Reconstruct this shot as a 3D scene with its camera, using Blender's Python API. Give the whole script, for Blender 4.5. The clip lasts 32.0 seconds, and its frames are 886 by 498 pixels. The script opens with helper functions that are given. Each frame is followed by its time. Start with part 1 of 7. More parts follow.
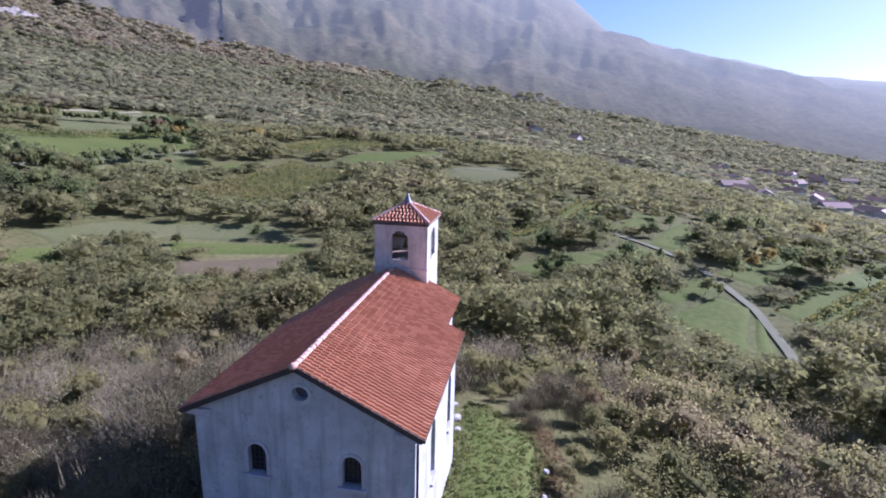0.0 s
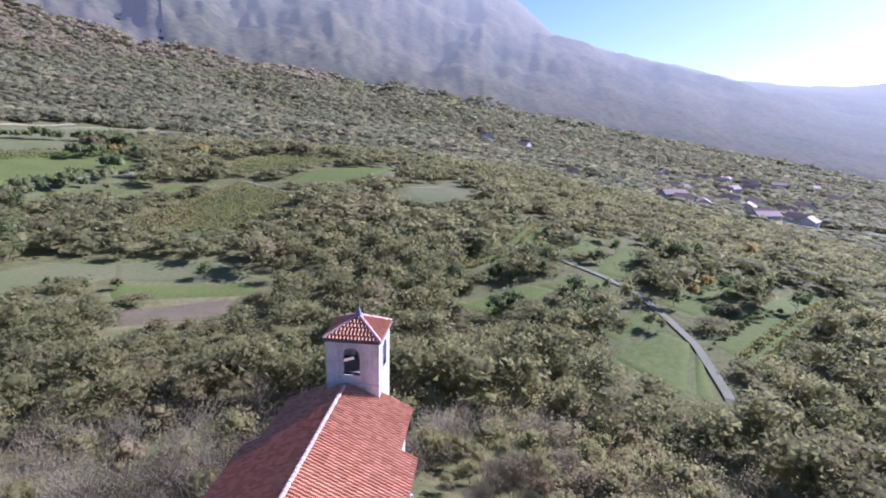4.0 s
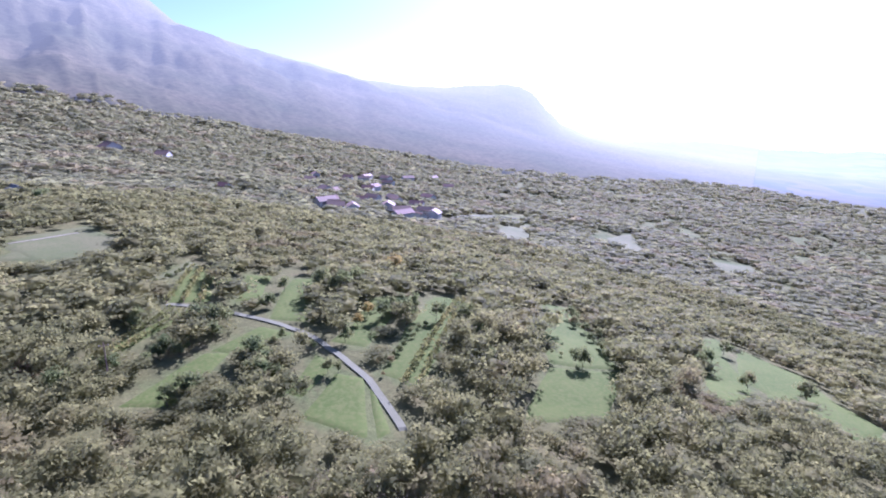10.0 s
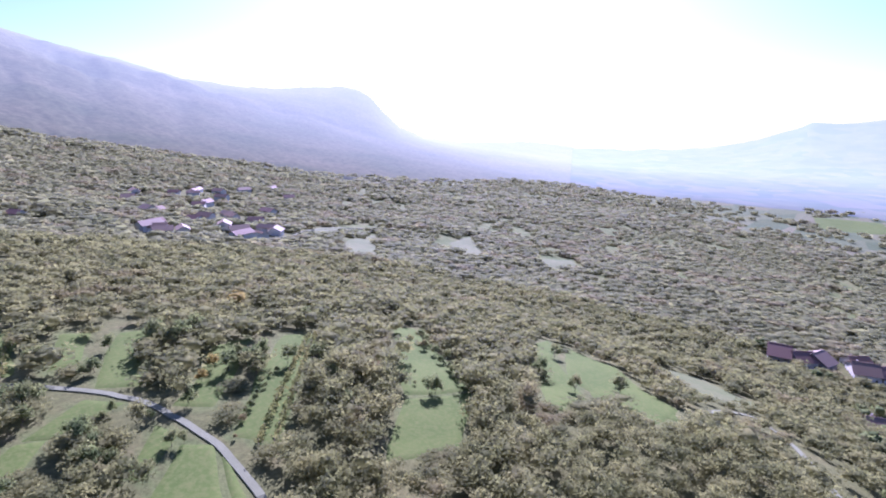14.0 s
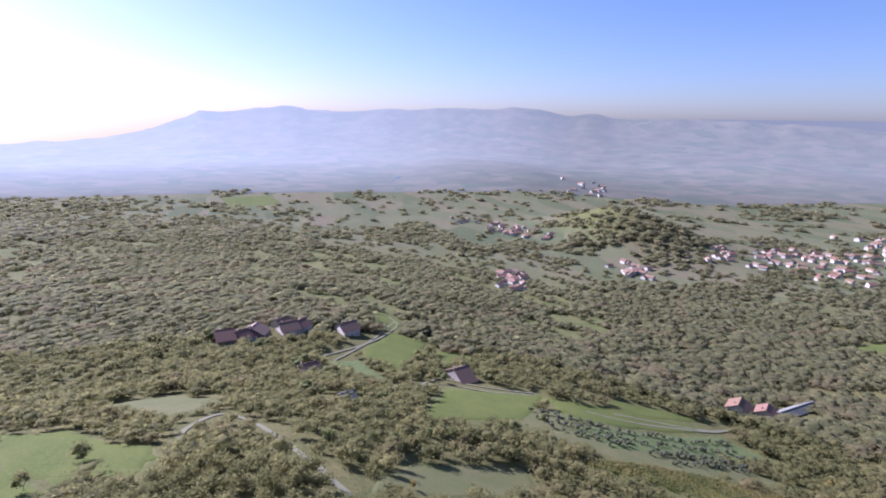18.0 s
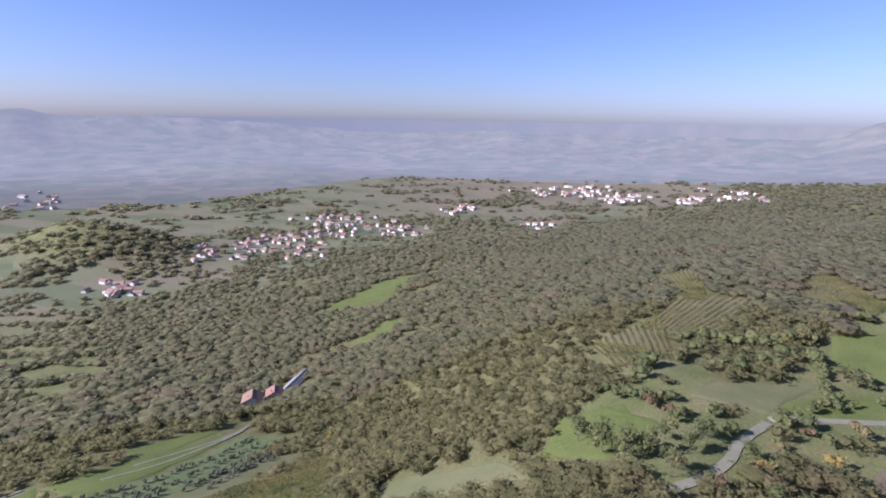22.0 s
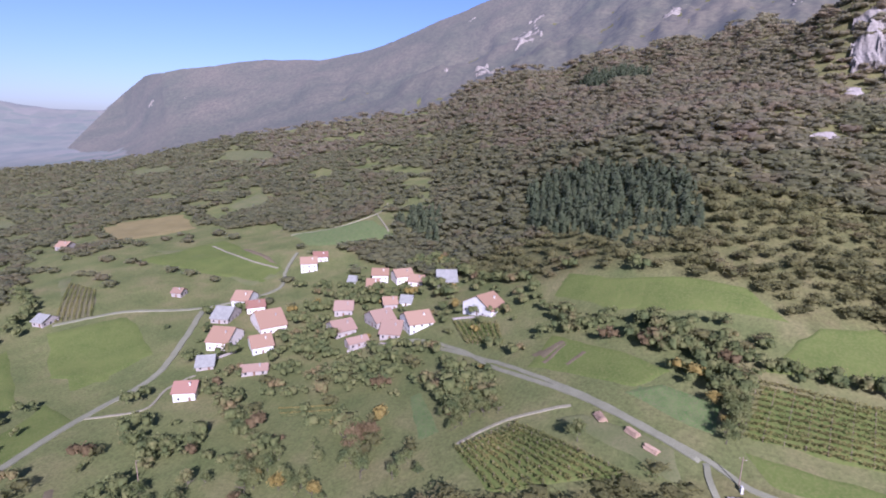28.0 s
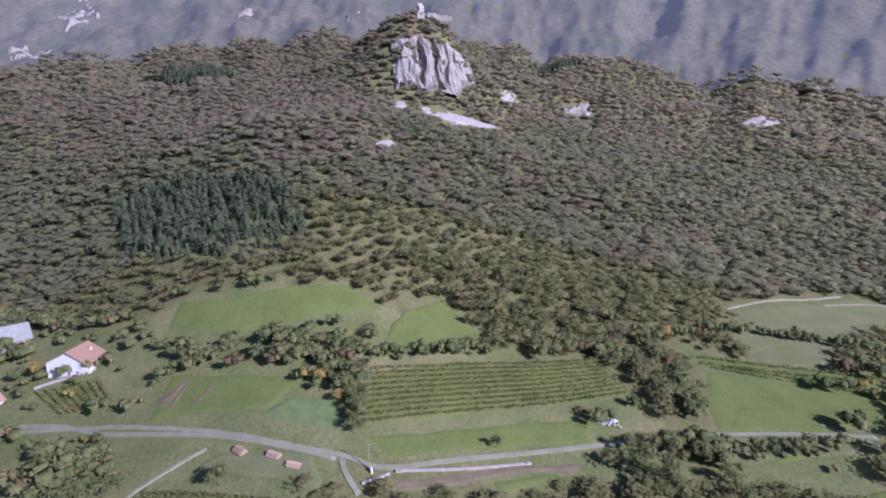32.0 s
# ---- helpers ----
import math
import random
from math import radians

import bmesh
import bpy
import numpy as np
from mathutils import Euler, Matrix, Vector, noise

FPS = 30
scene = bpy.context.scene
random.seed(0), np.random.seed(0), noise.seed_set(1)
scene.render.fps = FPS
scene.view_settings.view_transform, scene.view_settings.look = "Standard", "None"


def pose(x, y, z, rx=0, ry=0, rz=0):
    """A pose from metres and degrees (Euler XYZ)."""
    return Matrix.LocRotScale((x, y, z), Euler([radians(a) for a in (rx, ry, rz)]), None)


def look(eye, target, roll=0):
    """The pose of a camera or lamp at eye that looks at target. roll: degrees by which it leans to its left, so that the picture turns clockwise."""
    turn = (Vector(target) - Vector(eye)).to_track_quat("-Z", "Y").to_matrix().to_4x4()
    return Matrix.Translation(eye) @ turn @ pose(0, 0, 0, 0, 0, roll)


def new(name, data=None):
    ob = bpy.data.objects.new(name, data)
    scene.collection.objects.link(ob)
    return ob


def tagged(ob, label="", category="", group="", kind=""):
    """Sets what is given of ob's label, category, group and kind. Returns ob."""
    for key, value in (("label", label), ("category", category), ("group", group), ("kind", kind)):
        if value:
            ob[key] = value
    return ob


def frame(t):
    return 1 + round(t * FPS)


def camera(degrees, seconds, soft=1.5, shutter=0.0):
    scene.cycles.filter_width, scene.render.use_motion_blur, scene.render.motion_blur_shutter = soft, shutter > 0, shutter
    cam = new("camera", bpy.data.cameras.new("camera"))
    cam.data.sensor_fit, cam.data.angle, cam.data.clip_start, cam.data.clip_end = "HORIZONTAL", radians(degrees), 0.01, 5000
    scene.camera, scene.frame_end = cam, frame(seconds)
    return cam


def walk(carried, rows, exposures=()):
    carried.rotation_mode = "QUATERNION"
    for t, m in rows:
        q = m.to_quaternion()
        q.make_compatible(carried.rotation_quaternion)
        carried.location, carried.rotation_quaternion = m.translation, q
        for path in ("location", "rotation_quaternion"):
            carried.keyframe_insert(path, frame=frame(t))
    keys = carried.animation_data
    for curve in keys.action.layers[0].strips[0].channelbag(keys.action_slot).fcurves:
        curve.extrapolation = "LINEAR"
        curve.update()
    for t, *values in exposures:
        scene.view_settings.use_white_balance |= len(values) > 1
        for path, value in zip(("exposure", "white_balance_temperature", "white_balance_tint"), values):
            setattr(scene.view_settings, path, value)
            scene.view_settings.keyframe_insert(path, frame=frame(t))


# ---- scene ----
cam = camera(79.4, 32.0, 1.9)
PATH = (
    (0, 0.088, -1.475, -8.382, 75.905, -1.366, 8.803),
    (0.5, 0.089, -1.309, -7.567, 75.841, -1.376, 8.879),
    (1, 0.073, -1.146, -6.746, 75.811, -1.346, 8.902),
    (1.5, 0.031, -0.993, -5.935, 75.806, -1.298, 8.807),
    (2, 0.032, -0.828, -5.129, 75.865, -1.244, 8.81),
    (2.5, -0.059, -0.68, -4.274, 75.988, -1.14, 8.698),
    (4.5, -0.023, -0.013, -0.045, 76.057, -1.578, -0),
    (5, -0.041, 0.081, 1.076, 76.153, -1.344, -4.422),
    (5.5, -0.022, 0.167, 2.174, 76.206, -1.213, -8.067),
    (6, -0.074, 0.256, 3.291, 76.212, -1.075, -11.951),
    (6.5, -0.038, 0.378, 4.406, 76.147, -1.003, -15.709),
    (7, -0.017, 0.512, 5.519, 76.138, -0.958, -19.151),
    (7.5, -0.01, 0.454, 6.607, 76.108, -0.875, -22.153),
    (8, -0.154, 0.255, 7.577, 76.068, -1.045, -25.234),
    (8.5, -0.251, 0.133, 8.632, 76.087, -1.091, -27.9),
    (9, -0.342, 0.03, 9.682, 76.124, -1.098, -29.748),
    (9.5, -0.426, -0.104, 10.739, 76.138, -1.134, -31.256),
    (10, -0.523, -0.227, 11.762, 76.188, -1.147, -32.219),
    (10.5, -0.6, -0.338, 12.917, 76.186, -1.171, -32.851),
    (11, -0.665, -0.459, 14.056, 76.237, -1.197, -33.228),
    (11.5, -0.753, -0.582, 15.207, 76.271, -1.243, -33.381),
    (12, -0.837, -0.694, 16.354, 76.332, -1.322, -33.54),
    (12.5, -0.926, -0.666, 17.493, 76.363, -1.34, -33.983),
    (13, -1, -0.619, 18.638, 76.451, -1.331, -36.312),
    (13.5, -1.078, -0.592, 19.899, 76.511, -1.288, -41.303),
    (14, -1.141, -0.569, 21.166, 76.589, -1.182, -48.991),
    (14.5, -1.215, -0.545, 22.443, 76.615, -1.019, -57.348),
    (15, -1.302, -0.538, 23.7, 76.612, -0.846, -65.293),
    (15.5, -1.391, -0.534, 24.987, 76.602, -0.714, -73.23),
    (17.5, -1.85, -0.337, 30.995, 76.342, -0.761, -100.421),
    (18, -1.947, -0.305, 32.67, 76.31, -0.824, -106.887),
    (18.5, -2.066, -0.297, 34.277, 76.308, -1.109, -112.822),
    (19, -2.171, -0.274, 35.917, 76.327, -1.176, -119.481),
    (19.5, -2.286, -0.228, 37.559, 76.414, -1.058, -126.102),
    (20, -2.396, -0.195, 39.202, 76.486, -1.1, -132.525),
    (20.5, -2.415, -0.136, 41, 76.509, -1.141, -139.19),
    (21, -2.505, -0.098, 42.781, 76.594, -1.035, -145.639),
    (21.5, -2.484, -0.031, 44.595, 76.624, -1.05, -152.568),
    (22, -2.537, 0.03, 46.402, 76.639, -0.952, -159.776),
    (22.5, -2.565, 0.082, 48.195, 76.678, -0.814, -166.955),
    (23, -2.591, 0.152, 50.002, 76.672, -0.625, -174.263),
    (23.5, -2.643, 0.206, 51.687, 76.665, -0.768, -181.98),
    (24, -2.683, 0.269, 53.358, 76.637, -0.854, -189.381),
    (24.5, -2.699, 0.32, 55.034, 76.672, -0.959, -196.482),
    (25, -2.733, 0.37, 56.735, 76.616, -1.044, -203.373),
    (25.5, -2.781, 0.453, 58.399, 76.668, -1.108, -209.813),
    (27.5, -2.921, 0.702, 64.186, 77.02, -1.144, -236.841),
    (28, -2.935, 0.72, 65.58, 77.045, -1.105, -243.587),
    (28.5, -2.951, 0.791, 66.958, 77.207, -1.142, -250.581),
    (29, -2.995, 0.857, 68.332, 77.335, -1.042, -257.31),
    (29.5, -3.035, 0.91, 69.725, 77.404, -0.944, -263.927),
    (30, -3.057, 0.976, 71.101, 77.472, -0.851, -270.672),
    (30.5, -3.105, 1.025, 72.314, 77.498, -0.796, -277.109),
    (31, -3.139, 1.083, 73.507, 77.55, -0.904, -281.243),
    (31.5, -3.172, 1.137, 74.705, 77.434, -0.977, -283.056),
    (32, -3.194, 1.192, 75.888, 77.309, -1.183, -284.482),
)

EXPOSURES = ((0, 1.36, 4850, 40), (4, 1.54, 4800, 42), (7, 1.82, 4750, 48), (10, 1.86, 4700, 49), (13, 1.84, 4700, 49), (15.5, 1.68, 4900, 47), (18, 1.46, 5080, 41), (22, 1.4, 5100, 40), (26, 1.4, 5100, 41), (29, 1.24, 5000, 44), (32, 1.18, 4850, 43))
walk(cam, [(r[0], pose(*r[1:])) for r in PATH], EXPOSURES)

# ---- light: a clear autumn afternoon, low hazy sun in the north-east of the plan ----
SUN_AZ, SUN_EL = 52, 31
world = bpy.data.worlds.new("sky")
scene.world = world
world.use_nodes = True
wn = world.node_tree
sky = wn.nodes.new("ShaderNodeTexSky")
sky.sky_type, sky.sun_disc = "NISHITA", False
sky.sun_elevation, sky.sun_rotation = radians(SUN_EL), radians(SUN_AZ)
sky.air_density, sky.dust_density, sky.ozone_density, sky.altitude = 1.0, 1.0, 3.0, 300
wn.links.new(sky.outputs[0], wn.nodes["Background"].inputs[0])
wn.nodes["Background"].inputs[1].default_value = 0.046
sun = new("sun", bpy.data.lights.new("sun", "SUN"))
sun.data.energy, sun.data.angle, sun.data.color = 4.2, radians(0.6), (1.0, 0.93, 0.82)
sa, se = radians(SUN_AZ), radians(SUN_EL)
sun.matrix_world = look((1000 * math.sin(sa) * math.cos(se), 1000 * math.cos(sa) * math.cos(se), 1000 * math.sin(se)), (0, 0, 0))

# ---- materials ----


def material(name, rough=0.85, metal=0.0, spec=0.3):
    m = bpy.data.materials.new(name)
    m.use_nodes = True
    b = m.node_tree.nodes["Principled BSDF"]
    b.inputs["Roughness"].default_value, b.inputs["Metallic"].default_value = rough, metal
    b.inputs["Specular IOR Level"].default_value = spec
    return m, m.node_tree, b


def node(nt, kind, **values):
    n = nt.nodes.new("ShaderNode" + kind)
    for k, v in values.items():
        n.inputs[k].default_value = v
    return n


def noise_at(nt, size, detail=3.0, rough=0.55, vector=None):
    """Noise with features of about `size` metres, laid in world space."""
    if vector is None:
        vector = nt.nodes.new("ShaderNodeNewGeometry").outputs["Position"]
    n = node(nt, "TexNoise", Scale=1.0 / size, Detail=detail, Roughness=rough)
    nt.links.new(vector, n.inputs["Vector"])
    return n.outputs["Fac"]


def ramp(nt, fac, *stops):
    r = nt.nodes.new("ShaderNodeValToRGB")
    while len(r.color_ramp.elements) < len(stops):
        r.color_ramp.elements.new(0.5)
    for e, (p, c) in zip(r.color_ramp.elements, stops):
        e.position, e.color = p, (*c, 1)
    nt.links.new(fac, r.inputs[0])
    return r.outputs[0]


def mix(nt, fac, a, b, how="MIX"):
    n = nt.nodes.new("ShaderNodeMix")
    n.data_type, n.blend_type = "RGBA", how
    for sock, v in ((n.inputs[0], fac), (n.inputs[6], a), (n.inputs[7], b)):
        if hasattr(v, "links"):
            nt.links.new(v, sock)
        elif isinstance(v, (int, float)):
            sock.default_value = v
        else:
            sock.default_value = (*v, 1)
    return n.outputs[2]


def bump(nt, b, fac, strength, distance):
    n = node(nt, "Bump", Strength=strength, Distance=distance)
    nt.links.new(fac, n.inputs["Height"])
    nt.links.new(n.outputs[0], b.inputs["Normal"])


def island(nt):
    return nt.nodes.new("ShaderNodeNewGeometry").outputs["Random Per Island"]


def mottled(name, a, b, c, size, fine, rough=0.9, relief=0.03, depth=0.05, metal=0.0, spec=0.25):
    """Two scales of variation: large patches between a and b, fine grain towards c, with a little relief."""
    m, nt, bs = material(name, rough, metal, spec)
    col = ramp(nt, noise_at(nt, size, 4), (0.35, a), (0.65, b))
    grain = noise_at(nt, fine, 3, 0.7)
    col = mix(nt, ramp(nt, grain, (0.42, (0, 0, 0)), (0.68, (0.75, 0.75, 0.75))), col, c)
    nt.links.new(col, bs.inputs["Base Color"])
    bump(nt, bs, grain, relief, depth)
    return m


def leafy(name, dark, mid, light, odd, odd_share, tree_size=7.0, gloss=0.1, leaf=0.55, lift=0.5, gaps=0.0, haze_sheen=0.0):
    """Foliage: a tone for each tree, a tone for each clump of leaves, some turned by autumn; lets light through."""
    m, nt, bs = material(name, 0.8, 0.0, gloss)
    tree = noise_at(nt, tree_size, 1.5, 0.5)
    col = ramp(nt, tree, (0.3, dark), (0.5, mid), (0.72, light))
    turned = noise_at(nt, tree_size * 3.3, 3, 0.6)
    col = mix(nt, ramp(nt, turned, (0.62 - odd_share, (0, 0, 0)), (0.72 - odd_share, (0.85, 0.85, 0.85))), col, odd)
    clump = ramp(nt, island(nt), (0.0, (0.90, 0.90, 0.88)), (1.0, (1.11, 1.11, 1.09)))
    col = mix(nt, 1.0, col, clump, "MULTIPLY")
    tuft = noise_at(nt, leaf, 4, 0.75)
    col = mix(nt, 1.0, col, ramp(nt, tuft, (0.3, (0.87, 0.88, 0.86)), (0.5, (1.0, 1.0, 1.0)), (0.7, (1.14, 1.13, 1.1))), "MULTIPLY")
    nt.links.new(col, bs.inputs["Base Color"])
    # a bluish sheen stands in for haze: it pales foliage seen at grazing angles
    bs.inputs["Sheen Weight"].default_value, bs.inputs["Sheen Roughness"].default_value = haze_sheen, 0.45
    bs.inputs["Sheen Tint"].default_value = (0.88, 0.93, 1.0, 1)
    # sprays of leaves lie every way within a tuft, on the whole turned to the sky
    geo = nt.nodes.new("ShaderNodeNewGeometry")
    up = nt.nodes.new("ShaderNodeMix")
    up.data_type = "VECTOR"
    up.inputs[0].default_value = lift
    nt.links.new(geo.outputs["Normal"], up.inputs[4])
    up.inputs[5].default_value = (0, 0, 1)
    unit = nt.nodes.new("ShaderNodeVectorMath")
    unit.operation = "NORMALIZE"
    nt.links.new(up.outputs[1], unit.inputs[0])
    bp = node(nt, "Bump", Strength=0.15, Distance=leaf * 0.4)
    nt.links.new(tuft, bp.inputs["Height"])
    nt.links.new(unit.outputs[0], bp.inputs["Normal"])
    nt.links.new(bp.outputs[0], bs.inputs["Normal"])
    out = nt.nodes["Material Output"]
    tr = node(nt, "BsdfTranslucent")
    nt.links.new(col, tr.inputs["Color"])
    nt.links.new(geo.outputs["Normal"], tr.inputs["Normal"])
    ms = node(nt, "MixShader", Fac=0.58)
    nt.links.new(bs.outputs[0], ms.inputs[1])
    nt.links.new(tr.outputs[0], ms.inputs[2])
    # light that passes between the leaves of a spray
    holes = node(nt, "MixShader", Fac=gaps)
    nt.links.new(ms.outputs[0], holes.inputs[1])
    nt.links.new(nt.nodes.new("ShaderNodeBsdfTransparent").outputs[0], holes.inputs[2])
    nt.links.new((holes if gaps else ms).outputs[0], out.inputs["Surface"])
    return m


M_FOREST = leafy("leaves_mixed_wood", (0.166, 0.169, 0.066), (0.234, 0.226, 0.086), (0.302, 0.280, 0.110), (0.260, 0.216, 0.098), 0.04, leaf=0.8, lift=0.72, gaps=0.25, haze_sheen=0.05)
M_SHRUB = leafy("leaves_scrub", (0.215, 0.208, 0.078), (0.300, 0.278, 0.105), (0.380, 0.340, 0.135), (0.350, 0.275, 0.150), 0.12, 4.0, lift=0.68, haze_sheen=0.02)
M_ORCHARD = leafy("leaves_orchard", (0.128, 0.158, 0.060), (0.193, 0.214, 0.076), (0.268, 0.265, 0.102), (0.326, 0.245, 0.113), 0.05, 5.0)
M_OLIVE = leafy("leaves_olive", (0.130, 0.148, 0.088), (0.175, 0.188, 0.112), (0.225, 0.235, 0.145), (0.20, 0.20, 0.12), 0.0, 5.0)
M_SLOPE = leafy("leaves_slope_wood", (0.182, 0.188, 0.084), (0.234, 0.231, 0.100), (0.286, 0.268, 0.120), (0.270, 0.226, 0.112), 0.08, 10.0, leaf=2.0, lift=0.78, gaps=0.3, haze_sheen=0.12)
M_MOUNTAIN = leafy("leaves_mountain_wood", (0.215, 0.205, 0.090), (0.270, 0.242, 0.112), (0.315, 0.268, 0.132), (0.300, 0.232, 0.124), 0.12, 11.0, leaf=2.0, lift=0.78, gaps=0.3, haze_sheen=0.2)
M_PINE = leafy("needles", (0.105, 0.132, 0.064), (0.132, 0.158, 0.076), (0.160, 0.180, 0.088), (0.148, 0.154, 0.078), 0.0, 6.0, haze_sheen=0.08)
M_RED = leafy("leaves_russet", (0.170, 0.124, 0.058), (0.212, 0.155, 0.074), (0.250, 0.188, 0.092), (0.19, 0.155, 0.075), 0.0, 3.0)
M_YELLOW = leafy("leaves_yellow", (0.28, 0.21, 0.06), (0.36, 0.28, 0.08), (0.42, 0.34, 0.11), (0.27, 0.22, 0.08), 0.0, 3.0)
M_VINE = leafy("leaves_vine", (0.145, 0.162, 0.050), (0.215, 0.212, 0.068), (0.290, 0.256, 0.085), (0.255, 0.220, 0.080), 0.08, 14.0)
M_TWIG = mottled("bare_twigs", (0.20, 0.172, 0.100), (0.26, 0.220, 0.132), (0.15, 0.128, 0.076), 3.0, 0.4)
M_GRASS = leafy("grass_blades", (0.150, 0.175, 0.050), (0.195, 0.215, 0.065), (0.250, 0.245, 0.085), (0.26, 0.22, 0.11), 0.04, 2.0)
M_DRY = leafy("leaves_withered", (0.175, 0.150, 0.076), (0.230, 0.195, 0.102), (0.285, 0.240, 0.132), (0.20, 0.200, 0.090), 0.14, 4.0, lift=0.68)
M_BARK = mottled("bark", (0.085, 0.065, 0.05), (0.13, 0.105, 0.08), (0.05, 0.04, 0.03), 1.0, 0.12, relief=0.4)
M_MEADOW = mottled("meadow_grass", (0.079, 0.107, 0.024), (0.105, 0.130, 0.031), (0.140, 0.142, 0.045), 14.0, 0.9, relief=0.3, depth=0.12, spec=0.05)
M_PASTURE = mottled("dry_pasture", (0.115, 0.125, 0.046), (0.150, 0.142, 0.062), (0.092, 0.106, 0.038), 11.0, 0.8, relief=0.3, depth=0.12, spec=0.08)
M_TERRACE = mottled("vineyard_earth", (0.130, 0.120, 0.058), (0.165, 0.145, 0.078), (0.105, 0.110, 0.044), 6.0, 0.6, relief=0.4, depth=0.12, spec=0.05)
M_WHEAT = mottled("ochre_field", (0.185, 0.150, 0.058), (0.220, 0.178, 0.072), (0.150, 0.130, 0.048), 12.0, 0.9, spec=0.08)
M_SOIL = mottled("ploughed_soil", (0.128, 0.104, 0.056), (0.165, 0.134, 0.076), (0.095, 0.078, 0.042), 4.0, 0.35, relief=0.6, depth=0.12, spec=0.05)
M_GARDEN = mottled("vegetable_rows", (0.07, 0.12, 0.03), (0.11, 0.155, 0.045), (0.16, 0.13, 0.07), 3.0, 0.6, relief=0.6, depth=0.2, spec=0.1)
M_GRAVEL = mottled("worn_road", (0.180, 0.178, 0.108), (0.222, 0.218, 0.136), (0.140, 0.138, 0.082), 5.0, 0.25, relief=0.2, spec=0.05)
M_TRACK = mottled("grassy_track", (0.22, 0.20, 0.13), (0.28, 0.245, 0.17), (0.14, 0.15, 0.06), 3.0, 0.4, spec=0.08)
M_ROCK = mottled("limestone", (0.22, 0.195, 0.155), (0.30, 0.270, 0.220), (0.13, 0.115, 0.08), 14.0, 2.5, relief=0.9, depth=1.5)
M_SCREE = mottled("scree", (0.27, 0.238, 0.195), (0.33, 0.295, 0.245), (0.20, 0.175, 0.135), 12.0, 1.0, relief=0.6, depth=0.4)
M_WATER, _nt, _b = material("still_water", 0.08, 0.0, 0.5)
_b.inputs["Base Color"].default_value = (0.06, 0.08, 0.09, 1)


def ground_material():
    """Forest floor and rough grass; the flat valley carries strips of ploughland and meadow."""
    m, nt, bs = material("open_ground", 0.95, 0.0, 0.06)
    wood = ramp(nt, noise_at(nt, 9.0, 4), (0.3, (0.096, 0.098, 0.036)), (0.55, (0.122, 0.116, 0.044)), (0.75, (0.146, 0.128, 0.055)))
    grass = ramp(nt, noise_at(nt, 22.0, 4), (0.32, (0.094, 0.110, 0.036)), (0.5, (0.122, 0.130, 0.045)), (0.68, (0.158, 0.146, 0.060)))
    pos = nt.nodes.new("ShaderNodeNewGeometry").outputs["Position"]
    at = nt.nodes.new("ShaderNodeAttribute")
    at.attribute_name = "land_use"
    sep = nt.nodes.new("ShaderNodeSeparateColor")
    nt.links.new(at.outputs["Color"], sep.inputs[0])
    col = mix(nt, sep.outputs[0], wood, grass)
    # valley: long narrow plots
    mp = node(nt, "Mapping", Rotation=(0, 0, radians(38)), Scale=(1 / 210.0, 1 / 60.0, 0.0))
    nt.links.new(pos, mp.inputs[0])
    vo = node(nt, "TexVoronoi", Scale=1.0, Randomness=0.85)
    nt.links.new(mp.outputs[0], vo.inputs["Vector"])
    plots = nt.nodes.new("ShaderNodeSeparateColor")
    nt.links.new(vo.outputs["Color"], plots.inputs[0])
    pc = ramp(nt, plots.outputs[0], (0.0, (0.088, 0.106, 0.050)), (0.3, (0.112, 0.124, 0.060)), (0.6, (0.132, 0.138, 0.070)), (0.8, (0.145, 0.140, 0.074)), (1.0, (0.152, 0.134, 0.078)))
    brown = ramp(nt, plots.outputs[1], (0.0, (0.172, 0.146, 0.086)), (0.5, (0.150, 0.134, 0.078)), (1.0, (0.132, 0.130, 0.068)))
    pc = mix(nt, sep.outputs[2], pc, brown)
    col = mix(nt, sep.outputs[1], col, pc)
    fine = noise_at(nt, 1.2, 4, 0.7)
    col = mix(nt, 1.0, col, ramp(nt, fine, (0.3, (0.72, 0.72, 0.72)), (0.7, (1.25, 1.25, 1.22))), "MULTIPLY")
    nt.links.new(col, bs.inputs["Base Color"])
    bump(nt, bs, fine, 0.6, 0.3)
    return m


M_GROUND = ground_material()


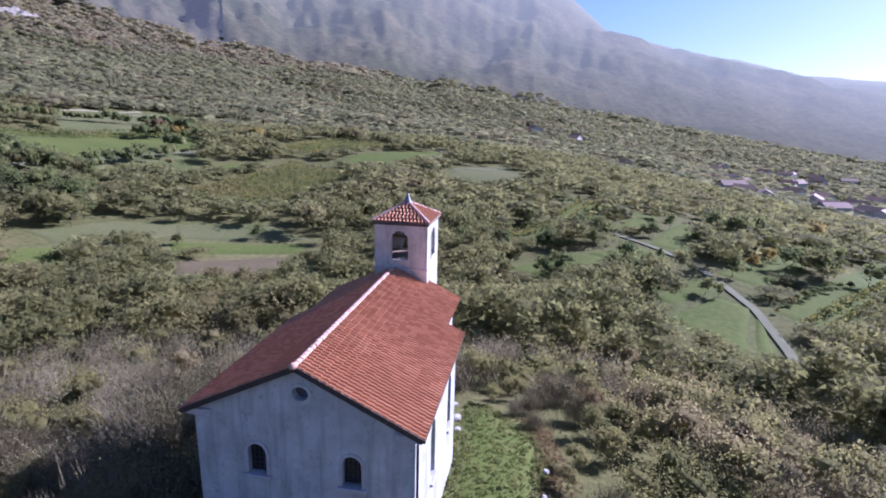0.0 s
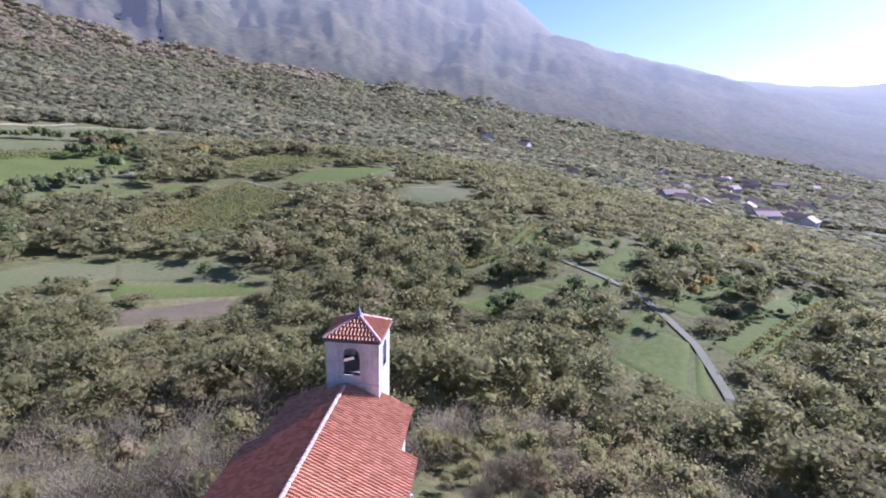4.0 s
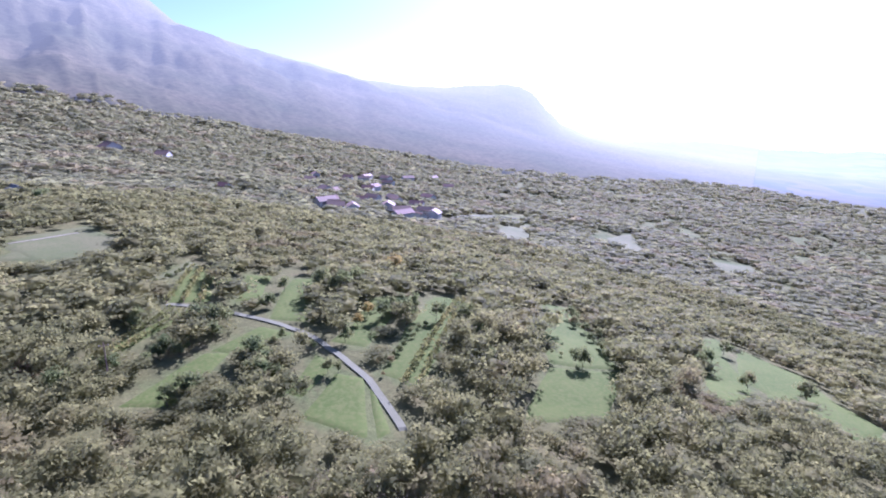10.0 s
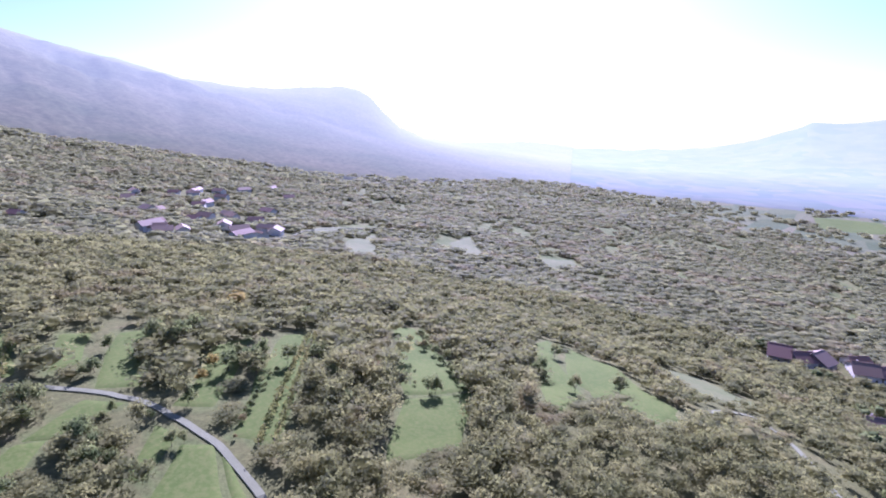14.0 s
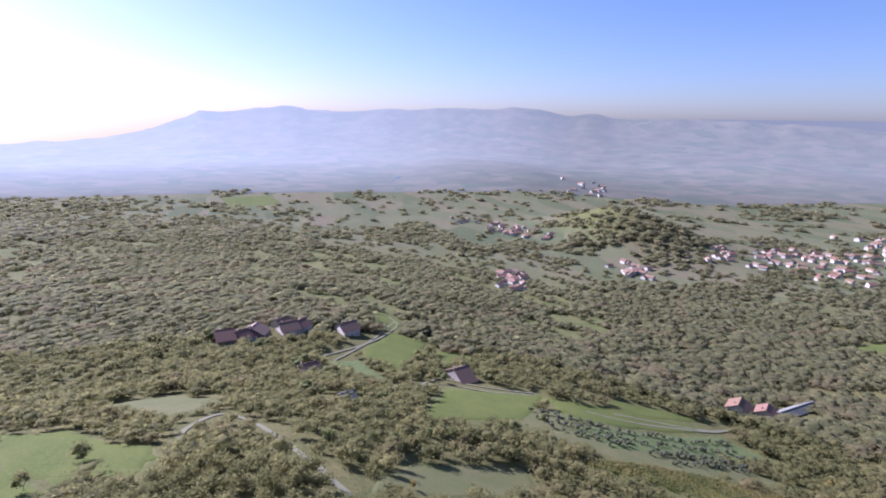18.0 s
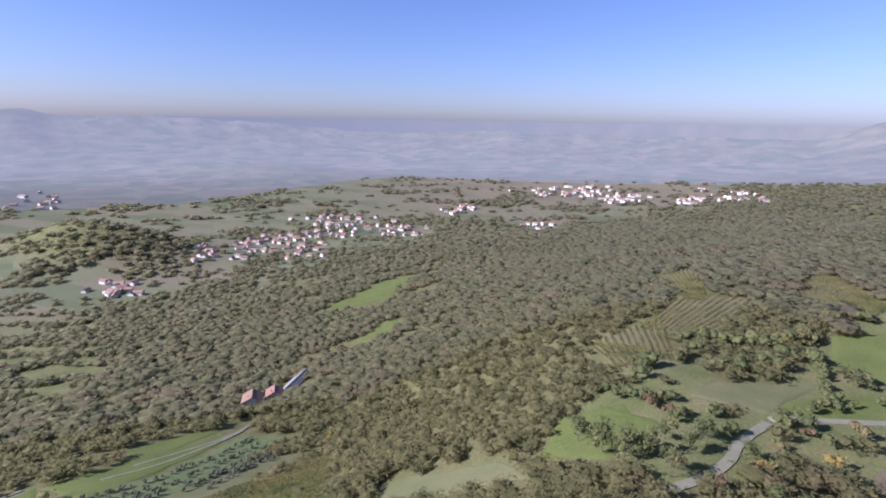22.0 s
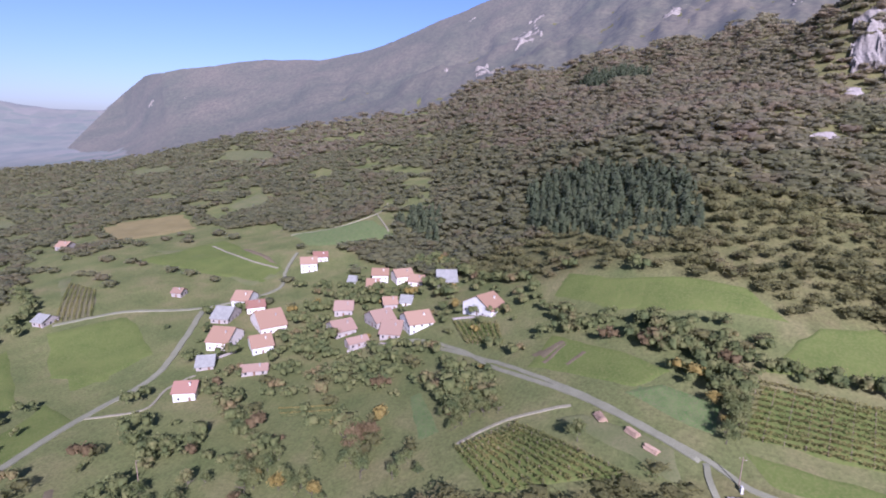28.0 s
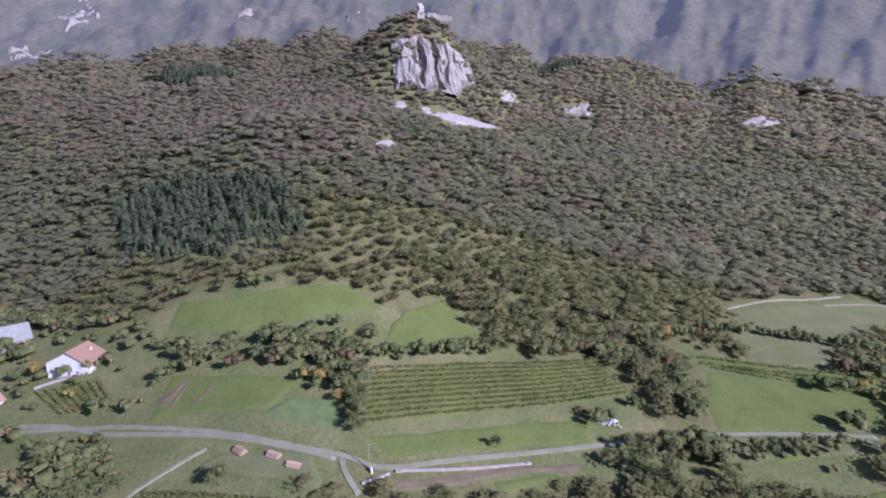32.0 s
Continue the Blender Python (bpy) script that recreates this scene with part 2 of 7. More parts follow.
def haze_glow_material(name, glow, low, high, near, toward_sun=0.0, grain=26.0, mark=0.28, plots=False):
    """Ranges kilometres off: a backdrop with haze painted in as emission, more of it with distance."""
    m, nt, bs = material(name, 1.0, 0.0, 0.0)
    wood = ramp(nt, noise_at(nt, 240.0, 5, 0.6), (0.3, (0.044, 0.047, 0.022)), (0.7, (0.084, 0.070, 0.038)))
    fine = noise_at(nt, grain, 4, 0.65)
    if plots:
        cell = nt.nodes.new("ShaderNodeTexVoronoi")
        cell.inputs["Scale"].default_value = 1 / 95.0
        nt.links.new(nt.nodes.new("ShaderNodeNewGeometry").outputs["Position"], cell.inputs["Vector"])
        tint = ramp(nt, cell.outputs["Color"], (0.25, (0.046, 0.056, 0.026)), (0.5, (0.072, 0.071, 0.036)), (0.75, (0.094, 0.078, 0.048)))
        open_land = ramp(nt, noise_at(nt, 420.0, 4, 0.6), (0.40, (0, 0, 0)), (0.60, (1, 1, 1)))
        wood = mix(nt, open_land, wood, tint)
    wood = mix(nt, 1.0, wood, ramp(nt, fine, (0.35, (1 - mark,) * 3), (0.65, (1 + mark,) * 3)), "MULTIPLY")
    nt.links.new(wood, bs.inputs["Base Color"])
    bump(nt, bs, fine, mark, 4.0)
    # painted haze: the emission grows with distance and towards the sun's bearing
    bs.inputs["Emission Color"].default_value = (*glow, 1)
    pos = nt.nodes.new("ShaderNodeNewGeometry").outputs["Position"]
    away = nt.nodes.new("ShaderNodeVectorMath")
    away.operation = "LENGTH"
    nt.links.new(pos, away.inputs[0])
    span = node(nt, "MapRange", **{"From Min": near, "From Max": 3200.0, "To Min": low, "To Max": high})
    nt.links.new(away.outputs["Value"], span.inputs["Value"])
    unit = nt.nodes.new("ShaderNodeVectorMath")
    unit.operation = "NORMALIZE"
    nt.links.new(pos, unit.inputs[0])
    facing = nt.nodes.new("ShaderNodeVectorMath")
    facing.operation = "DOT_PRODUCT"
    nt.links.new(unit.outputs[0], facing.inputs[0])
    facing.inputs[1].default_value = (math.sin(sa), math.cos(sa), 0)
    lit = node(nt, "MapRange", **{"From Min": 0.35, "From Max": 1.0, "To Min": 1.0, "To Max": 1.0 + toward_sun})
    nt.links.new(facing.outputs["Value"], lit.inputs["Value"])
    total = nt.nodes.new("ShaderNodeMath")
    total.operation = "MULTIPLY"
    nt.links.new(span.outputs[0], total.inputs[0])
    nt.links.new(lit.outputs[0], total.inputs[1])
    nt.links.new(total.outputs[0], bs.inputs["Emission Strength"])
    return m


M_FAR_HILLS = haze_glow_material("distant_hills", (0.236, 0.260, 0.264), 0.16, 0.40, 1900, 1.45, 120.0, 0.14, True)
M_FAR_NORTH = haze_glow_material("haze_glow_north_ridge", (0.385, 0.398, 0.356), 0.08, 0.43, 1100, 0.5, 14.0)
M_FAR_WEST = haze_glow_material("far_mountain", (0.165, 0.172, 0.182), 0.24, 0.34, 1000, 0.0, 14.0)


# emission colour of the band that stands in for haze at the horizon
M_FAR_HAZE = haze_glow_material("painted_horizon_haze", (0.41, 0.445, 0.45), 0.27, 0.27, 1900, 1.0, 400.0, 0.02)


def tile_material(name, a, b, c):
    m, nt, bs = material(name, 0.75, 0.0, 0.3)
    rnd = nt.nodes.new("ShaderNodeObjectInfo").outputs["Random"]
    v = mix(nt, 0.5, island(nt), rnd, "ADD")
    col = ramp(nt, v, (0.0, a), (0.6, b), (1.0, c))
    dirt = noise_at(nt, 0.5, 4, 0.65)
    col = mix(nt, ramp(nt, dirt, (0.55, (0, 0, 0)), (0.8, (0.22, 0.22, 0.22))), col, (0.17, 0.115, 0.09))
    nt.links.new(col, bs.inputs["Base Color"])
    bump(nt, bs, noise_at(nt, 0.05, 2), 0.25, 0.01)
    return m


ROOFS = {
    "orange": tile_material("roof_tiles_orange", (0.185, 0.108, 0.060), (0.225, 0.138, 0.080), (0.265, 0.172, 0.106)),
    "red": tile_material("roof_tiles_red", (0.165, 0.080, 0.050), (0.200, 0.102, 0.066), (0.240, 0.132, 0.088)),
    "brown": tile_material("roof_tiles_weathered", (0.175, 0.110, 0.070), (0.215, 0.140, 0.092), (0.260, 0.178, 0.122)),
    "grey": mottled("roof_sheets_grey", (0.20, 0.20, 0.165), (0.26, 0.258, 0.215), (0.16, 0.158, 0.130), 2.0, 0.3, 0.85),
}
M_TILE = tile_material("terracotta_tiles", (0.37, 0.152, 0.068), (0.45, 0.198, 0.090), (0.54, 0.262, 0.130))
M_RIDGE = tile_material("ridge_tiles", (0.40, 0.21, 0.14), (0.48, 0.29, 0.21), (0.58, 0.40, 0.32))
WALLS = {
    "white": mottled("white_plaster", (0.50, 0.490, 0.42), (0.58, 0.565, 0.49), (0.40, 0.385, 0.33), 2.2, 0.3),
    "cream": mottled("cream_plaster", (0.60, 0.53, 0.44), (0.68, 0.62, 0.52), (0.46, 0.41, 0.34), 2.2, 0.3),
    "stone": mottled("rubble_stone", (0.27, 0.24, 0.20), (0.36, 0.32, 0.27), (0.19, 0.165, 0.135), 1.2, 0.3, relief=0.7),
}


def plaster_material():
    m, nt, bs = material("old_lime_plaster", 0.9, 0.0, 0.2)
    col = ramp(nt, noise_at(nt, 1.6, 6, 0.62), (0.32, (0.36, 0.362, 0.318)), (0.52, (0.50, 0.502, 0.450)), (0.7, (0.60, 0.60, 0.545)))
    spots = ramp(nt, noise_at(nt, 0.35, 5, 0.7), (0.57, (0, 0, 0)), (0.68, (0.8, 0.8, 0.8)))
    col = mix(nt, spots, col, (0.30, 0.295, 0.26))
    pos = nt.nodes.new("ShaderNodeNewGeometry").outputs["Position"]
    mp = node(nt, "Mapping", Scale=(2.2, 2.2, 0.22))
    nt.links.new(pos, mp.inputs[0])
    streak = node(nt, "TexNoise", Scale=1.0, Detail=5.0, Roughness=0.6)
    nt.links.new(mp.outputs[0], streak.inputs["Vector"])
    col = mix(nt, ramp(nt, streak.outputs["Fac"], (0.48, (0, 0, 0)), (0.68, (0.8, 0.8, 0.8))), col, (0.31, 0.30, 0.265))
    nt.links.new(col, bs.inputs["Base Color"])
    bump(nt, bs, noise_at(nt, 0.12, 4, 0.7), 0.5, 0.02)
    return m


M_PLASTER = plaster_material()
M_STONE = mottled("dressed_stone", (0.46, 0.44, 0.42), (0.55, 0.53, 0.50), (0.33, 0.31, 0.29), 0.8, 0.1, relief=0.4)
M_DARKMETAL = mottled("dark_sheet_metal", (0.05, 0.048, 0.048), (0.075, 0.07, 0.068), (0.11, 0.09, 0.08), 0.7, 0.1, 0.5, metal=0.6)
M_LEAD = mottled("grey_lead", (0.20, 0.20, 0.22), (0.27, 0.27, 0.29), (0.15, 0.15, 0.16), 0.5, 0.1, 0.5, metal=0.5)
M_BRONZE = mottled("bell_bronze", (0.16, 0.13, 0.08), (0.22, 0.18, 0.10), (0.10, 0.12, 0.09), 0.3, 0.05, 0.4, metal=0.9)
M_WOOD = mottled("weathered_timber", (0.20, 0.145, 0.10), (0.27, 0.20, 0.14), (0.13, 0.095, 0.07), 0.9, 0.08)
M_LOGS = mottled("cut_logs", (0.38, 0.26, 0.16), (0.46, 0.33, 0.21), (0.22, 0.15, 0.10), 0.8, 0.15)
M_GLASS, _nt, _b = material("dark_window_glass", 0.12, 0.0, 0.5)
_b.inputs["Base Color"].default_value = (0.03, 0.032, 0.035, 1)
M_SHUTTER = mottled("brown_shutter", (0.13, 0.07, 0.045), (0.17, 0.10, 0.06), (0.09, 0.05, 0.03), 0.5, 0.08)
M_INSIDE = mottled("unlit_interior", (0.10, 0.095, 0.09), (0.13, 0.12, 0.115), (0.07, 0.07, 0.07), 1.0, 0.2)

# heights of the land on rings round the chapel hill, every 30 degrees clockwise from the y axis
RING_R = (0, 30, 60, 140, 260, 450, 800, 1400, 2200)
RING_Z = (
    (-28, -28, -28, -28, -28, -28, -28, -28, -28, -28, -28, -28),
    (-29, -31, -33, -33, -32, -32, -31, -31, -31, -30, -30, -30),
    (-37, -39, -42, -43, -46, -46, -42, -42, -38, -31, -32, -36),
    (-34, -40, -51, -60, -78, -76, -50, -50, -38, -22, -26, -33),
    (-30, -52, -75, -96, -110, -122, -60, -54, -38, 12, -8, -22),
    (-32, -66, -100, -120, -156, -152, -76, -46, -20, 82, 34, -8),
    (-8, -72, -130, -172, -206, -190, -125, -58, 25, 165, 120, 45),
    (80, -60, -165, -214, -228, -226, -195, -85, 95, 350, 310, 190),
    (330, 45, -190, -226, -232, -232, -226, -100, 230, 640, 650, 520),
)
# the skyline: bearing, elevation in degrees seen from the hill, and the distance of the crest
SKY_AZ = (0, 3, 7, 13, 18.5, 24, 29.5, 35, 38, 40, 41.4, 42.8, 44.5, 47, 51, 58, 64, 72, 78, 83, 90, 98, 108, 114, 120, 125, 132, 140, 146, 152, 164, 175, 186, 194, 198, 204, 208, 212, 215.5, 219.4, 226, 231, 235, 238.6, 243, 248.6, 256, 270, 300, 330, 350)
SKY_EL = (13.2, 10.9, 7.7, 6.0, 4.9, 3.4, 2.8, 3.0, 3.3, 3.1, 2.4, 0.9, -0.7, -1.7, -2.1, -1.9, -2.4, -2.3, -1.3, 0.5, 1.0, 0.85, 1.25, 1.2, 0.7, 0.35, 0.25, 0.0, -0.5, -1.1, -0.9, -1.0, -1.1, -1.2, 0.2, 1.5, 1.0, 0.8, 3.9, 4.8, 5.75, 6.0, 6.8, 8.0, 10.0, 12.2, 15, 18, 20, 18, 15)
CREST_AZ = (0, 30, 42, 47, 60, 75, 150, 195, 212, 217, 235, 270, 330)
CREST_R = (2800, 2900, 2950, 3300, 4300, 4650, 4650, 4500, 4300, 3300, 2900, 2700, 2700)


# the distance from which the land is backdrop
BACK_AZ = (0, 40, 52, 60, 135, 155, 205, 213, 240, 262, 275, 330)
BACK_R = (1100, 1100, 1500, 1900, 1900, 2700, 2700, 2300, 1500, 1100, 1000, 1100)


def wrap_interp(a, xs, ys):
    xs, ys = np.array(xs, float), np.array(ys, float)
    return np.interp(a % 360, np.r_[xs[-1] - 360, xs, xs[0] + 360], np.r_[ys[-1], ys, ys[0]])


def cubic(p0, p1, p2, p3, t):
    return p1 + 0.5 * t * (p2 - p0 + t * (2 * p0 - 5 * p1 + 4 * p2 - p3 + t * (3 * (p1 - p2) + p3 - p0)))


def value_noise(x, y, seed=0):
    xi, yi = np.floor(x).astype(np.int64), np.floor(y).astype(np.int64)
    fx, fy = x - xi, y - yi
    fx, fy = fx * fx * (3 - 2 * fx), fy * fy * (3 - 2 * fy)

    def h(i, j):
        n = (i * 374761393 + j * 668265263 + seed * 982451653) & 0xFFFFFFFF
        n = ((n ^ (n >> 13)) * 1274126177) & 0xFFFFFFFF
        return ((n ^ (n >> 16)) & 0xFFFF) / 32767.5 - 1
    return (h(xi, yi) * (1 - fx) + h(xi + 1, yi) * fx) * (1 - fy) + (h(xi, yi + 1) * (1 - fx) + h(xi + 1, yi + 1) * fx) * fy


def fbm(x, y, octaves=4, seed=0):
    s, a = 0, 1
    for k in range(octaves):
        s, a, x, y = s + a * value_noise(x, y, seed + k), a * 0.5, x * 2.03 + 7.1, y * 2.03 - 3.7
    return s


def land(x, y):
    """The height of the ground at a place of the plan."""
    x, y = np.atleast_1d(np.asarray(x, float)), np.atleast_1d(np.asarray(y, float))
    r, az = np.hypot(x, y), np.degrees(np.arctan2(x, y)) % 360
    zs = np.array(RING_Z, float)
    i = np.floor(az / 30).astype(int) % 12
    t = az / 30 - np.floor(az / 30)
    rows = [cubic(z[(i - 1) % 12], z[i], z[(i + 1) % 12], z[(i + 2) % 12], t) for z in zs]
    rows = np.array([rows[0]] + rows + [2 * rows[-1] - rows[-2]])
    u = np.interp(r, RING_R, np.arange(len(RING_R)))
    k = np.minimum(u.astype(int), len(RING_R) - 2)
    f, n = u - k, np.arange(len(r))
    h = cubic(rows[k, n], rows[k + 1, n], rows[k + 2, n], rows[k + 3, n], f)
    crest = wrap_interp(az, CREST_AZ, CREST_R)
    top = wrap_interp(az, (0, 50, 110, 180, 215, 260, 330), (-14, -6, 10, 26, 46, 52, 0)) + crest * np.tan(np.radians(wrap_interp(az, SKY_AZ, SKY_EL)))
    s = np.clip((r - 2200) / (crest - 2200), 0, 1)
    bend = np.clip((crest - 2900) / 1500, 0, 1)
    s = s ** (0.8 + 2.6 * bend)
    out = rows[-2] + (top - rows[-2]) * s
    h = np.where(r > 2200, out, h)
    h = h - np.clip(r - crest, 0, None) * 0.35
    high = np.clip((h + 60) / 300, 0, 1) * np.clip((r - 300) / 900, 0, 1) * np.clip((crest - r - 150) / 500, 0, 1)
    h = h + high * 38 * (np.abs(fbm(x / 420, y / 420, 4, 5)) - 0.35)
    gully = np.clip(np.hypot(x + 664, y - 140) / 160 - 0.6, 0, 1) * np.clip((r - 420) / 300, 0, 1)
    h = h + high * gully * 26 * fbm(az / 3.2, r / 520, 3, 6)
    h = h + np.clip((r - 70) / 300, 0, 1) * 2.2 * fbm(x / 90, y / 90, 3, 9)
    # the castle hill, the wooded hillock in the valley, the low hills beyond
    for bx, by, bz, sx, sy in ((-664, 140, 84, 88, 80), (1010, -730, 70, 190, 120), (2500, -1000, 45, 700, 330), (2100, -2350, 35, 600, 260)):
        h = h + bz * np.exp(-((x - bx) / sx) ** 2 - ((y - by) / sy) ** 2)
    return h


# ---- the plan ----
FIELDS, ROADS, HOUSES, TOWNS, OPEN, PINES, ROWS, TREES = [], [], [], [], [], [], [], []


def lay_field(kind, *corners):
    FIELDS.append((kind, np.array(corners)))


def lay_road(kind, width, *line):
    ROADS.append((kind, width, np.array(line)))


def lay_house(*row):
    HOUSES.append(row)


def lay_town(count, centre, side, near, far):
    TOWNS.append((count, centre, side, near, far))


def lay_open(*corners):
    OPEN.append(np.array(corners))


def lay_pines(*corners):
    PINES.append(np.array(corners))


def lay_row(kind, height, spacing, *line):
    ROWS.append((kind, height, spacing, np.array(line)))


def lay_trees(kind, height, *places):
    TREES.extend((kind, x, y, height) for x, y in places)


lay_field("pasture", (-205.1, 192.9), (-221.9, 297.4), (-190.7, 338.2), (-179, 183.8))
lay_field("pasture", (-141.4, 135.4), (-129.2, 179.6), (-116.1, 185.7), (-125.1, 132.8))
lay_field("meadow", (335.1, -496), (331.9, -663.5), (292.9, -703.2), (270.6, -559.3))
lay_field("meadow", (232.7, -413), (218.5, -481), (199.5, -429.1), (224.1, -398.4))
lay_field("vine", (11.1, -266.9), (-20.7, -303.8), (-24.8, -239.1), (0.8, -222.6))
lay_field("vine", (-17.6, -439.2), (-58.6, -491.9), (-46.8, -343.1), (-36, -345.3))
lay_field("meadow", (14.6, -179.7), (-5.2, -189.8), (-11.5, -176.1), (10.9, -164.8))
lay_field("meadow", (15.2, -174.6), (2.8, -187.8), (-19.4, -176.5), (-14.1, -162))
lay_field("vine", (15.1, -267.2), (-10.3, -251.5), (-22.3, -242.5), (-1.8, -218.4))
lay_field("vine", (-9.2, -282.8), (-37.4, -276.4), (-77.2, -344.8), (-35.5, -370.5))
lay_field("meadow", (-100.7, -294.4), (-131, -314.3), (-111.7, -257.9), (-88.4, -257.5))
lay_field("meadow", (-154.2, -319.6), (-191, -298.4), (-167.5, -244), (-123.8, -242.9))
lay_field("meadow", (-49, -198), (-73.8, -222.3), (-117.3, -247.1), (-112, -215.4))
lay_field("meadow", (-259.9, -402.3), (-340.8, -384.8), (-297.1, -276), (-268.5, -270))
lay_field("wheat", (-352.3, -590.5), (-417, -536.7), (-366.5, -450.4), (-301.7, -480.4))
lay_field("pasture", (-903.9, -1369.5), (-946.4, -1262.5), (-825.9, -1077.2), (-828.2, -1226))
lay_field("pasture", (-451.2, -505.4), (-528.4, -521.4), (-480.1, -463.1), (-432.8, -465.2))
lay_field("soil", (-79.9, -181.7), (-85, -180.4), (-75.5, -158.6), (-72, -162.1))
lay_field("vine", (-140.1, -62), (-154.2, -45.5), (-136.7, -7.6), (-124.1, -44))
lay_field("soil", (-190.6, -52.1), (-204.2, -41.6), (-201, -38.8), (-184.9, -46.2))
lay_field("vine", (-230.8, -105.6), (-225.7, -79.1), (-206.6, -69.1), (-209.8, -88.3))
lay_field("meadow", (-252.1, -59.7), (-239.4, 20.5), (-223.8, 30), (-223, -29.7))
lay_field("meadow", (-258.4, -56.4), (-243, -22.3), (-220.6, -24.9), (-239.3, -58.7))
lay_field("meadow", (-242.2, -20.3), (-235.2, 19.7), (-222.2, 35.5), (-218.4, -19.9))
lay_field("meadow", (-224.3, 43.4), (-231.5, 60.7), (-202, 74.3), (-191.4, 22.1))
lay_field("vine", (-188.2, 22.7), (-186.6, 115), (-162.9, 118.4), (-158.5, 17.3))
lay_field("meadow", (-154.4, 16), (-155.2, 97.5), (-142.2, 90.2), (-143.1, 23.1))
lay_field("meadow", (-210.8, -50.9), (-185.6, -0.8), (-174.9, -12), (-186.9, -55.2))
lay_field("soil", (-133.8, 21.6), (-136.3, 82.9), (-132.2, 81.1), (-131.3, 22.8))
lay_field("meadow", (-131.8, 51.2), (-131.2, 80.1), (-128, 78.4), (-125.9, 50.8))
lay_field("garden", (-177.6, -14), (-170.2, 12), (-158.8, 9.3), (-166.8, -6.4))
lay_field("pasture", (-287.9, -414.5), (-311.8, -367.9), (-287, -270.4), (-260.6, -272.8))
lay_field("pasture", (-211.6, -409.2), (-223.3, -410.1), (-193.9, -361.5), (-185.6, -364.3))
lay_field("pasture", (-1080.5, -1217.4), (-1017.4, -977.7), (-840.6, -791.5), (-898.9, -993.7))
lay_field("pasture", (-347.3, -933.6), (-427.9, -948.6), (-385.3, -821.6), (-311.5, -821.8))
lay_field("wheat", (-372.8, -601.7), (-412, -545.8), (-396.4, -495.3), (-331.4, -515.1))
lay_field("meadow", (1784, 180.2), (1882, 30.1), (1627.9, -4.1), (1563, 145.6))
lay_field("water", (2183.9, -422.9), (2346.6, -469.9), (2450.2, -560.6), (2316.9, -519.8))
lay_field("scree", (-523.4, 107.6), (-524.7, 144.7), (-513.2, 203.4), (-477.1, 131.9))
lay_field("scree", (-537.3, 89.1), (-536.9, 99.6), (-509, 97.7), (-506, 82.4))
lay_field("scree", (-659.7, 239.9), (-698.1, 272.2), (-648.8, 268.1), (-590.8, 219.5))
lay_field("scree", (-409.2, 50.2), (-415.7, 70.4), (-404, 71), (-397.4, 48.7))
lay_field("rock", (-666.4, 337.5), (-685.4, 385), (-638.9, 362.8), (-635.8, 323))
lay_field("rock", (-1744.7, -623.6), (-2043, -708), (-2112.8, -645.9), (-1844.2, -546.4))
lay_field("rock", (-1556.6, -668.9), (-1591.6, -627.9), (-1431.8, -526.3), (-1409.3, -557.8))
lay_field("rock", (-1219.5, 94.4), (-1297, 105.7), (-1304.7, 148.2), (-1206.8, 130.9))
lay_field("rock", (-1199.5, 171.6), (-1291.1, 191.1), (-1327.9, 216.5), (-657.9, 107.6))
lay_field("rock", (-1414.9, -153.6), (-1503.5, -129.2), (-1538.4, -97.9), (-1420.5, -97.5))
lay_field("rock", (-578.4, 536.7), (-594.4, 577.4), (-576.9, 605.4), (-562, 551.9))
lay_field("rock", (-1795.8, -655.5), (-2135.4, -759.1), (-2255.3, -661.1), (-2116.3, -604.5))
lay_field("rock", (-2326.8, -1060.6), (-2436.7, -1084.9), (-2442.2, -1033), (-2340.1, -1000.8))
lay_field("rock", (-1585, -691.3), (-1636, -662.2), (-1675.6, -620.2), (-1437, -548.7))
lay_field("rock", (-1666.3, -856.6), (-1692.8, -845.5), (-1680.9, -808.5), (-1647.7, -805.9))
lay_field("rock", (-1776.4, -2253.1), (-1807.7, -2261.3), (-1840.8, -2266.8), (-1787, -2219.4))
lay_field("rock", (-1793.4, -2156.7), (-1842.2, -2184.5), (-1911.4, -2200.8), (-1805.1, -2101.5))
lay_field("rock", (-1846.8, -2628.7), (-1855.9, -2603.7), (-1874.6, -2561.7), (-1818.3, -2513))
lay_field("vine", (-182.3, 164.1), (-152.5, 226.8), (-145.5, 219.9), (-175.3, 158.5))
lay_field("meadow", (-173.5, 157.1), (-143.9, 217.7), (-126.8, 195.3), (-140, 134.5))
lay_road("gravel", 3.4, (-216.2, -121.8), (-212.5, -109.2), (-194.3, -69.8), (-168.7, -25.7), (-155.2, -4.6), (-148, 8.5), (-140.3, 22.6), (-140.8, 50.6), (-141, 89.5), (-139.7, 120.7), (-137.9, 137.4), (-130.9, 168.4), (-123.7, 189.2))
lay_road("gravel", 3.4, (-146.3, 8.6), (-157.1, -9.4), (-170, -30.8), (-189.4, -67.1), (-205.3, -88.9), (-217.4, -118.5), (-209.2, -146.6))
lay_road("gravel", 6.6, (-51.8, -193.9), (-73.3, -203.7), (-114.2, -217.9), (-151.7, -223.2), (-184.5, -243.4), (-218.6, -269.2))
lay_road("gravel", 5, (-161, -325.2), (-187.8, -308.4), (-220.2, -271), (-262.4, -252.6), (-295.5, -272.5), (-326.9, -288.9))
lay_road("track", 2.4, (-114.2, -217.9), (-129.1, -199.2), (-145.8, -206.1), (-160.8, -204.4))
lay_road("track", 2.4, (-141.5, -62.7), (-156, -49.8), (-165.3, -29.7))
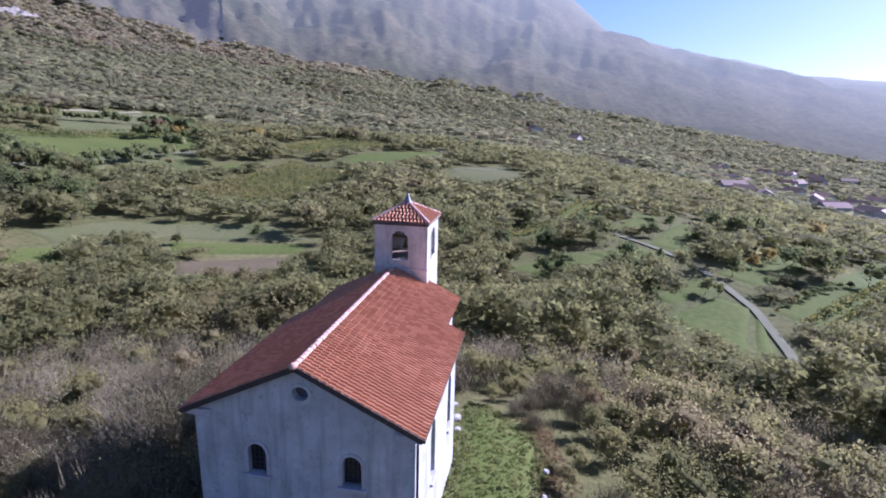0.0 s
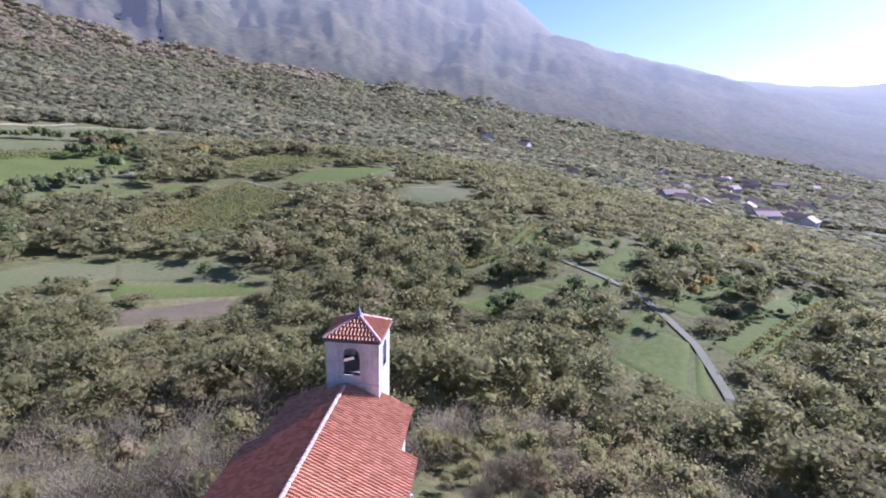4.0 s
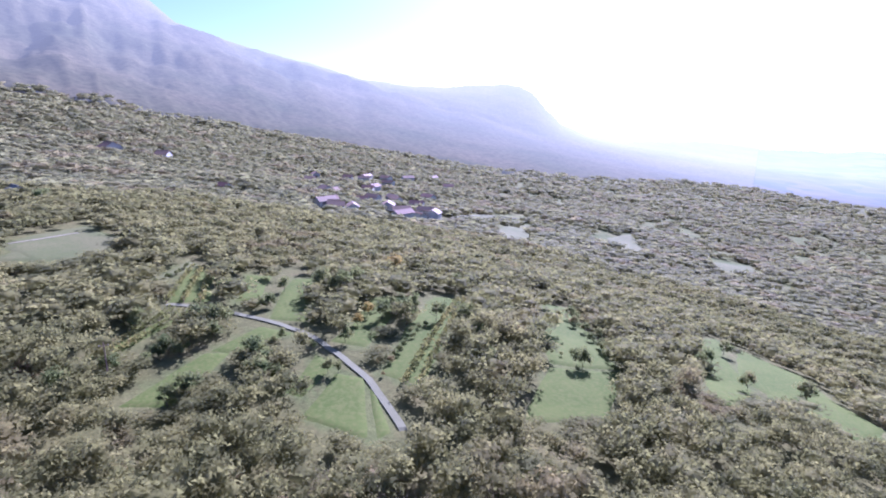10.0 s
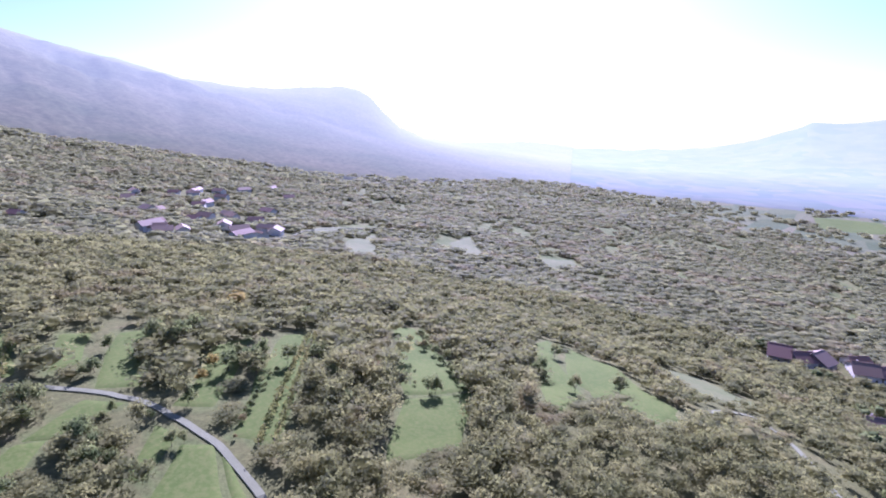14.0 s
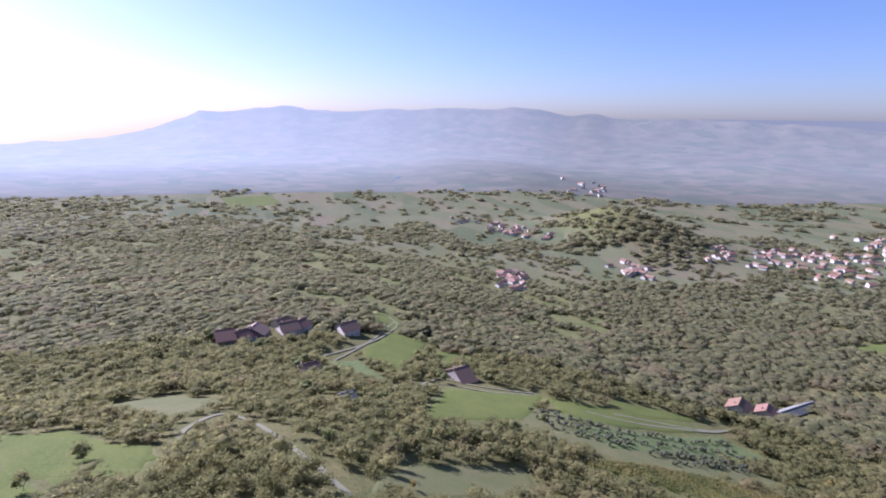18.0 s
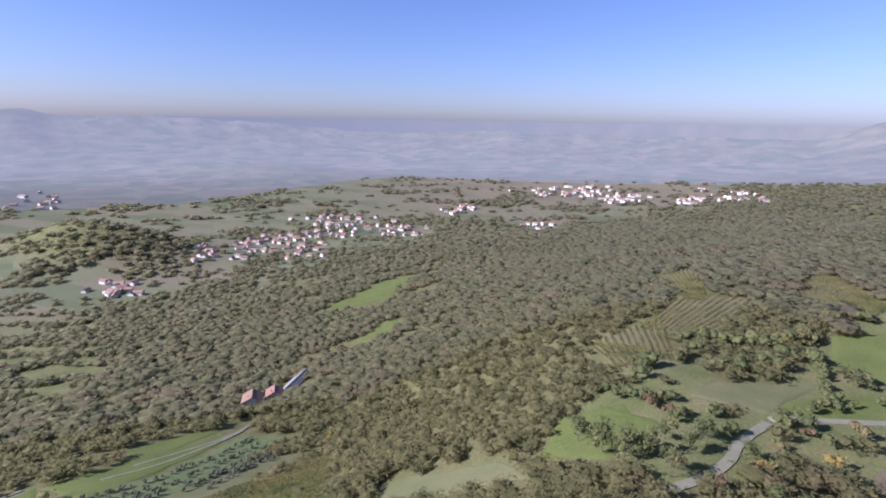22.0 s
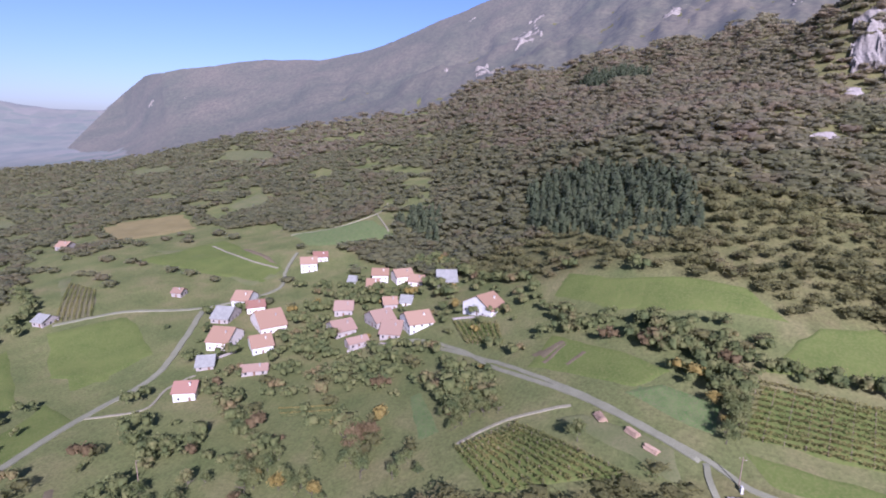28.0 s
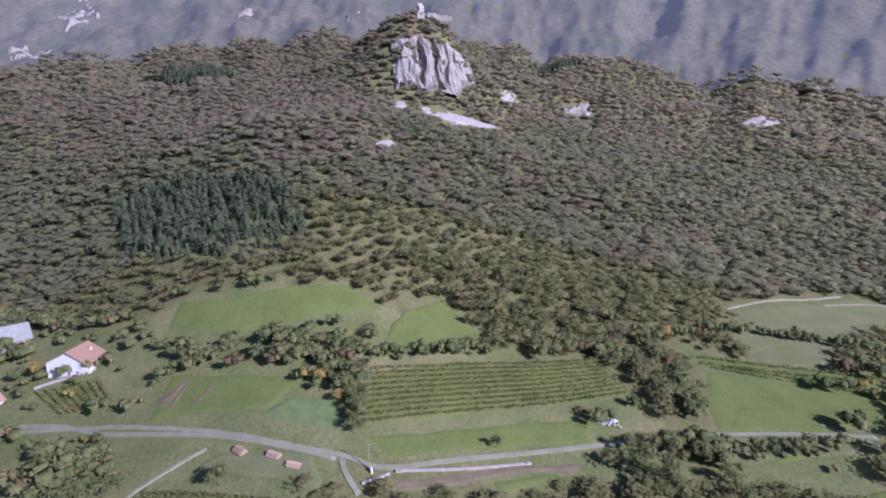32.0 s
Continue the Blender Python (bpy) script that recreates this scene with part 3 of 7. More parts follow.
lay_road("gravel", 3.2, (-148, 8.5), (-139.2, 10.3), (-131.7, 13.5))
lay_road("gravel", 6.6, (-52.5, -193.3), (-40, -172.1), (-33, -155.6), (-17.7, -136.9))
lay_road("gravel", 3, (388.4, -81.8), (353.5, -66.2), (320.7, -48.9), (285.3, -23.9))
lay_road("gravel", 3, (184.2, 328.1), (218.5, 338.7), (257.5, 371.2), (304.6, 387.5), (363.2, 392.1), (388.6, 367.3))
lay_road("track", 2.4, (-365, -331.4), (-391.3, -301), (-427.3, -279.4), (-466.3, -289.9))
lay_road("track", 2.4, (-427.3, -279.4), (-402.4, -255.2), (-383.5, -238))
lay_road("track", 2, (-216.4, 267.2), (-208.9, 309.1), (-181.4, 334.7))
lay_house(-142.5, -188.5, 8, 7, 5.5, 35, "red", "white")
lay_house(-187.6, -215.9, 14, 9, 6, 20, "orange", "cream")
lay_house(-191.3, -195, 11, 8, 5, 55, "orange", "white")
lay_house(-214.5, -212.1, 18, 11, 5, 60, "orange", "cream")
lay_house(-211.9, -242.1, 13, 8, 4, 20, "grey", "stone")
lay_house(-235.6, -251.8, 12, 8, 5, 20, "orange", "white")
lay_house(-228.8, -236.2, 8, 8, 5, 50, "red", "cream")
lay_house(-300.3, -254.8, 10, 9, 8, 40, "orange", "white")
lay_house(-317.8, -258.2, 8, 8, 5, 40, "red", "white")
lay_house(-244.5, -181.5, 10, 8, 5, 30, "brown", "stone")
lay_house(-220.3, -165.9, 11, 9, 5, 60, "brown", "stone")
lay_house(-208, -147.2, 5, 8, 4, 60, "brown", "stone")
lay_house(-235.1, -150.8, 12, 9, 5, 60, "brown", "stone")
lay_house(-223.4, -135.4, 13, 8, 4, 20, "brown", "stone")
lay_house(-229.1, -124.7, 12, 10, 6.5, 50, "orange", "white")
lay_house(-254.8, -156.9, 8, 6, 5, 40, "orange", "stone")
lay_house(-260.2, -148.3, 8, 5, 3, 20, "grey", "white")
lay_house(-290, -185.9, 9, 8, 8, 30, "orange", "white")
lay_house(-281.6, -186.1, 9, 6, 4, 30, "orange", "white")
lay_house(-293.6, -171.5, 10, 9, 6, 50, "orange", "cream")
lay_house(-287.6, -156.5, 9, 7, 4, 10, "orange", "cream")
lay_house(-282.8, -134.1, 14, 9, 5, 30, "grey", "stone")
lay_house(-236.5, -90.5, 15, 9, 6, 70, "orange", "white")
lay_house(-224.5, -298.3, 6, 5, 4, 20, "brown", "stone")
lay_house(-288.1, -206.6, 8, 4, 2.5, 20, "grey", "white")
lay_house(-170.3, -177.8, 5, 9, 3.5, 40, "brown", "stone")
lay_house(-166.6, -205.3, 9, 6, 3, 40, "grey", "stone")
lay_house(-160.4, -328.3, 8, 6, 4, 10, "grey", "stone")
lay_house(-274.1, -512.7, 10, 8, 5, 20, "orange", "stone")
lay_house(227.1, -262.2, 10, 9, 7, 35, "orange", "white")
lay_house(224.3, -281.6, 9, 8, 4, 35, "red", "cream")
lay_house(221.5, -303, 6.5, 26, 3.4, 8, "grey", "white")
lay_house(250.9, -89.1, 15, 7, 3.5, 15, "brown", "stone")
lay_house(259.6, -8.6, 10, 8, 5, 20, "brown", "stone")
lay_house(199.8, -22, 5, 4, 3, 20, "grey", "white")
lay_house(319, 35.9, 12, 8, 5, 10, "red", "stone")
lay_house(319.8, 25.8, 10, 8, 5, 40, "red", "cream")
lay_house(325.3, 19.6, 12, 8, 5, 70, "brown", "stone")
lay_house(332.2, 0, 11, 9, 5, 20, "orange", "cream")
lay_house(336.4, -7.1, 10, 8, 5, 50, "red", "cream")
lay_house(336, -38, 11, 9, 6, 20, "brown", "cream")
lay_house(343.2, 3.4, 9, 8, 5, 40, "orange", "cream")
lay_house(7, 622.6, 14, 10, 7, 30, "orange", "cream")
lay_house(51.7, 602.9, 11, 9, 5, 60, "orange", "white")
lay_house(-35, 305, 10, 8, 3, 20, "grey", "white")
lay_town(26, (203.3, 464.8), (315.8, 503.3), (150.9, 345.7), (269.6, 615.2))
lay_town(8, (207.6, 364.4), (245.4, 381.5), (189.6, 332.8), (230, 403.8))
lay_town(68, (712.2, -911.5), (641.1, -963.1), (619.8, -793.8), (822.9, -1052.6))
lay_town(61, (723, -1192.2), (623.7, -1259.6), (636.6, -1051.6), (823.2, -1355))
lay_town(13, (774.4, -798.2), (760.6, -835.6), (738.1, -760.6), (828.8, -854.5))
lay_town(20, (728.4, -559.3), (696.4, -580.8), (685.9, -525.9), (773.9, -595.1))
lay_town(23, (522.2, -1147.3), (463.7, -1214.1), (493.7, -1086.8), (568.2, -1246.1))
lay_town(40, (1127.7, -510), (995.6, -565.9), (1079.9, -487.1), (1179.9, -534.9))
lay_town(27, (695.4, -319.8), (670, -343), (621.4, -284.2), (762.7, -352.6))
lay_town(51, (240.2, -2340.3), (39.6, -2448.5), (219.3, -2163.8), (261.8, -2519.9))
lay_town(13, (512, -1611.3), (455.4, -1653.5), (479.3, -1512.6), (540.5, -1696.6))
lay_town(23, (43.4, -2075), (-48.2, -2112.1), (36.8, -1887), (50.3, -2256.8))
lay_town(13, (-174.7, -2056), (-228.5, -2068.5), (-164.4, -1914.9), (-179.2, -2130))
lay_town(10, (233, -1343.7), (198.6, -1358.4), (217.2, -1258.1), (243.4, -1397.6))
lay_town(17, (1757.3, -1123.1), (1712.8, -1208.5), (1617.7, -1031.7), (1970.5, -1262))
lay_town(17, (-110.8, -3892.4), (-322.5, -3850.3), (-105.4, -3756), (-116, -4022.3))
lay_town(23, (-346.3, -2167.9), (-449.6, -2020.8), (-314, -1967.9), (-374.4, -2340.1))
lay_open((-52.8, -192.5), (-68.4, -239.6), (-115, -324.4), (-206.5, -446.6), (-338, -466.9), (-393, -377.9), (-348.7, -270.5), (-288.6, -135.9), (-257.2, -66.4), (-234.6, 3.1), (-222, 32.9), (-152.1, 28.8))
lay_open((-175.9, -92.9), (-239.3, -121), (-242.2, -68.4), (-261.9, -58.2), (-236.4, 19.8), (-200, 72.4), (-184.6, 119.1), (-138.5, 119.8), (-142.3, 215.7), (-103.7, 165.2))
lay_open((15.3, -184.6), (-38.3, -244.2), (-33.1, -187.6), (9, -162.5))
lay_open((16.7, -171.1), (-46.8, -198.7), (-117.3, -247.1), (-266.5, -351.9), (-295.8, -277.3), (-182.3, -234.9), (-56.9, -163), (-17.7, -136.9))
lay_pines((-397.3, -124.6), (-397.7, -80.5), (-352.3, -15.6), (-283.9, 3.6), (-271.8, -29.9), (-323.5, -93.7))
lay_pines((-929.4, -213.1), (-923.4, -116.4), (-769.1, -80.7), (-793.4, -164.6))
lay_pines((-1086.7, 391.1), (-1171.7, 528.1), (-866.1, 486.9), (-807.9, 367.1))
lay_pines((-400.6, -239.6), (-427, -233.5), (-400.8, -195.3), (-356.8, -178.6))
lay_row("orchard", 6.5, 5, (-197.4, 14.6), (-176.6, 16.8), (-160.4, 17))
lay_row("orchard", 7, 5, (-190.3, 123.7), (-173.3, 132.8), (-155.5, 133.8), (-146.5, 131.7))
lay_row("orchard", 6, 4.5, (-205.8, -18.5), (-199.4, -4.8), (-203, 8))
lay_row("orchard", 3.5, 5, (-191.4, 22.1), (-192.5, 46.5), (-192.9, 70))
lay_row("orchard", 2.2, 3, (-230.1, -54.7), (-216.8, -31), (-216.8, -22.4))
lay_row("orchard", 7, 5, (-136.1, 103), (-129.7, 117.3), (-125.7, 129))
lay_row("orchard", 6, 6, (-123.4, 92.7), (-118.1, 104.3))
lay_row("orchard", 5.5, 6, (-176.1, -83.6), (-171.9, -71), (-160.9, -58.1))
lay_row("yellow", 6, 9, (-182.3, 3), (-159.9, 16.5))
lay_row("orchard", 4, 5, (-192.2, -81.5), (-186, -65.5))
lay_row("orchard", 5, 6, (-125.7, 137.6), (-122.1, 158.7), (-123.8, 184.5))
lay_row("orchard", 6, 4, (-171.2, -82.1), (-150.3, -67), (-157.6, -64.3), (-172, -64.3))
lay_row("orchard", 7, 7, (-160.5, -141.3), (-177.8, -124), (-195.6, -117.8))
lay_row("russet", 6.5, 6, (-129.6, -93.9), (-139.6, -96.5), (-143.9, -94.7))
lay_row("orchard", 6, 8, (-112.8, -161), (-116.5, -128.3), (-112.5, -98.6))
lay_row("yellow", 5.5, 8, (-111.2, -117.2), (-111, -95))
lay_row("orchard", 6, 7, (-76.2, -160), (-90.9, -158.8), (-91.8, -132.4))
lay_row("orchard", 6, 6, (-195.3, -62.5), (-210.4, -51.9), (-211.7, -27.4))
lay_row("orchard", 5, 6, (-225.3, -207.7), (-246.8, -199.5), (-237.6, -175.1))
lay_row("orchard", 6, 6, (-240.3, -118.2), (-232.6, -79.2), (-245.8, -68))
lay_row("orchard", 6, 6, (-273.6, -241.7), (-278.9, -187.7), (-271.8, -142.2))
lay_row("orchard", 7, 6, (-307.8, -166.2), (-310.1, -146.7), (-274.9, -108.4))
lay_row("orchard", 5.5, 6, (-162.2, -201.9), (-169.2, -177.8), (-189.3, -163.3))
lay_row("orchard", 7, 5, (-211.9, -17.9), (-209.2, -8.5), (-207.2, -1.4))
lay_row("orchard", 5, 6, (-86.8, -281.9), (-75.7, -214.3))
lay_row("orchard", 6.5, 5, (-38.6, -140.8), (-50.4, -143.4), (-76.2, -130.3), (-81.1, -117.8))
lay_row("yellow", 6, 7, (-70.7, -123.4), (-79.5, -125.2))
lay_row("orchard", 6, 7, (-85.3, -112.2), (-101.5, -112.1), (-115.2, -118.1))
lay_row("orchard", 6, 5, (-37.6, -177.1), (-62.3, -194.1), (-75, -201.7))
lay_row("orchard", 5.5, 7, (-125, -92), (-128.7, -86))
lay_row("orchard", 4, 7, (-46.7, -132.5), (-55.2, -135.6), (-60.7, -130.7))
lay_row("orchard", 7, 6, (-145, -338.1), (-166.1, -355.5), (-186.5, -412.5))
lay_row("orchard", 7, 5, (-134.7, 122), (-125.8, 123.1), (-111.9, 118.6))
lay_row("orchard", 7, 5, (-98.3, 91.8), (-88.6, 89.6), (-98.3, 106.5))
lay_row("yellow", 6, 8, (-122.5, 227.7), (-120, 225.5))
lay_row("orchard", 6, 5, (-148.3, 193.2), (-146.5, 208.3), (-135.8, 211.7))
lay_row("orchard", 5, 5, (-21, -178.6), (-26.7, -186.4))
lay_row("orchard", 6.5, 3.4, (-206.2, 12.6), (-186.3, 13.6), (-168.2, 15.2), (-155.2, 14.6))
lay_row("orchard", 6.5, 3.4, (-214.0, -15.7), (-212.5, -7.0), (-195.1, 1.4))
lay_row("orchard", 6.5, 3.4, (-187.6, 6.2), (-177.7, 10.6))
lay_row("orchard", 6.5, 3.4, (-198.6, 144.3), (-177.6, 143.9), (-153.5, 136.0), (-146.1, 133.7))
lay_row("orchard", 6.5, 3.4, (-139.1, 100.8), (-134.4, 112.4), (-133.9, 129.5), (-127.5, 134.9))
lay_row("orchard", 6.5, 3.4, (-125.1, 95.8), (-120.9, 106.5))
lay_row("orchard", 6.5, 3.4, (-128.1, 144.4), (-125.1, 157.3))
lay_row("orchard", 6.5, 3.4, (-131.4, 178.8), (-126.0, 187.2))
lay_row("orchard", 6.5, 3.4, (-184.1, -85.2), (-170.9, -69.1), (-181.0, -65.8))
lay_row("orchard", 6.5, 3.4, (-228.8, 82.0), (-208.0, 85.5), (-195.2, 95.9), (-188.7, 118.8))
lay_row("orchard", 6.5, 3.4, (-218.3, 132.6), (-197.7, 149.5), (-195.4, 193.2), (-180.5, 226.3), (-167.8, 247.0))
lay_row("orchard", 6.5, 3.4, (-228.6, -56.6), (-212.9, -41.0), (-214.0, -30.7))
lay_row("orchard", 6.5, 3.4, (-196.3, 22.7), (-193.3, 42.1), (-196.0, 71.0))
lay_row("orchard", 6.5, 3.4, (-142.9, 53.2), (-140.0, 78.9))
lay_row("orchard", 6.5, 3.4, (-114.2, -131.5), (-110.0, -117.0), (-120.8, -120.1))
lay_row("orchard", 6.5, 3.4, (-144.8, -107.5), (-133.3, -95.4), (-121.1, -83.5))
lay_row("orchard", 6.5, 3.4, (-186.6, -129.2), (-173.4, -114.3), (-183.3, -112.2))
lay_row("orchard", 6.5, 3.4, (-179.8, -86.0), (-164.0, -73.5), (-157.1, -59.5))
lay_row("orchard", 6.5, 3.4, (-175.0, -71.6), (-167.2, -59.4), (-157.3, -51.5))
lay_row("orchard", 6.5, 3.4, (-123.1, -74.6), (-131.5, -73.6))
lay_row("orchard", 6.5, 3.4, (-207.0, -194.9), (-196.6, -163.3), (-194.8, -144.7))
lay_row("orchard", 6.5, 3.4, (-228.2, -201.5), (-218.6, -181.3))
lay_row("orchard", 6.5, 3.4, (-110.2, -179.5), (-111.2, -168.2), (-118.3, -159.0))
lay_row("orchard", 6.5, 3.4, (-203.4, -19.6), (-200.2, -7.5), (-208.0, -0.7))
lay_row("orchard", 6.5, 3.4, (-185.1, -0.7), (-189.7, 5.8), (-195.2, 14.1))
lay_row("orchard", 6.5, 3.4, (-176.8, 11.2), (-170.3, 15.8), (-160.4, 15.7))
lay_row("orchard", 6.5, 3.4, (-320.0, -178.7), (-308.5, -142.6), (-271.9, -104.2), (-259.7, -77.6))
lay_row("orchard", 6.5, 3.4, (-150.3, -192.0), (-144.4, -167.9), (-128.1, -141.0))
lay_row("orchard", 6.5, 3.4, (-267.3, -221.2), (-258.4, -179.2), (-268.0, -160.9))
lay_row("orchard", 8.0, 4.0, (-207.8, -187.7), (-192.8, -167.8), (-208.2, -168.0), (-220.4, -164.9))
lay_row("orchard", 8.0, 4.0, (-183.0, -131.9), (-190.5, -125.5), (-207.6, -124.6), (-204.6, -110.3))
lay_row("orchard", 7.0, 4.0, (-247.9, -209.5), (-248.2, -193.4), (-269.5, -190.6), (-271.9, -178.2))
lay_row("orchard", 7.0, 4.0, (-115.7, -125.0), (-127.5, -130.7), (-123.4, -120.0))
lay_row("orchard", 8.0, 4.0, (-136.0, -99.3), (-142.9, -100.6))
lay_row("orchard", 7.0, 4.0, (-81.7, -145.3), (-85.3, -137.4), (-75.3, -127.3))
lay_row("orchard", 5.0, 4.0, (-106.4, -161.8), (-121.1, -153.1))
lay_row("orchard", 7.0, 4.0, (-171.4, -84.8), (-167.2, -77.9), (-164.4, -70.4))
lay_row("orchard", 8.0, 4.0, (-308.1, -160.4), (-320.1, -156.2), (-263.3, -126.1))
lay_row("orchard", 6.0, 4.0, (3.9, -202.9), (-7.4, -193.4), (-19.1, -192.5))
lay_row("orchard", 7.0, 4.0, (-26.9, -151.5), (-27.7, -142.2), (-30.9, -134.8))
lay_row("orchard", 8.0, 4.0, (-28.9, -262.8), (-40.1, -269.6), (-51.8, -264.4), (-66.7, -272.1), (-86.5, -292.5))
lay_row("orchard", 7.0, 4.0, (-16.1, -226.5), (-9.1, -222.4))
lay_field("meadow", (22.3, 80.2), (34.1, 93.5), (38.9, 89.4), (31.0, 68.1))
lay_field("meadow", (38.9, 89.4), (38.9, 84.6), (35.9, 70.2), (30.8, 67.6))
lay_field("meadow", (37.8, 105.1), (58.5, 131.4), (72.2, 134.3), (44.6, 99.0))
lay_field("meadow", (40.4, 88.8), (79.2, 131.7), (90.7, 128.5), (46.0, 81.2))
lay_field("meadow", (28.3, 122.6), (43.8, 155.2), (52.7, 154.3), (37.7, 117.5))
lay_field("meadow", (22.5, 135.9), (31.1, 162.1), (40.0, 159.5), (31.4, 137.4))
lay_field("meadow", (-4.5, 96.0), (12.5, 111.6), (18.2, 109.0), (4.5, 91.3))
lay_field("meadow", (12.1, 110.9), (26.3, 121.0), (33.6, 113.0), (17.3, 107.6))
lay_field("meadow", (22.2, 89.4), (33.9, 103.1), (36.0, 95.4), (25.3, 86.0))
lay_field("vine", (-7.2, 116.8), (9.2, 137.3), (12.4, 132.3), (-1.8, 114.7))
lay_field("vine", (7.2, 142.3), (18.2, 172.6), (25.2, 167.7), (18.4, 138.9))
lay_field("vine", (42.9, 83.9), (84.6, 125.9), (88.6, 124.9), (47.6, 80.6))
lay_field("pasture", (2.7, 155.9), (18.5, 181.9), (21.3, 174.1), (7.2, 151.7))
lay_field("pasture", (-33.5, 189.3), (-17.3, 215.3), (7.0, 216.7), (-8.0, 184.9))
lay_field("pasture", (-23.6, 174.5), (-2.8, 181.6), (2.4, 179.5), (-21.5, 171.9))
lay_field("pasture", (-40.4, 218.9), (-44.5, 246.0), (-35.0, 251.4), (-32.1, 228.8))
lay_field("meadow", (119.2, 125.8), (125.6, 120.8), (98.9, 74.2), (78.5, 80.0))
lay_field("meadow", (78.5, 80.0), (98.9, 74.2), (74.5, 58.2), (58.3, 64.9))
lay_field("meadow", (165.2, 95.9), (180.2, 97.8), (110.8, 48.6), (109.8, 60.9))
lay_field("meadow", (170.5, 86.1), (172.5, 66.1), (133.2, 41.0), (135.2, 58.9))
lay_field("meadow", (178.7, 93.7), (166.8, 61.2), (137.6, 32.2), (127.8, 52.9))
lay_field("meadow", (146.6, 86.0), (142.3, 70.9), (123.3, 50.6), (116.8, 61.2))
lay_field("pasture", (254.8, 324.4), (330.7, 367.8), (243.1, 264.5), (206.0, 257.5))
lay_field("pasture", (388.7, 329.8), (448.0, 345.7), (367.5, 266.1), (321.2, 252.9))
lay_field("pasture", (431.9, 250.0), (466.7, 231.3), (426.8, 208.0), (380.8, 215.6))
lay_field("pasture", (271.9, 385.8), (312.6, 392.8), (275.6, 351.1), (239.4, 341.0))
lay_road("gravel", 3, (36.9, 69.3), (37.4, 72.7), (38.2, 80.0), (38.9, 87.7), (38.0, 95.6), (36.3, 105.6), (33.5, 113.7), (29.1, 121.6), (23.9, 127.9), (16.1, 136.1), (7.9, 142.0))
lay_road("track", 2.4, (-30.1, 205.7), (-20.3, 212.8), (-8.4, 222.9))
lay_road("gravel", 4, (246.7, 366.3), (296.6, 376.6), (350.7, 388.0), (385.8, 362.2))
lay_road("gravel", 4, (-45.5, 275.8), (-39.3, 262.5), (-33.7, 269.2))
lay_trees("orchard", 1.5, (87.1, 83.8))
lay_trees("orchard", 2.5, (34.5, 92.4))
lay_trees("orchard", 3, (32.9, 103.8), (28.9, 111.2), (26.4, 109.0), (33.0, 109.9), (32.7, 93.0), (5.0, 111.1), (8.1, 111.2))
lay_trees("orchard", 4, (29.1, 129.7), (31.7, 131.6), (23.0, 107.3), (10.7, 124.0), (6.2, 113.3), (-7.4, 99.9), (109.5, 107.5))
lay_trees("orchard", 5, (29.5, 162.3), (38.3, 142.0), (41.2, 105.3), (59.3, 118.1), (21.7, 85.9), (22.4, 92.2), (15.4, 115.9), (1.8, 127.1), (3.4, 133.7), (-11.0, 107.8), (-10.0, 103.0), (-3.5, 106.9), (4.3, 93.0), (7.9, 93.6), (85.9, 78.1), (154.4, 81.4), (143.6, 53.1))
lay_trees("orchard", 6, (23.2, 140.4), (54.5, 114.8), (68.3, 110.0), (91.9, 136.6), (20.7, 102.6), (22.1, 97.0), (19.6, 93.3), (13.6, 123.1), (17.6, 121.7), (-11.6, 101.7), (88.3, 77.7), (128.4, 60.5), (130.6, 72.8), (75.0, 107.3), (69.7, 93.7), (62.0, 84.0), (64.1, 80.9))
lay_trees("orchard", 7, (48.6, 140.0), (59.0, 109.6))
lay_trees("orchard", 8, (51.1, 134.1), (58.5, 138.6), (64.0, 114.4))
lay_trees("yellow", 4, (47.4, 112.6), (52.6, 118.2))
lay_trees("yellow", 7, (81.9, 161.7))
lay_trees("russet", 3, (30.8, 131.0))
lay_trees("russet", 5, (80.9, 91.7))
lay_trees("russet", 6, (-15.3, 109.7))
lay_row("orchard", 2.0, 2.2, (41.1, 89.1), (51.9, 98.3), (64.8, 109.0))
lay_row("orchard", 1.8, 2.4, (5.4, 155.2), (11.7, 163.5), (19.6, 173.7))
lay_row("orchard", 4, 3.5, (115.0, 107.9), (106.7, 90.9), (97.0, 73.0))
lay_row("orchard", 3, 3, (1.9, 110.1), (6.6, 112.3), (11.5, 116.3))
lay_row("orchard", 3, 3.5, (63.9, 98.2), (78.4, 107.0), (94.2, 121.8))
lay_field("vine", (-91.5, 126.4), (-87.2, 192.7), (-56.1, 176.4), (-63.8, 133.5))
lay_field("meadow", (-76.0, 195.9), (-70.8, 231.7), (-38.7, 266.4), (-46.5, 200.6))
lay_field("vine", (-107.9, 212.7), (-98.3, 256.7), (-63.8, 266.6), (-84.4, 218.8))
lay_field("pasture", (-32.9, 206.5), (-7.1, 237.5), (4.3, 203.3), (-20.1, 184.2))
lay_field("meadow", (-108.6, 152.1), (-105.3, 177.1), (-92.4, 191.9), (-103.1, 159.6))
lay_field("pasture", (-202.8, 305.4), (-190.1, 339.2), (-175.1, 316.5), (-180.4, 274.4))
lay_field("pasture", (-144.6, 299.0), (-134.0, 326.6), (-112.7, 366.7), (-118.4, 287.8))
lay_field("meadow", (-63.3, 84.2), (-69.1, 92.9), (-45.1, 103.1), (-40.3, 95.7))
lay_field("soil", (-55.9, 73.3), (-61.1, 81.0), (-43.9, 94.0), (-41.1, 83.2))
lay_field("pasture", (-69.6, 93.6), (-76.3, 103.5), (-58.8, 114.2), (-42.4, 104.4))
lay_road("gravel", 3, (-89.7, 197.4), (-73.3, 188.5), (-55.8, 177.2))
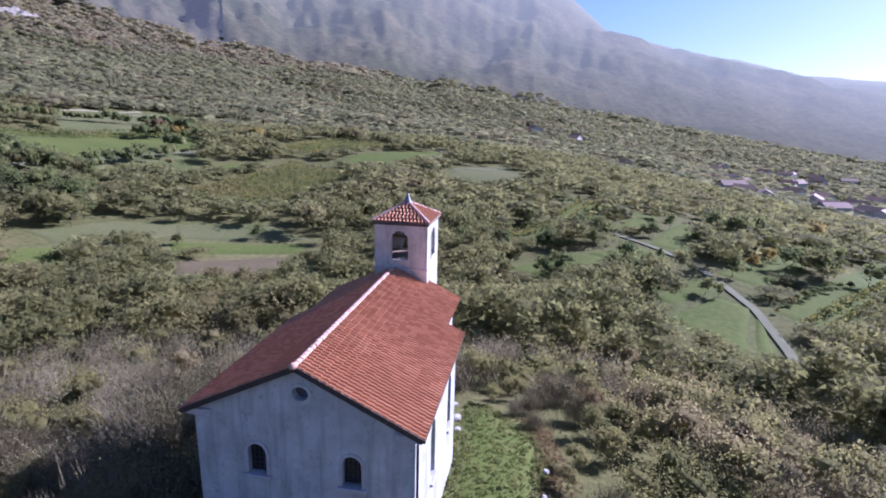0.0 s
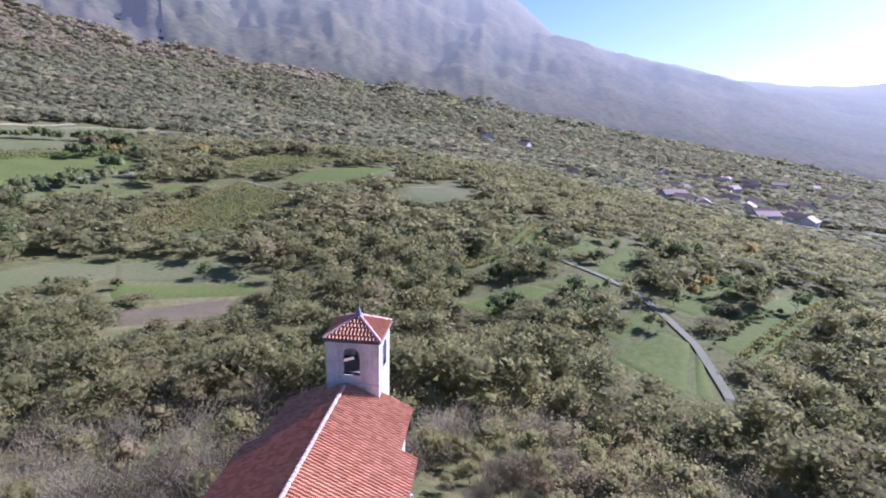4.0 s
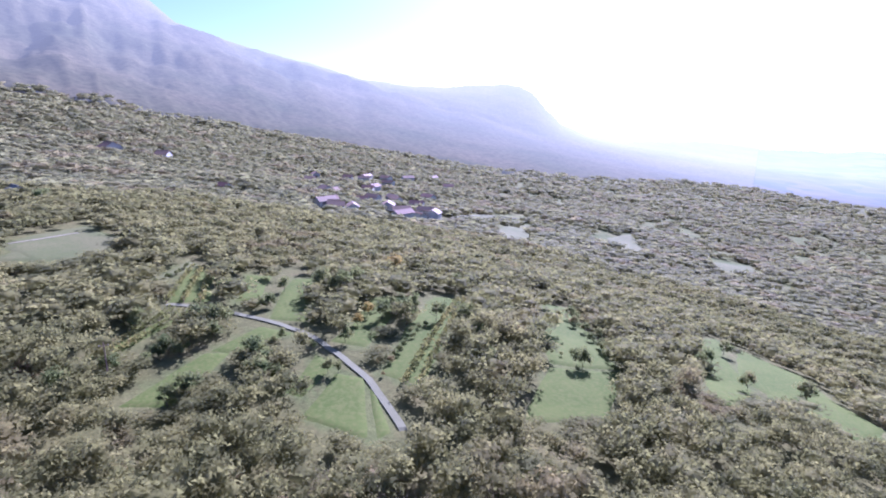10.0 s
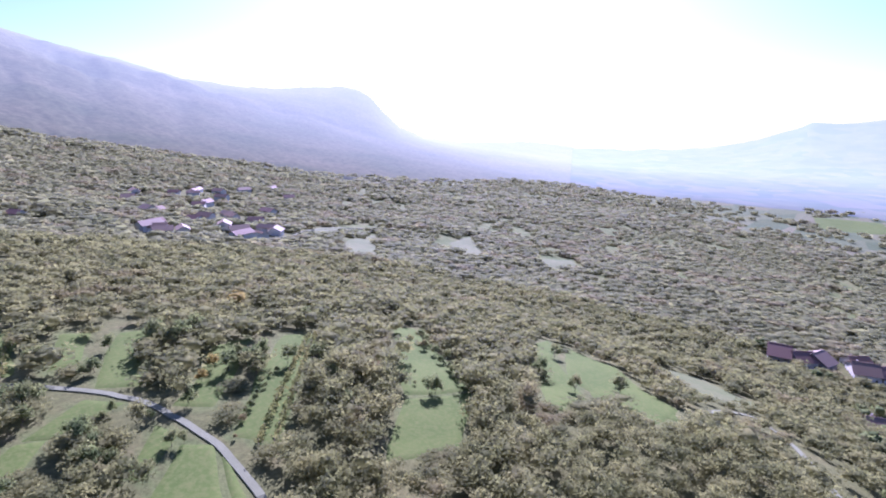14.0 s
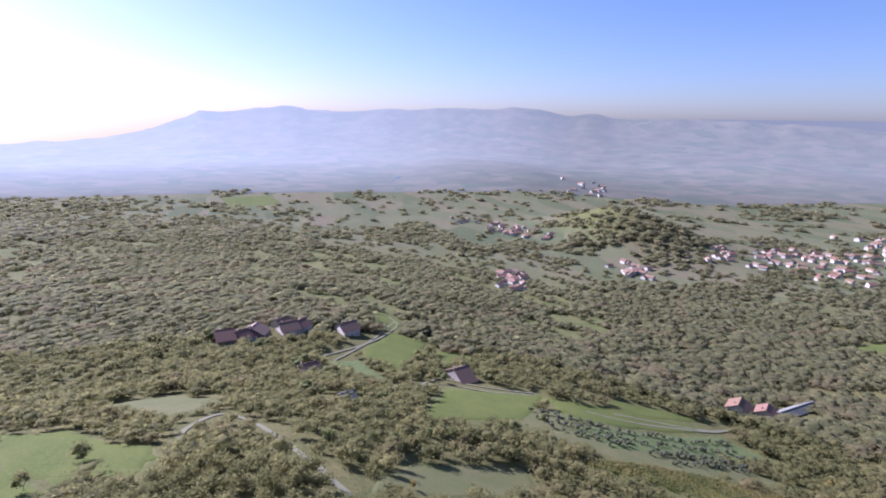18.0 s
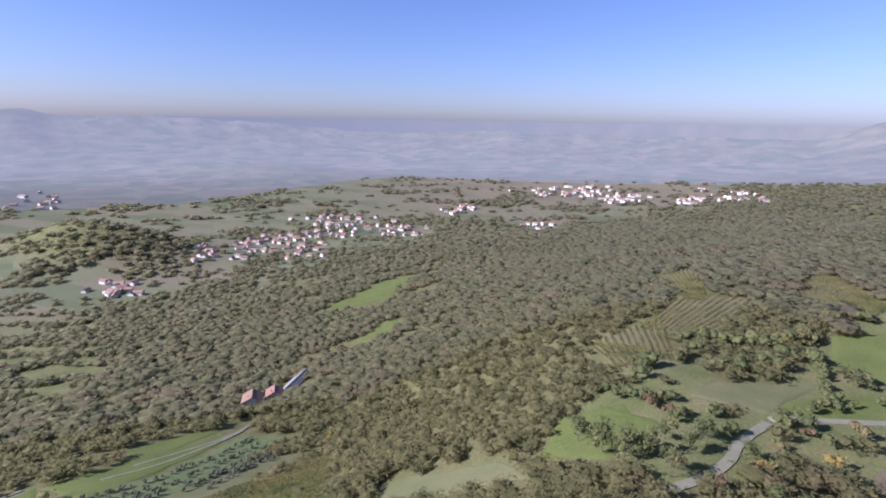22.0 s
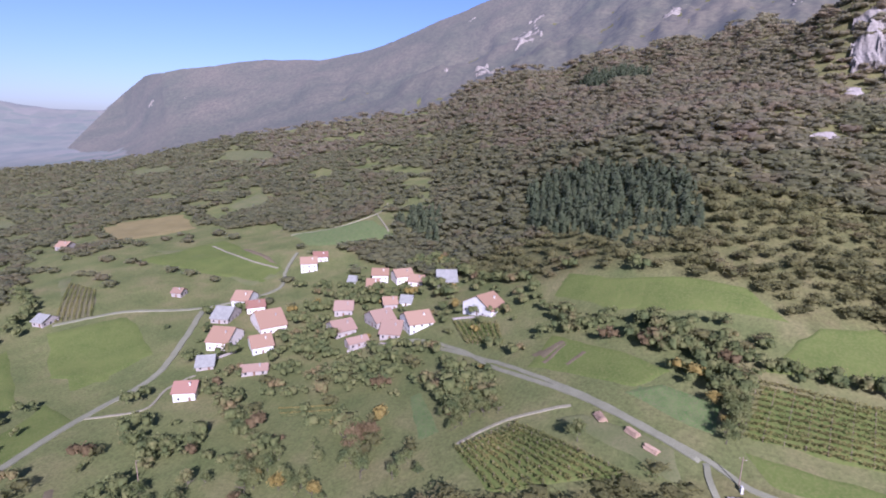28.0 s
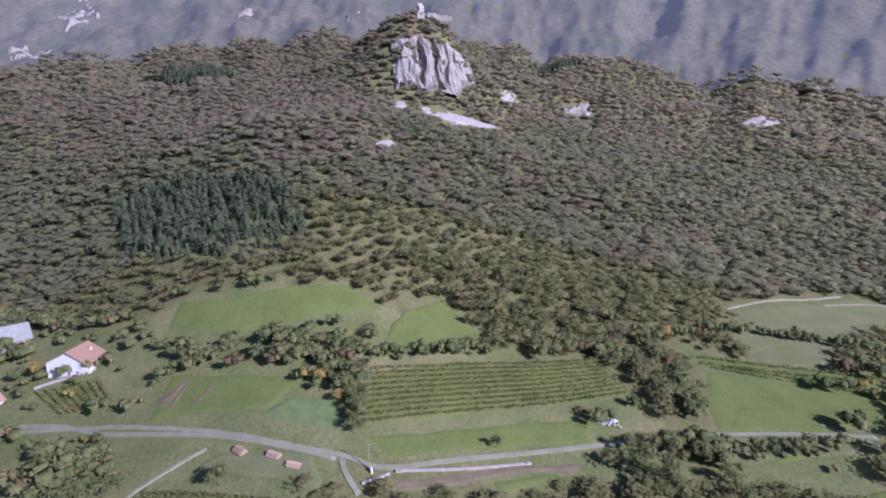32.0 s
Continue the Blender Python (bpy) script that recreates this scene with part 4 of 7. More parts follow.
lay_field("pasture", (-218.5, 209.3), (-221.3, 290.7), (-190.2, 339.6), (-197.6, 203.1))
lay_field("pasture", (-182.3, 186.8), (-205.6, 265.0), (-165.1, 216.0), (-165.9, 181.8))
lay_field("meadow", (-128.3, 145.3), (-129.6, 167.3), (-120.9, 178.1), (-122.8, 142.1))
lay_field("pasture", (-89.9, 81.9), (-86.3, 98.3), (-61.1, 108.8), (-80.5, 78.0))
lay_field("meadow", (-74.8, 62.4), (-84.7, 71.6), (-79.2, 79.1), (-69.1, 70.2))
lay_road("track", 2.4, (-218.2, 207.6), (-223.2, 236.8), (-222.6, 290.1))
lay_road("track", 2.4, (-136.7, 173.9), (-124.4, 181.8), (-114.4, 189.6))
lay_trees("orchard", 2.5, (-65.6, 90.0), (-76.0, 86.5))
lay_trees("orchard", 3, (-72.9, 85.5), (-70.0, 87.8), (-72.7, 75.4))
lay_trees("orchard", 4, (-54.6, 101.4))
lay_trees("orchard", 8, (-138.9, 144.3), (-94.0, 98.1), (-159.8, 223.0), (-151.1, 222.4))
lay_trees("orchard", 9, (-127.1, 120.6), (-100.3, 97.7), (-107.6, 96.9))
lay_trees("yellow", 4, (-84.5, 208.1))
lay_trees("yellow", 7, (-118.8, 225.0))
lay_trees("yellow", 8, (-124.6, 223.3))
lay_trees("russet", 7, (-158.2, 214.9))
lay_trees("russet", 8, (-160.9, 316.6))
lay_field("meadow", (136.9, 68.8), (176.4, 86.1), (147.2, 36.1), (127.9, 35.5))
lay_field("pasture", (207.8, 69.3), (220.3, 47.9), (200.5, 19.4), (177.6, 39.4))
lay_field("meadow", (300.2, -39.5), (350.1, -69.7), (332.4, -97.5), (260.9, -55.6))
lay_field("garden", (285.2, -19.2), (287.8, -40.4), (238.9, -51.0), (257.4, -36.0))
lay_field("meadow", (178.2, -45.5), (233.4, -73.2), (229.8, -130.1), (184.1, -97.2))
lay_field("meadow", (226.1, -126.5), (214.3, -167.5), (199.6, -224.8), (185.3, -118.9))
lay_field("pasture", (108.2, -14.8), (136.1, -32.3), (145.0, -76.7), (122.6, -71.4))
lay_field("meadow", (313.9, -92.9), (311.5, -116.1), (289.0, -115.6), (281.8, -87.2))
lay_field("meadow", (389.2, -46.6), (428.3, -80.3), (374.2, -96.7), (347.2, -69.1))
lay_field("garden", (183.4, -114.9), (196.2, -217.4), (171.1, -226.1), (158.0, -120.6))
lay_road("gravel", 3.6, (107.4, -12.7), (123.7, -6.0), (146.1, 3.2), (167.7, 14.0), (177.5, 23.7), (161.6, 31.6), (133.7, 31.0))
lay_road("gravel", 3, (410.8, -80.8), (369.4, -78.7), (324.8, -53.3), (292.9, -18.2))
lay_road("gravel", 3, (234.3, -46.6), (242.7, -75.4), (229.5, -95.7), (228.0, -125.8))
lay_road("gravel", 3.4, (205.8, -137.7), (200.2, -157.2), (199.1, -184.4), (199.9, -217.2), (209.0, -244.9))
lay_road("gravel", 3.4, (219.5, -283.0), (212.1, -301.3), (199.9, -317.0))
lay_trees("orchard", 2, (151.2, 41.6))
lay_trees("orchard", 3, (146.5, 56.0))
lay_trees("orchard", 3.5, (217.5, -140.0))
lay_trees("orchard", 4, (187.0, -105.6))
lay_trees("orchard", 5, (240.8, -181.0), (248.1, -194.3))
lay_trees("orchard", 6, (139.6, -15.9), (145.9, -23.7), (148.2, -31.4), (142.6, -9.6), (158.6, -54.1), (163.3, -64.6), (167.7, -75.6), (156.5, -45.1), (171.6, -83.4))
lay_trees("yellow", 3, (116.5, -29.3))
lay_trees("yellow", 4, (121.9, 21.3))
lay_trees("yellow", 6, (142.7, -225.8))
lay_row("olive", 2.6, 4.2, (190.3, -116.0), (182.1, -147.0))
lay_row("olive", 2.6, 4.2, (183.4, -114.9), (170.8, -135.5))
lay_row("olive", 2.6, 4.2, (171.9, -116.3), (162.2, -129.2))
lay_row("olive", 2.6, 4.2, (182.1, -147.0), (186.3, -213.1))
lay_row("olive", 2.6, 4.2, (170.9, -141.5), (178.9, -209.0))
lay_row("olive", 2.6, 4.2, (159.7, -141.5), (170.6, -210.8))
lay_row("olive", 2.6, 4.2, (152.9, -147.3), (161.9, -208.1))
lay_field("vine", (148.9, -93.6), (145.7, -129.9), (130.6, -204.0), (100.3, -162.3))
lay_field("vine", (100.3, -162.3), (93.6, -147.2), (108.2, -122.2), (125.1, -111.3))
lay_field("pasture", (216.6, -57.2), (204.9, -108.8), (182.5, -163.0), (173.1, -90.9))
lay_field("pasture", (173.1, -90.9), (181.0, -161.6), (139.2, -218.7), (143.8, -128.1))
lay_field("meadow", (237.0, -159.0), (223.6, -200.1), (210.2, -233.4), (209.3, -175.0))
lay_field("meadow", (21.3, -147.3), (16.6, -182.2), (-10.0, -179.2), (-3.4, -147.7))
lay_field("pasture", (74.9, -136.3), (72.5, -156.4), (32.8, -155.2), (16.5, -137.8))
lay_row("olive", 2.6, 4.2, (198.1, -104.9), (185.1, -134.9))
lay_row("olive", 2.6, 4.2, (187.9, -104.0), (174.1, -141.9))
lay_row("olive", 2.6, 4.2, (177.5, -105.1), (165.9, -135.1))
lay_row("olive", 2.6, 4.2, (164.5, -146.7), (155.3, -192.2))
lay_row("olive", 2.6, 4.2, (164.7, -157.4), (162.7, -196.5))
lay_road("gravel", 3, (233.7, -56.9), (252.9, -78.6), (238.4, -98.1), (230.9, -126.2))
lay_road("gravel", 3.2, (208.8, -156.1), (204.0, -182.4), (201.0, -215.6), (210.2, -253.1))
lay_trees("orchard", 4, (-83.9, -218.8), (-95.5, -226.1), (-108.5, -242.2), (-57.0, -201.1), (-129.0, -165.1), (-132.1, -111.2))
lay_trees("orchard", 5, (-68.8, -206.7), (-74.3, -215.2), (-201.5, -113.6), (-231.1, -207.7), (-199.3, -153.9), (-158.0, -147.9), (-136.9, -160.5), (-116.0, -102.0), (-112.3, -120.1))
lay_trees("orchard", 6, (-40.5, -163.1), (-85.5, -152.0), (-182.9, -137.1), (-195.8, -118.2), (-274.0, -219.2), (-260.7, -178.6), (-198.8, -179.6), (-201.9, -168.8), (-178.3, -162.4), (-155.5, -154.8), (-149.2, -164.9), (-174.9, -149.6), (-231.1, -110.0), (-109.5, -99.6))
lay_trees("orchard", 7, (-34.0, -252.1), (-25.1, -233.8), (-92.5, -148.1), (-206.6, -105.0), (-184.9, -128.5), (-241.9, -198.4), (-289.7, -200.9), (-326.3, -175.0))
lay_trees("orchard", 8, (-41.7, -233.9), (-50.4, -237.7), (-61.5, -249.2), (-71.0, -262.8), (-84.1, -286.6), (-104.7, -318.0), (-118.8, -324.6), (-131.4, -325.6), (-144.2, -326.0), (-82.1, -137.4), (-204.0, -99.8), (-279.5, -144.3), (-261.7, -121.0))
lay_trees("orchard", 9, (-29.7, -167.7), (-33.0, -155.6), (-24.4, -158.8), (-18.0, -165.4), (8.0, -159.5), (-18.8, -145.0), (-24.6, -139.7), (-85.6, -125.1))
lay_trees("orchard", 10, (-13.2, -153.9), (-6.4, -151.6), (-0.0, -152.9), (-79.5, -121.8), (-170.9, -76.2), (-185.7, -81.4), (-155.3, -69.0))
lay_trees("yellow", 5, (-68.4, -153.7), (-145.7, -111.2))
lay_trees("yellow", 6, (-63.2, -168.7))
lay_trees("yellow", 7, (-41.5, -152.1), (-151.7, -96.5))
lay_trees("yellow", 8, (-70.4, -122.9))
lay_trees("russet", 5, (-20.1, -182.2), (-100.1, -115.8))
lay_trees("russet", 6, (-12.8, -188.6))
lay_trees("russet", 7, (-173.7, -110.9))
lay_trees("russet", 8, (-29.9, -137.2), (-85.4, -139.5))
lay_trees("russet", 9, (-137.0, -98.4))
lay_field("garden", (-170.9, -96.2), (-175.0, -92.7), (-148.7, -70.2), (-141.7, -76.1))
lay_field("vine", (-43.6, -128.3), (-53.1, -152.7), (-61.2, -150.3), (-51.2, -126.0))
lay_field("soil", (-323.6, -351.4), (-321.5, -329.0), (-301.3, -285.1), (-300.3, -297.6))
lay_field("garden", (-370.2, -339.5), (-414.3, -274.8), (-375.5, -222.9), (-340.2, -287.3))
lay_field("vine", (-162.8, -326.7), (-207.1, -388.5), (-205.8, -355.0), (-179.9, -316.4))
lay_field("vine", (-97.6, -362.5), (-131.7, -451.5), (-142.5, -356.1), (-127.0, -333.7))
lay_road("track", 4, (-319.5, -378.4), (-302.4, -325.9), (-294.8, -278.4))
lay_field("pasture", (-53.4, -196.7), (-83.2, -241.9), (-39.2, -220.0), (-26.8, -201.1))
lay_field("meadow", (-127.9, -270.6), (-155.9, -318.5), (-182.8, -299.4), (-139.3, -236.3))
lay_field("meadow", (-85.4, -258.3), (-98.8, -299.7), (-136.6, -317.8), (-108.7, -250.5))
lay_field("pasture", (-1.8, -218.3), (-18.6, -230.1), (-45.6, -255.2), (-17.0, -212.2))
lay_field("meadow", (15.2, -174.6), (-0.9, -184.6), (-19.5, -177.3), (-4.0, -170.1))
lay_field("soil", (-197.0, -56.7), (-206.7, -44.1), (-203.0, -39.1), (-190.0, -48.3))
lay_field("soil", (-186.3, -39.7), (-198.2, -33.9), (-195.7, -30.7), (-183.7, -36.2))
lay_field("garden", (-171.7, -17.2), (-178.5, -4.7), (-172.6, 14.4), (-156.4, 11.2))
lay_field("soil", (-132.0, 21.3), (-136.0, 22.0), (-136.2, 80.9), (-130.9, 80.4))
lay_field("pasture", (-158.3, -35.7), (-160.6, -24.8), (-151.0, 2.0), (-135.2, 6.1))
lay_field("meadow", (-191.1, 157.9), (-149.1, 222.3), (-142.1, 213.2), (-174.5, 157.9))
lay_field("vine", (-174.1, 160.3), (-171.8, 172.3), (-144.5, 216.2), (-140.4, 210.9))
lay_field("meadow", (-140.3, 137.1), (-151.8, 154.4), (-136.8, 200.8), (-128.5, 180.4))
lay_trees("orchard", 5, (-179.3, 2.9), (-132.4, 190.1))
lay_trees("orchard", 6, (-194.4, 4.5), (-186.0, 11.2))
lay_trees("orchard", 7, (-136.2, 99.0))
lay_trees("orchard", 8, (-198.1, -8.9), (-195.5, -2.7), (-132.4, 123.8), (-128.6, 127.2))
lay_trees("orchard", 9, (-128.6, 100.1), (-123.2, 104.2))
lay_trees("russet", 6, (-192.6, 13.7), (-176.8, 15.4))


# houses of the far settlements, strewn about their centres
town_rng = random.Random(5)
TOWN_XY = []
for count, centre, side, near, far in TOWNS:
    c, s, n, f = (Vector(p) for p in (centre, side, near, far))
    for k in range(count):
        a, b = town_rng.gauss(0, 0.5), town_rng.uniform(-1, 1)
        p = c + (s - c) * a + ((f - c) * b if b > 0 else (n - c) * -b)
        if p.length < 3150:
            TOWN_XY.append((p.x, p.y))


lay_field("meadow", (-3.2, 12.5), (1.2, 14.0), (2.6, 29.0), (-3.0, 37.5))


def inside(poly, x, y):
    """Which of the places lie in a polygon of the plan."""
    res = np.zeros(len(x), bool)
    for (ax, ay), (bx, by) in zip(poly, np.roll(poly, -1, 0)):
        cross = (ay > y) != (by > y)
        with np.errstate(divide="ignore", invalid="ignore"):
            res ^= cross & (x < (bx - ax) * (y - ay) / (by - ay + 1e-12) + ax)
    return res


def line_gap(line, x, y):
    """The distance of places from a line of the plan."""
    best = np.full(len(x), 1e9)
    for (ax, ay), (bx, by) in zip(line[:-1], line[1:]):
        dx, dy = bx - ax, by - ay
        t = np.clip(((x - ax) * dx + (y - ay) * dy) / (dx * dx + dy * dy + 1e-9), 0, 1)
        best = np.minimum(best, np.hypot(x - ax - t * dx, y - ay - t * dy))
    return best


def grow(poly, by):
    c = poly.mean(0)
    d = poly - c
    return c + d * (1 + by / np.maximum(np.hypot(d[:, :1], d[:, 1:]), 1))


def clearings(x, y):
    """Small plots cut into the woods: valley side, southern pastures, slopes below the north ridge."""
    az, r = np.degrees(np.arctan2(x, y)) % 360, np.hypot(x, y)
    res = np.zeros(len(x), bool)
    for a0, a1, r0, r1, turn, long, wide, share in ((86, 126, 400, 2200, 20, 120, 44, 0.52), (197, 243, 480, 1900, 70, 80, 42, 0.30), (38, 80, 430, 1700, 35, 90, 40, 0.22), (126, 160, 380, 900, 50, 90, 34, 0.10)):
        u = x * math.cos(radians(turn)) + y * math.sin(radians(turn)) + 26 * fbm(x / 130, y / 130, 2, 91)
        v = y * math.cos(radians(turn)) - x * math.sin(radians(turn)) + 16 * fbm(x / 110, y / 110, 2, 92)
        cu, cv = np.floor(u / long), np.floor(v / wide)
        pick = np.abs(np.sin(cu * 12.9898 + cv * 78.233) * 43758.5453) % 1.0
        fu, fv = u / long - cu, v / wide - cv
        res |= (az > a0) & (az < a1) & (r > r0) & (r < r1) & (pick < share) & (fu > 0.07) & (fu < 0.93) & (fv > 0.12) & (fv < 0.88)
    return res


# ---- mesh helpers ----


def mesh_from(name, verts, faces, mat, smooth=False):
    me = bpy.data.meshes.new(name)
    verts, faces = np.asarray(verts, np.float32), np.asarray(faces, np.int32)
    n, k = faces.shape
    me.vertices.add(len(verts))
    me.vertices.foreach_set("co", verts.ravel())
    me.loops.add(n * k)
    me.loops.foreach_set("vertex_index", faces.ravel())
    me.polygons.add(n)
    me.polygons.foreach_set("loop_start", np.arange(0, n * k, k, dtype=np.int32))
    me.polygons.foreach_set("use_smooth", np.full(n, smooth))
    me.update(calc_edges=True)
    me.validate()
    for m in (mat if isinstance(mat, (list, tuple)) else (mat,)):
        me.materials.append(m)
    return me


def part(name, bm, mat, parent, label=""):
    me = bpy.data.meshes.new(name)
    bm.to_mesh(me)
    bm.free()
    me.materials.append(mat)
    ob = new(name, me)
    ob.parent = parent
    if label:
        ob["label"] = label
    return ob


def piece(name, me, parent, m=None, label=""):
    ob = new(name, me)
    ob.parent = parent
    if m is not None:
        ob.matrix_local = m
    if label:
        ob["label"] = label
    return ob


def thing(name, m, label, category, group="", kind=""):
    ob = new(name)
    ob.matrix_world = m
    return tagged(ob, label, category, group, kind)


def box(bm, x0, x1, y0, y1, z0, z1, bevel=0.0):
    vs = [bm.verts.new(p) for p in ((x0, y0, z0), (x1, y0, z0), (x1, y1, z0), (x0, y1, z0), (x0, y0, z1), (x1, y0, z1), (x1, y1, z1), (x0, y1, z1))]
    fs = [bm.faces.new([vs[i] for i in f]) for f in ((3, 2, 1, 0), (4, 5, 6, 7), (0, 1, 5, 4), (1, 2, 6, 5), (2, 3, 7, 6), (3, 0, 4, 7))]
    if bevel:
        bmesh.ops.bevel(bm, geom=list({e for f in fs for e in f.edges}), offset=bevel, segments=1, affect="EDGES")


def a_box(*dims, bevel=0.0):
    bm = bmesh.new()
    box(bm, *dims, bevel=bevel)
    return bm


def prism(outline, y0, y1):
    """A solid from an outline in x and z, from y0 to y1."""
    bm = bmesh.new()
    a = [bm.verts.new((x, y0, z)) for x, z in outline]
    b = [bm.verts.new((x, y1, z)) for x, z in outline]
    bm.faces.new(a)
    bm.faces.new(b[::-1])
    n = len(outline)
    for i in range(n):
        bm.faces.new((a[i], b[i], b[(i + 1) % n], a[(i + 1) % n]))
    bmesh.ops.recalc_face_normals(bm, faces=bm.faces)
    return bm


# ---- ground ----
NA, NR = 480, 250
ring = np.concatenate([[0.02], np.geomspace(4, 4950, NR)])
ang = np.linspace(0, 2 * np.pi, NA, endpoint=False)
gx, gy = np.outer(ring, np.sin(ang)).ravel(), np.outer(ring, np.cos(ang)).ravel()
gz = land(gx, gy)
i, j = np.meshgrid(np.arange(NR), np.arange(NA), indexing="ij")
q = np.stack([i * NA + j, i * NA + (j + 1) % NA, (i + 1) * NA + (j + 1) % NA, (i + 1) * NA + j], -1).reshape(-1, 4)[:, ::-1]
ground_me = mesh_from("ground", np.stack([gx, gy, gz], 1), q, M_GROUND, True)
use = np.zeros((len(gx), 4), np.float32)
use[:, 3] = 1
for poly in OPEN + [f[1] for f in FIELDS]:
    use[:, 0] = np.maximum(use[:, 0], inside(poly, gx, gy))
gr = np.hypot(gx, gy)
gaz = np.degrees(np.arctan2(gx, gy)) % 360
for a0, a1, r0, r1 in ((86, 126, 400, 2200), (197, 243, 480, 1900), (38, 80, 430, 1700)):
    use[(gaz > a0) & (gaz < a1) & (gr > r0) & (gr < r1), 0] = 1.0
gn = fbm(gx / 260, gy / 260, 3, 21)
valley = np.clip((-185 - gz + 12 * gn) / 22, 0, 1) * np.clip((gr - 650) / 250, 0, 1) * np.clip((-120 - gz) / 20, 0, 1)
use[:, 1] = valley
use[:, 2] = np.clip((gaz - 148) / 12, 0, 1) * np.clip((215 - gaz) / 10, 0, 1) * np.clip((gr - 1500) / 300, 0, 1)
attr = ground_me.color_attributes.new("land_use", "FLOAT_COLOR", "POINT")
attr.data.foreach_set("color", use.ravel())
tagged(new("ground", ground_me), "hillside ground of rough grass and woodland floor falling to a broad valley", "ground", kind="structure")


def drape(name, grid_x, grid_y, lift, mat, label, category, rough=0.0, ragged=False, smooth=True):
    """A sheet laid over the ground, with its edge let into the soil."""
    n, m = grid_x.shape
    z = land(grid_x.ravel(), grid_y.ravel()).reshape(n, m) + lift
    if rough:
        z = z + rough * fbm(grid_x / (1.5 + 2 * rough), grid_y / (1.5 + 2 * rough), 3, 3)
    edge = np.zeros((n, m), bool)
    edge[0], edge[-1], edge[:, 0], edge[:, -1] = True, True, True, True
    z = np.where(edge, z - lift - 0.25, z)
    if ragged:
        u, v = np.meshgrid(np.linspace(0, 1, n), np.linspace(0, 1, m), indexing="ij")
        rim = np.minimum(np.minimum(u, 1 - u), np.minimum(v, 1 - v)) * 2.2 + 0.55 * fbm(u * 5 + grid_x[0, 0], v * 5, 3, 77)
        z = np.where(rim < 0.22, z - lift - 3 * rough - 1, z)
    a, b = np.meshgrid(np.arange(n - 1), np.arange(m - 1), indexing="ij")
    f = np.stack([a * m + b, a * m + b + 1, (a + 1) * m + b + 1, (a + 1) * m + b], -1).reshape(-1, 4)
    me = mesh_from(name, np.stack([grid_x.ravel(), grid_y.ravel(), z.ravel()], 1), f, mat, smooth)
    ax, ay = grid_x[1, 0] - grid_x[0, 0], grid_y[1, 0] - grid_y[0, 0]
    bx, by = grid_x[0, 1] - grid_x[0, 0], grid_y[0, 1] - grid_y[0, 0]
    if ax * by - ay * bx < 0:
        me.flip_normals()
    return tagged(new(name, me), label, category, kind="structure")


def patch(corners, step, waver=1.5):
    """A four-cornered plot as a grid, its edges a little uneven."""
    a, b, c, d = corners
    n = int(np.clip(max(np.hypot(*(b - a)), np.hypot(*(c - d))) / step, 3, 60))
    m = int(np.clip(max(np.hypot(*(d - a)), np.hypot(*(c - b))) / step, 3, 60))
    u, v = np.meshgrid(np.linspace(0, 1, n + 1), np.linspace(0, 1, m + 1), indexing="ij")
    p = a + (b - a) * u[..., None] * (1 - v[..., None]) + (d - a) * v[..., None] * (1 - u[..., None]) + (c - a) * (u * v)[..., None]
    return p[..., 0] + waver * fbm(p[..., 0] / 13, p[..., 1] / 13, 2, 7), p[..., 1] + waver * fbm(p[..., 0] / 13, p[..., 1] / 13, 2, 8)


FIELD_LOOK = {
    "meadow": (M_MEADOW, "bright green mown meadow on the hillside", "meadow"),
    "pasture": (M_PASTURE, "dry yellowish grass terrace on the slope", "pasture"),
    "vine": (M_MEADOW, "grassy floor under the vineyard rows", "vineyard floor"),
    "terrace": (M_TERRACE, "dry earth and thin grass under the terraced vine rows", "vineyard floor"),
    "wheat": (M_WHEAT, "ochre harvested field on the slope", "field"),
    "soil": (M_SOIL, "brown ploughed strip of bare soil", "field"),
    "scree": (M_SCREE, "pale grey limestone scree on the mountain slope", "scree"),
    "rock": (M_ROCK, "pale limestone outcrop breaking through the mountain woodland", "rock outcrop"),
    "water": (M_WATER, "small pale pond shining in the valley", "pond"),
    "garden": (M_GARDEN, "vegetable plot with green and brown rows", "garden"),
}
for nr, (kind, corners) in enumerate(FIELDS):
    mat, label, cat = FIELD_LOOK["terrace" if kind == "vine" and corners[:, 1].mean() < -200 else kind]
    far = np.hypot(*corners.mean(0))
    px, py = patch(corners, max(1.5, far * (0.004 if kind in ("rock", "scree") else 0.012)), min(1.5, far * 0.008))
    if kind in ("rock", "scree"):
        drape("rock_outcrop" if kind == "rock" else "scree", px, py, far * 0.0022, mat, label, cat, far * (0.006 if kind == "rock" else 0.001), ragged=True)
    else:
        drape(kind + "_field" if kind != "meadow" else "meadow", px, py, 0.06 + far * 0.0008 + 0.012 * (nr % 5), mat, label, cat)


def smooth_line(pts, step):
    pts = np.asarray(pts, float)
    ext = np.vstack([2 * pts[0] - pts[1], pts, 2 * pts[-1] - pts[-2]])
    out = []
    for k in range(len(pts) - 1):
        n = max(2, int(np.hypot(*(pts[k + 1] - pts[k])) / step))
        t = np.linspace(0, 1, n, endpoint=False)[:, None]
        out.append(cubic(ext[k], ext[k + 1], ext[k + 2], ext[k + 3], t))
    return np.vstack(out + [pts[-1:]])


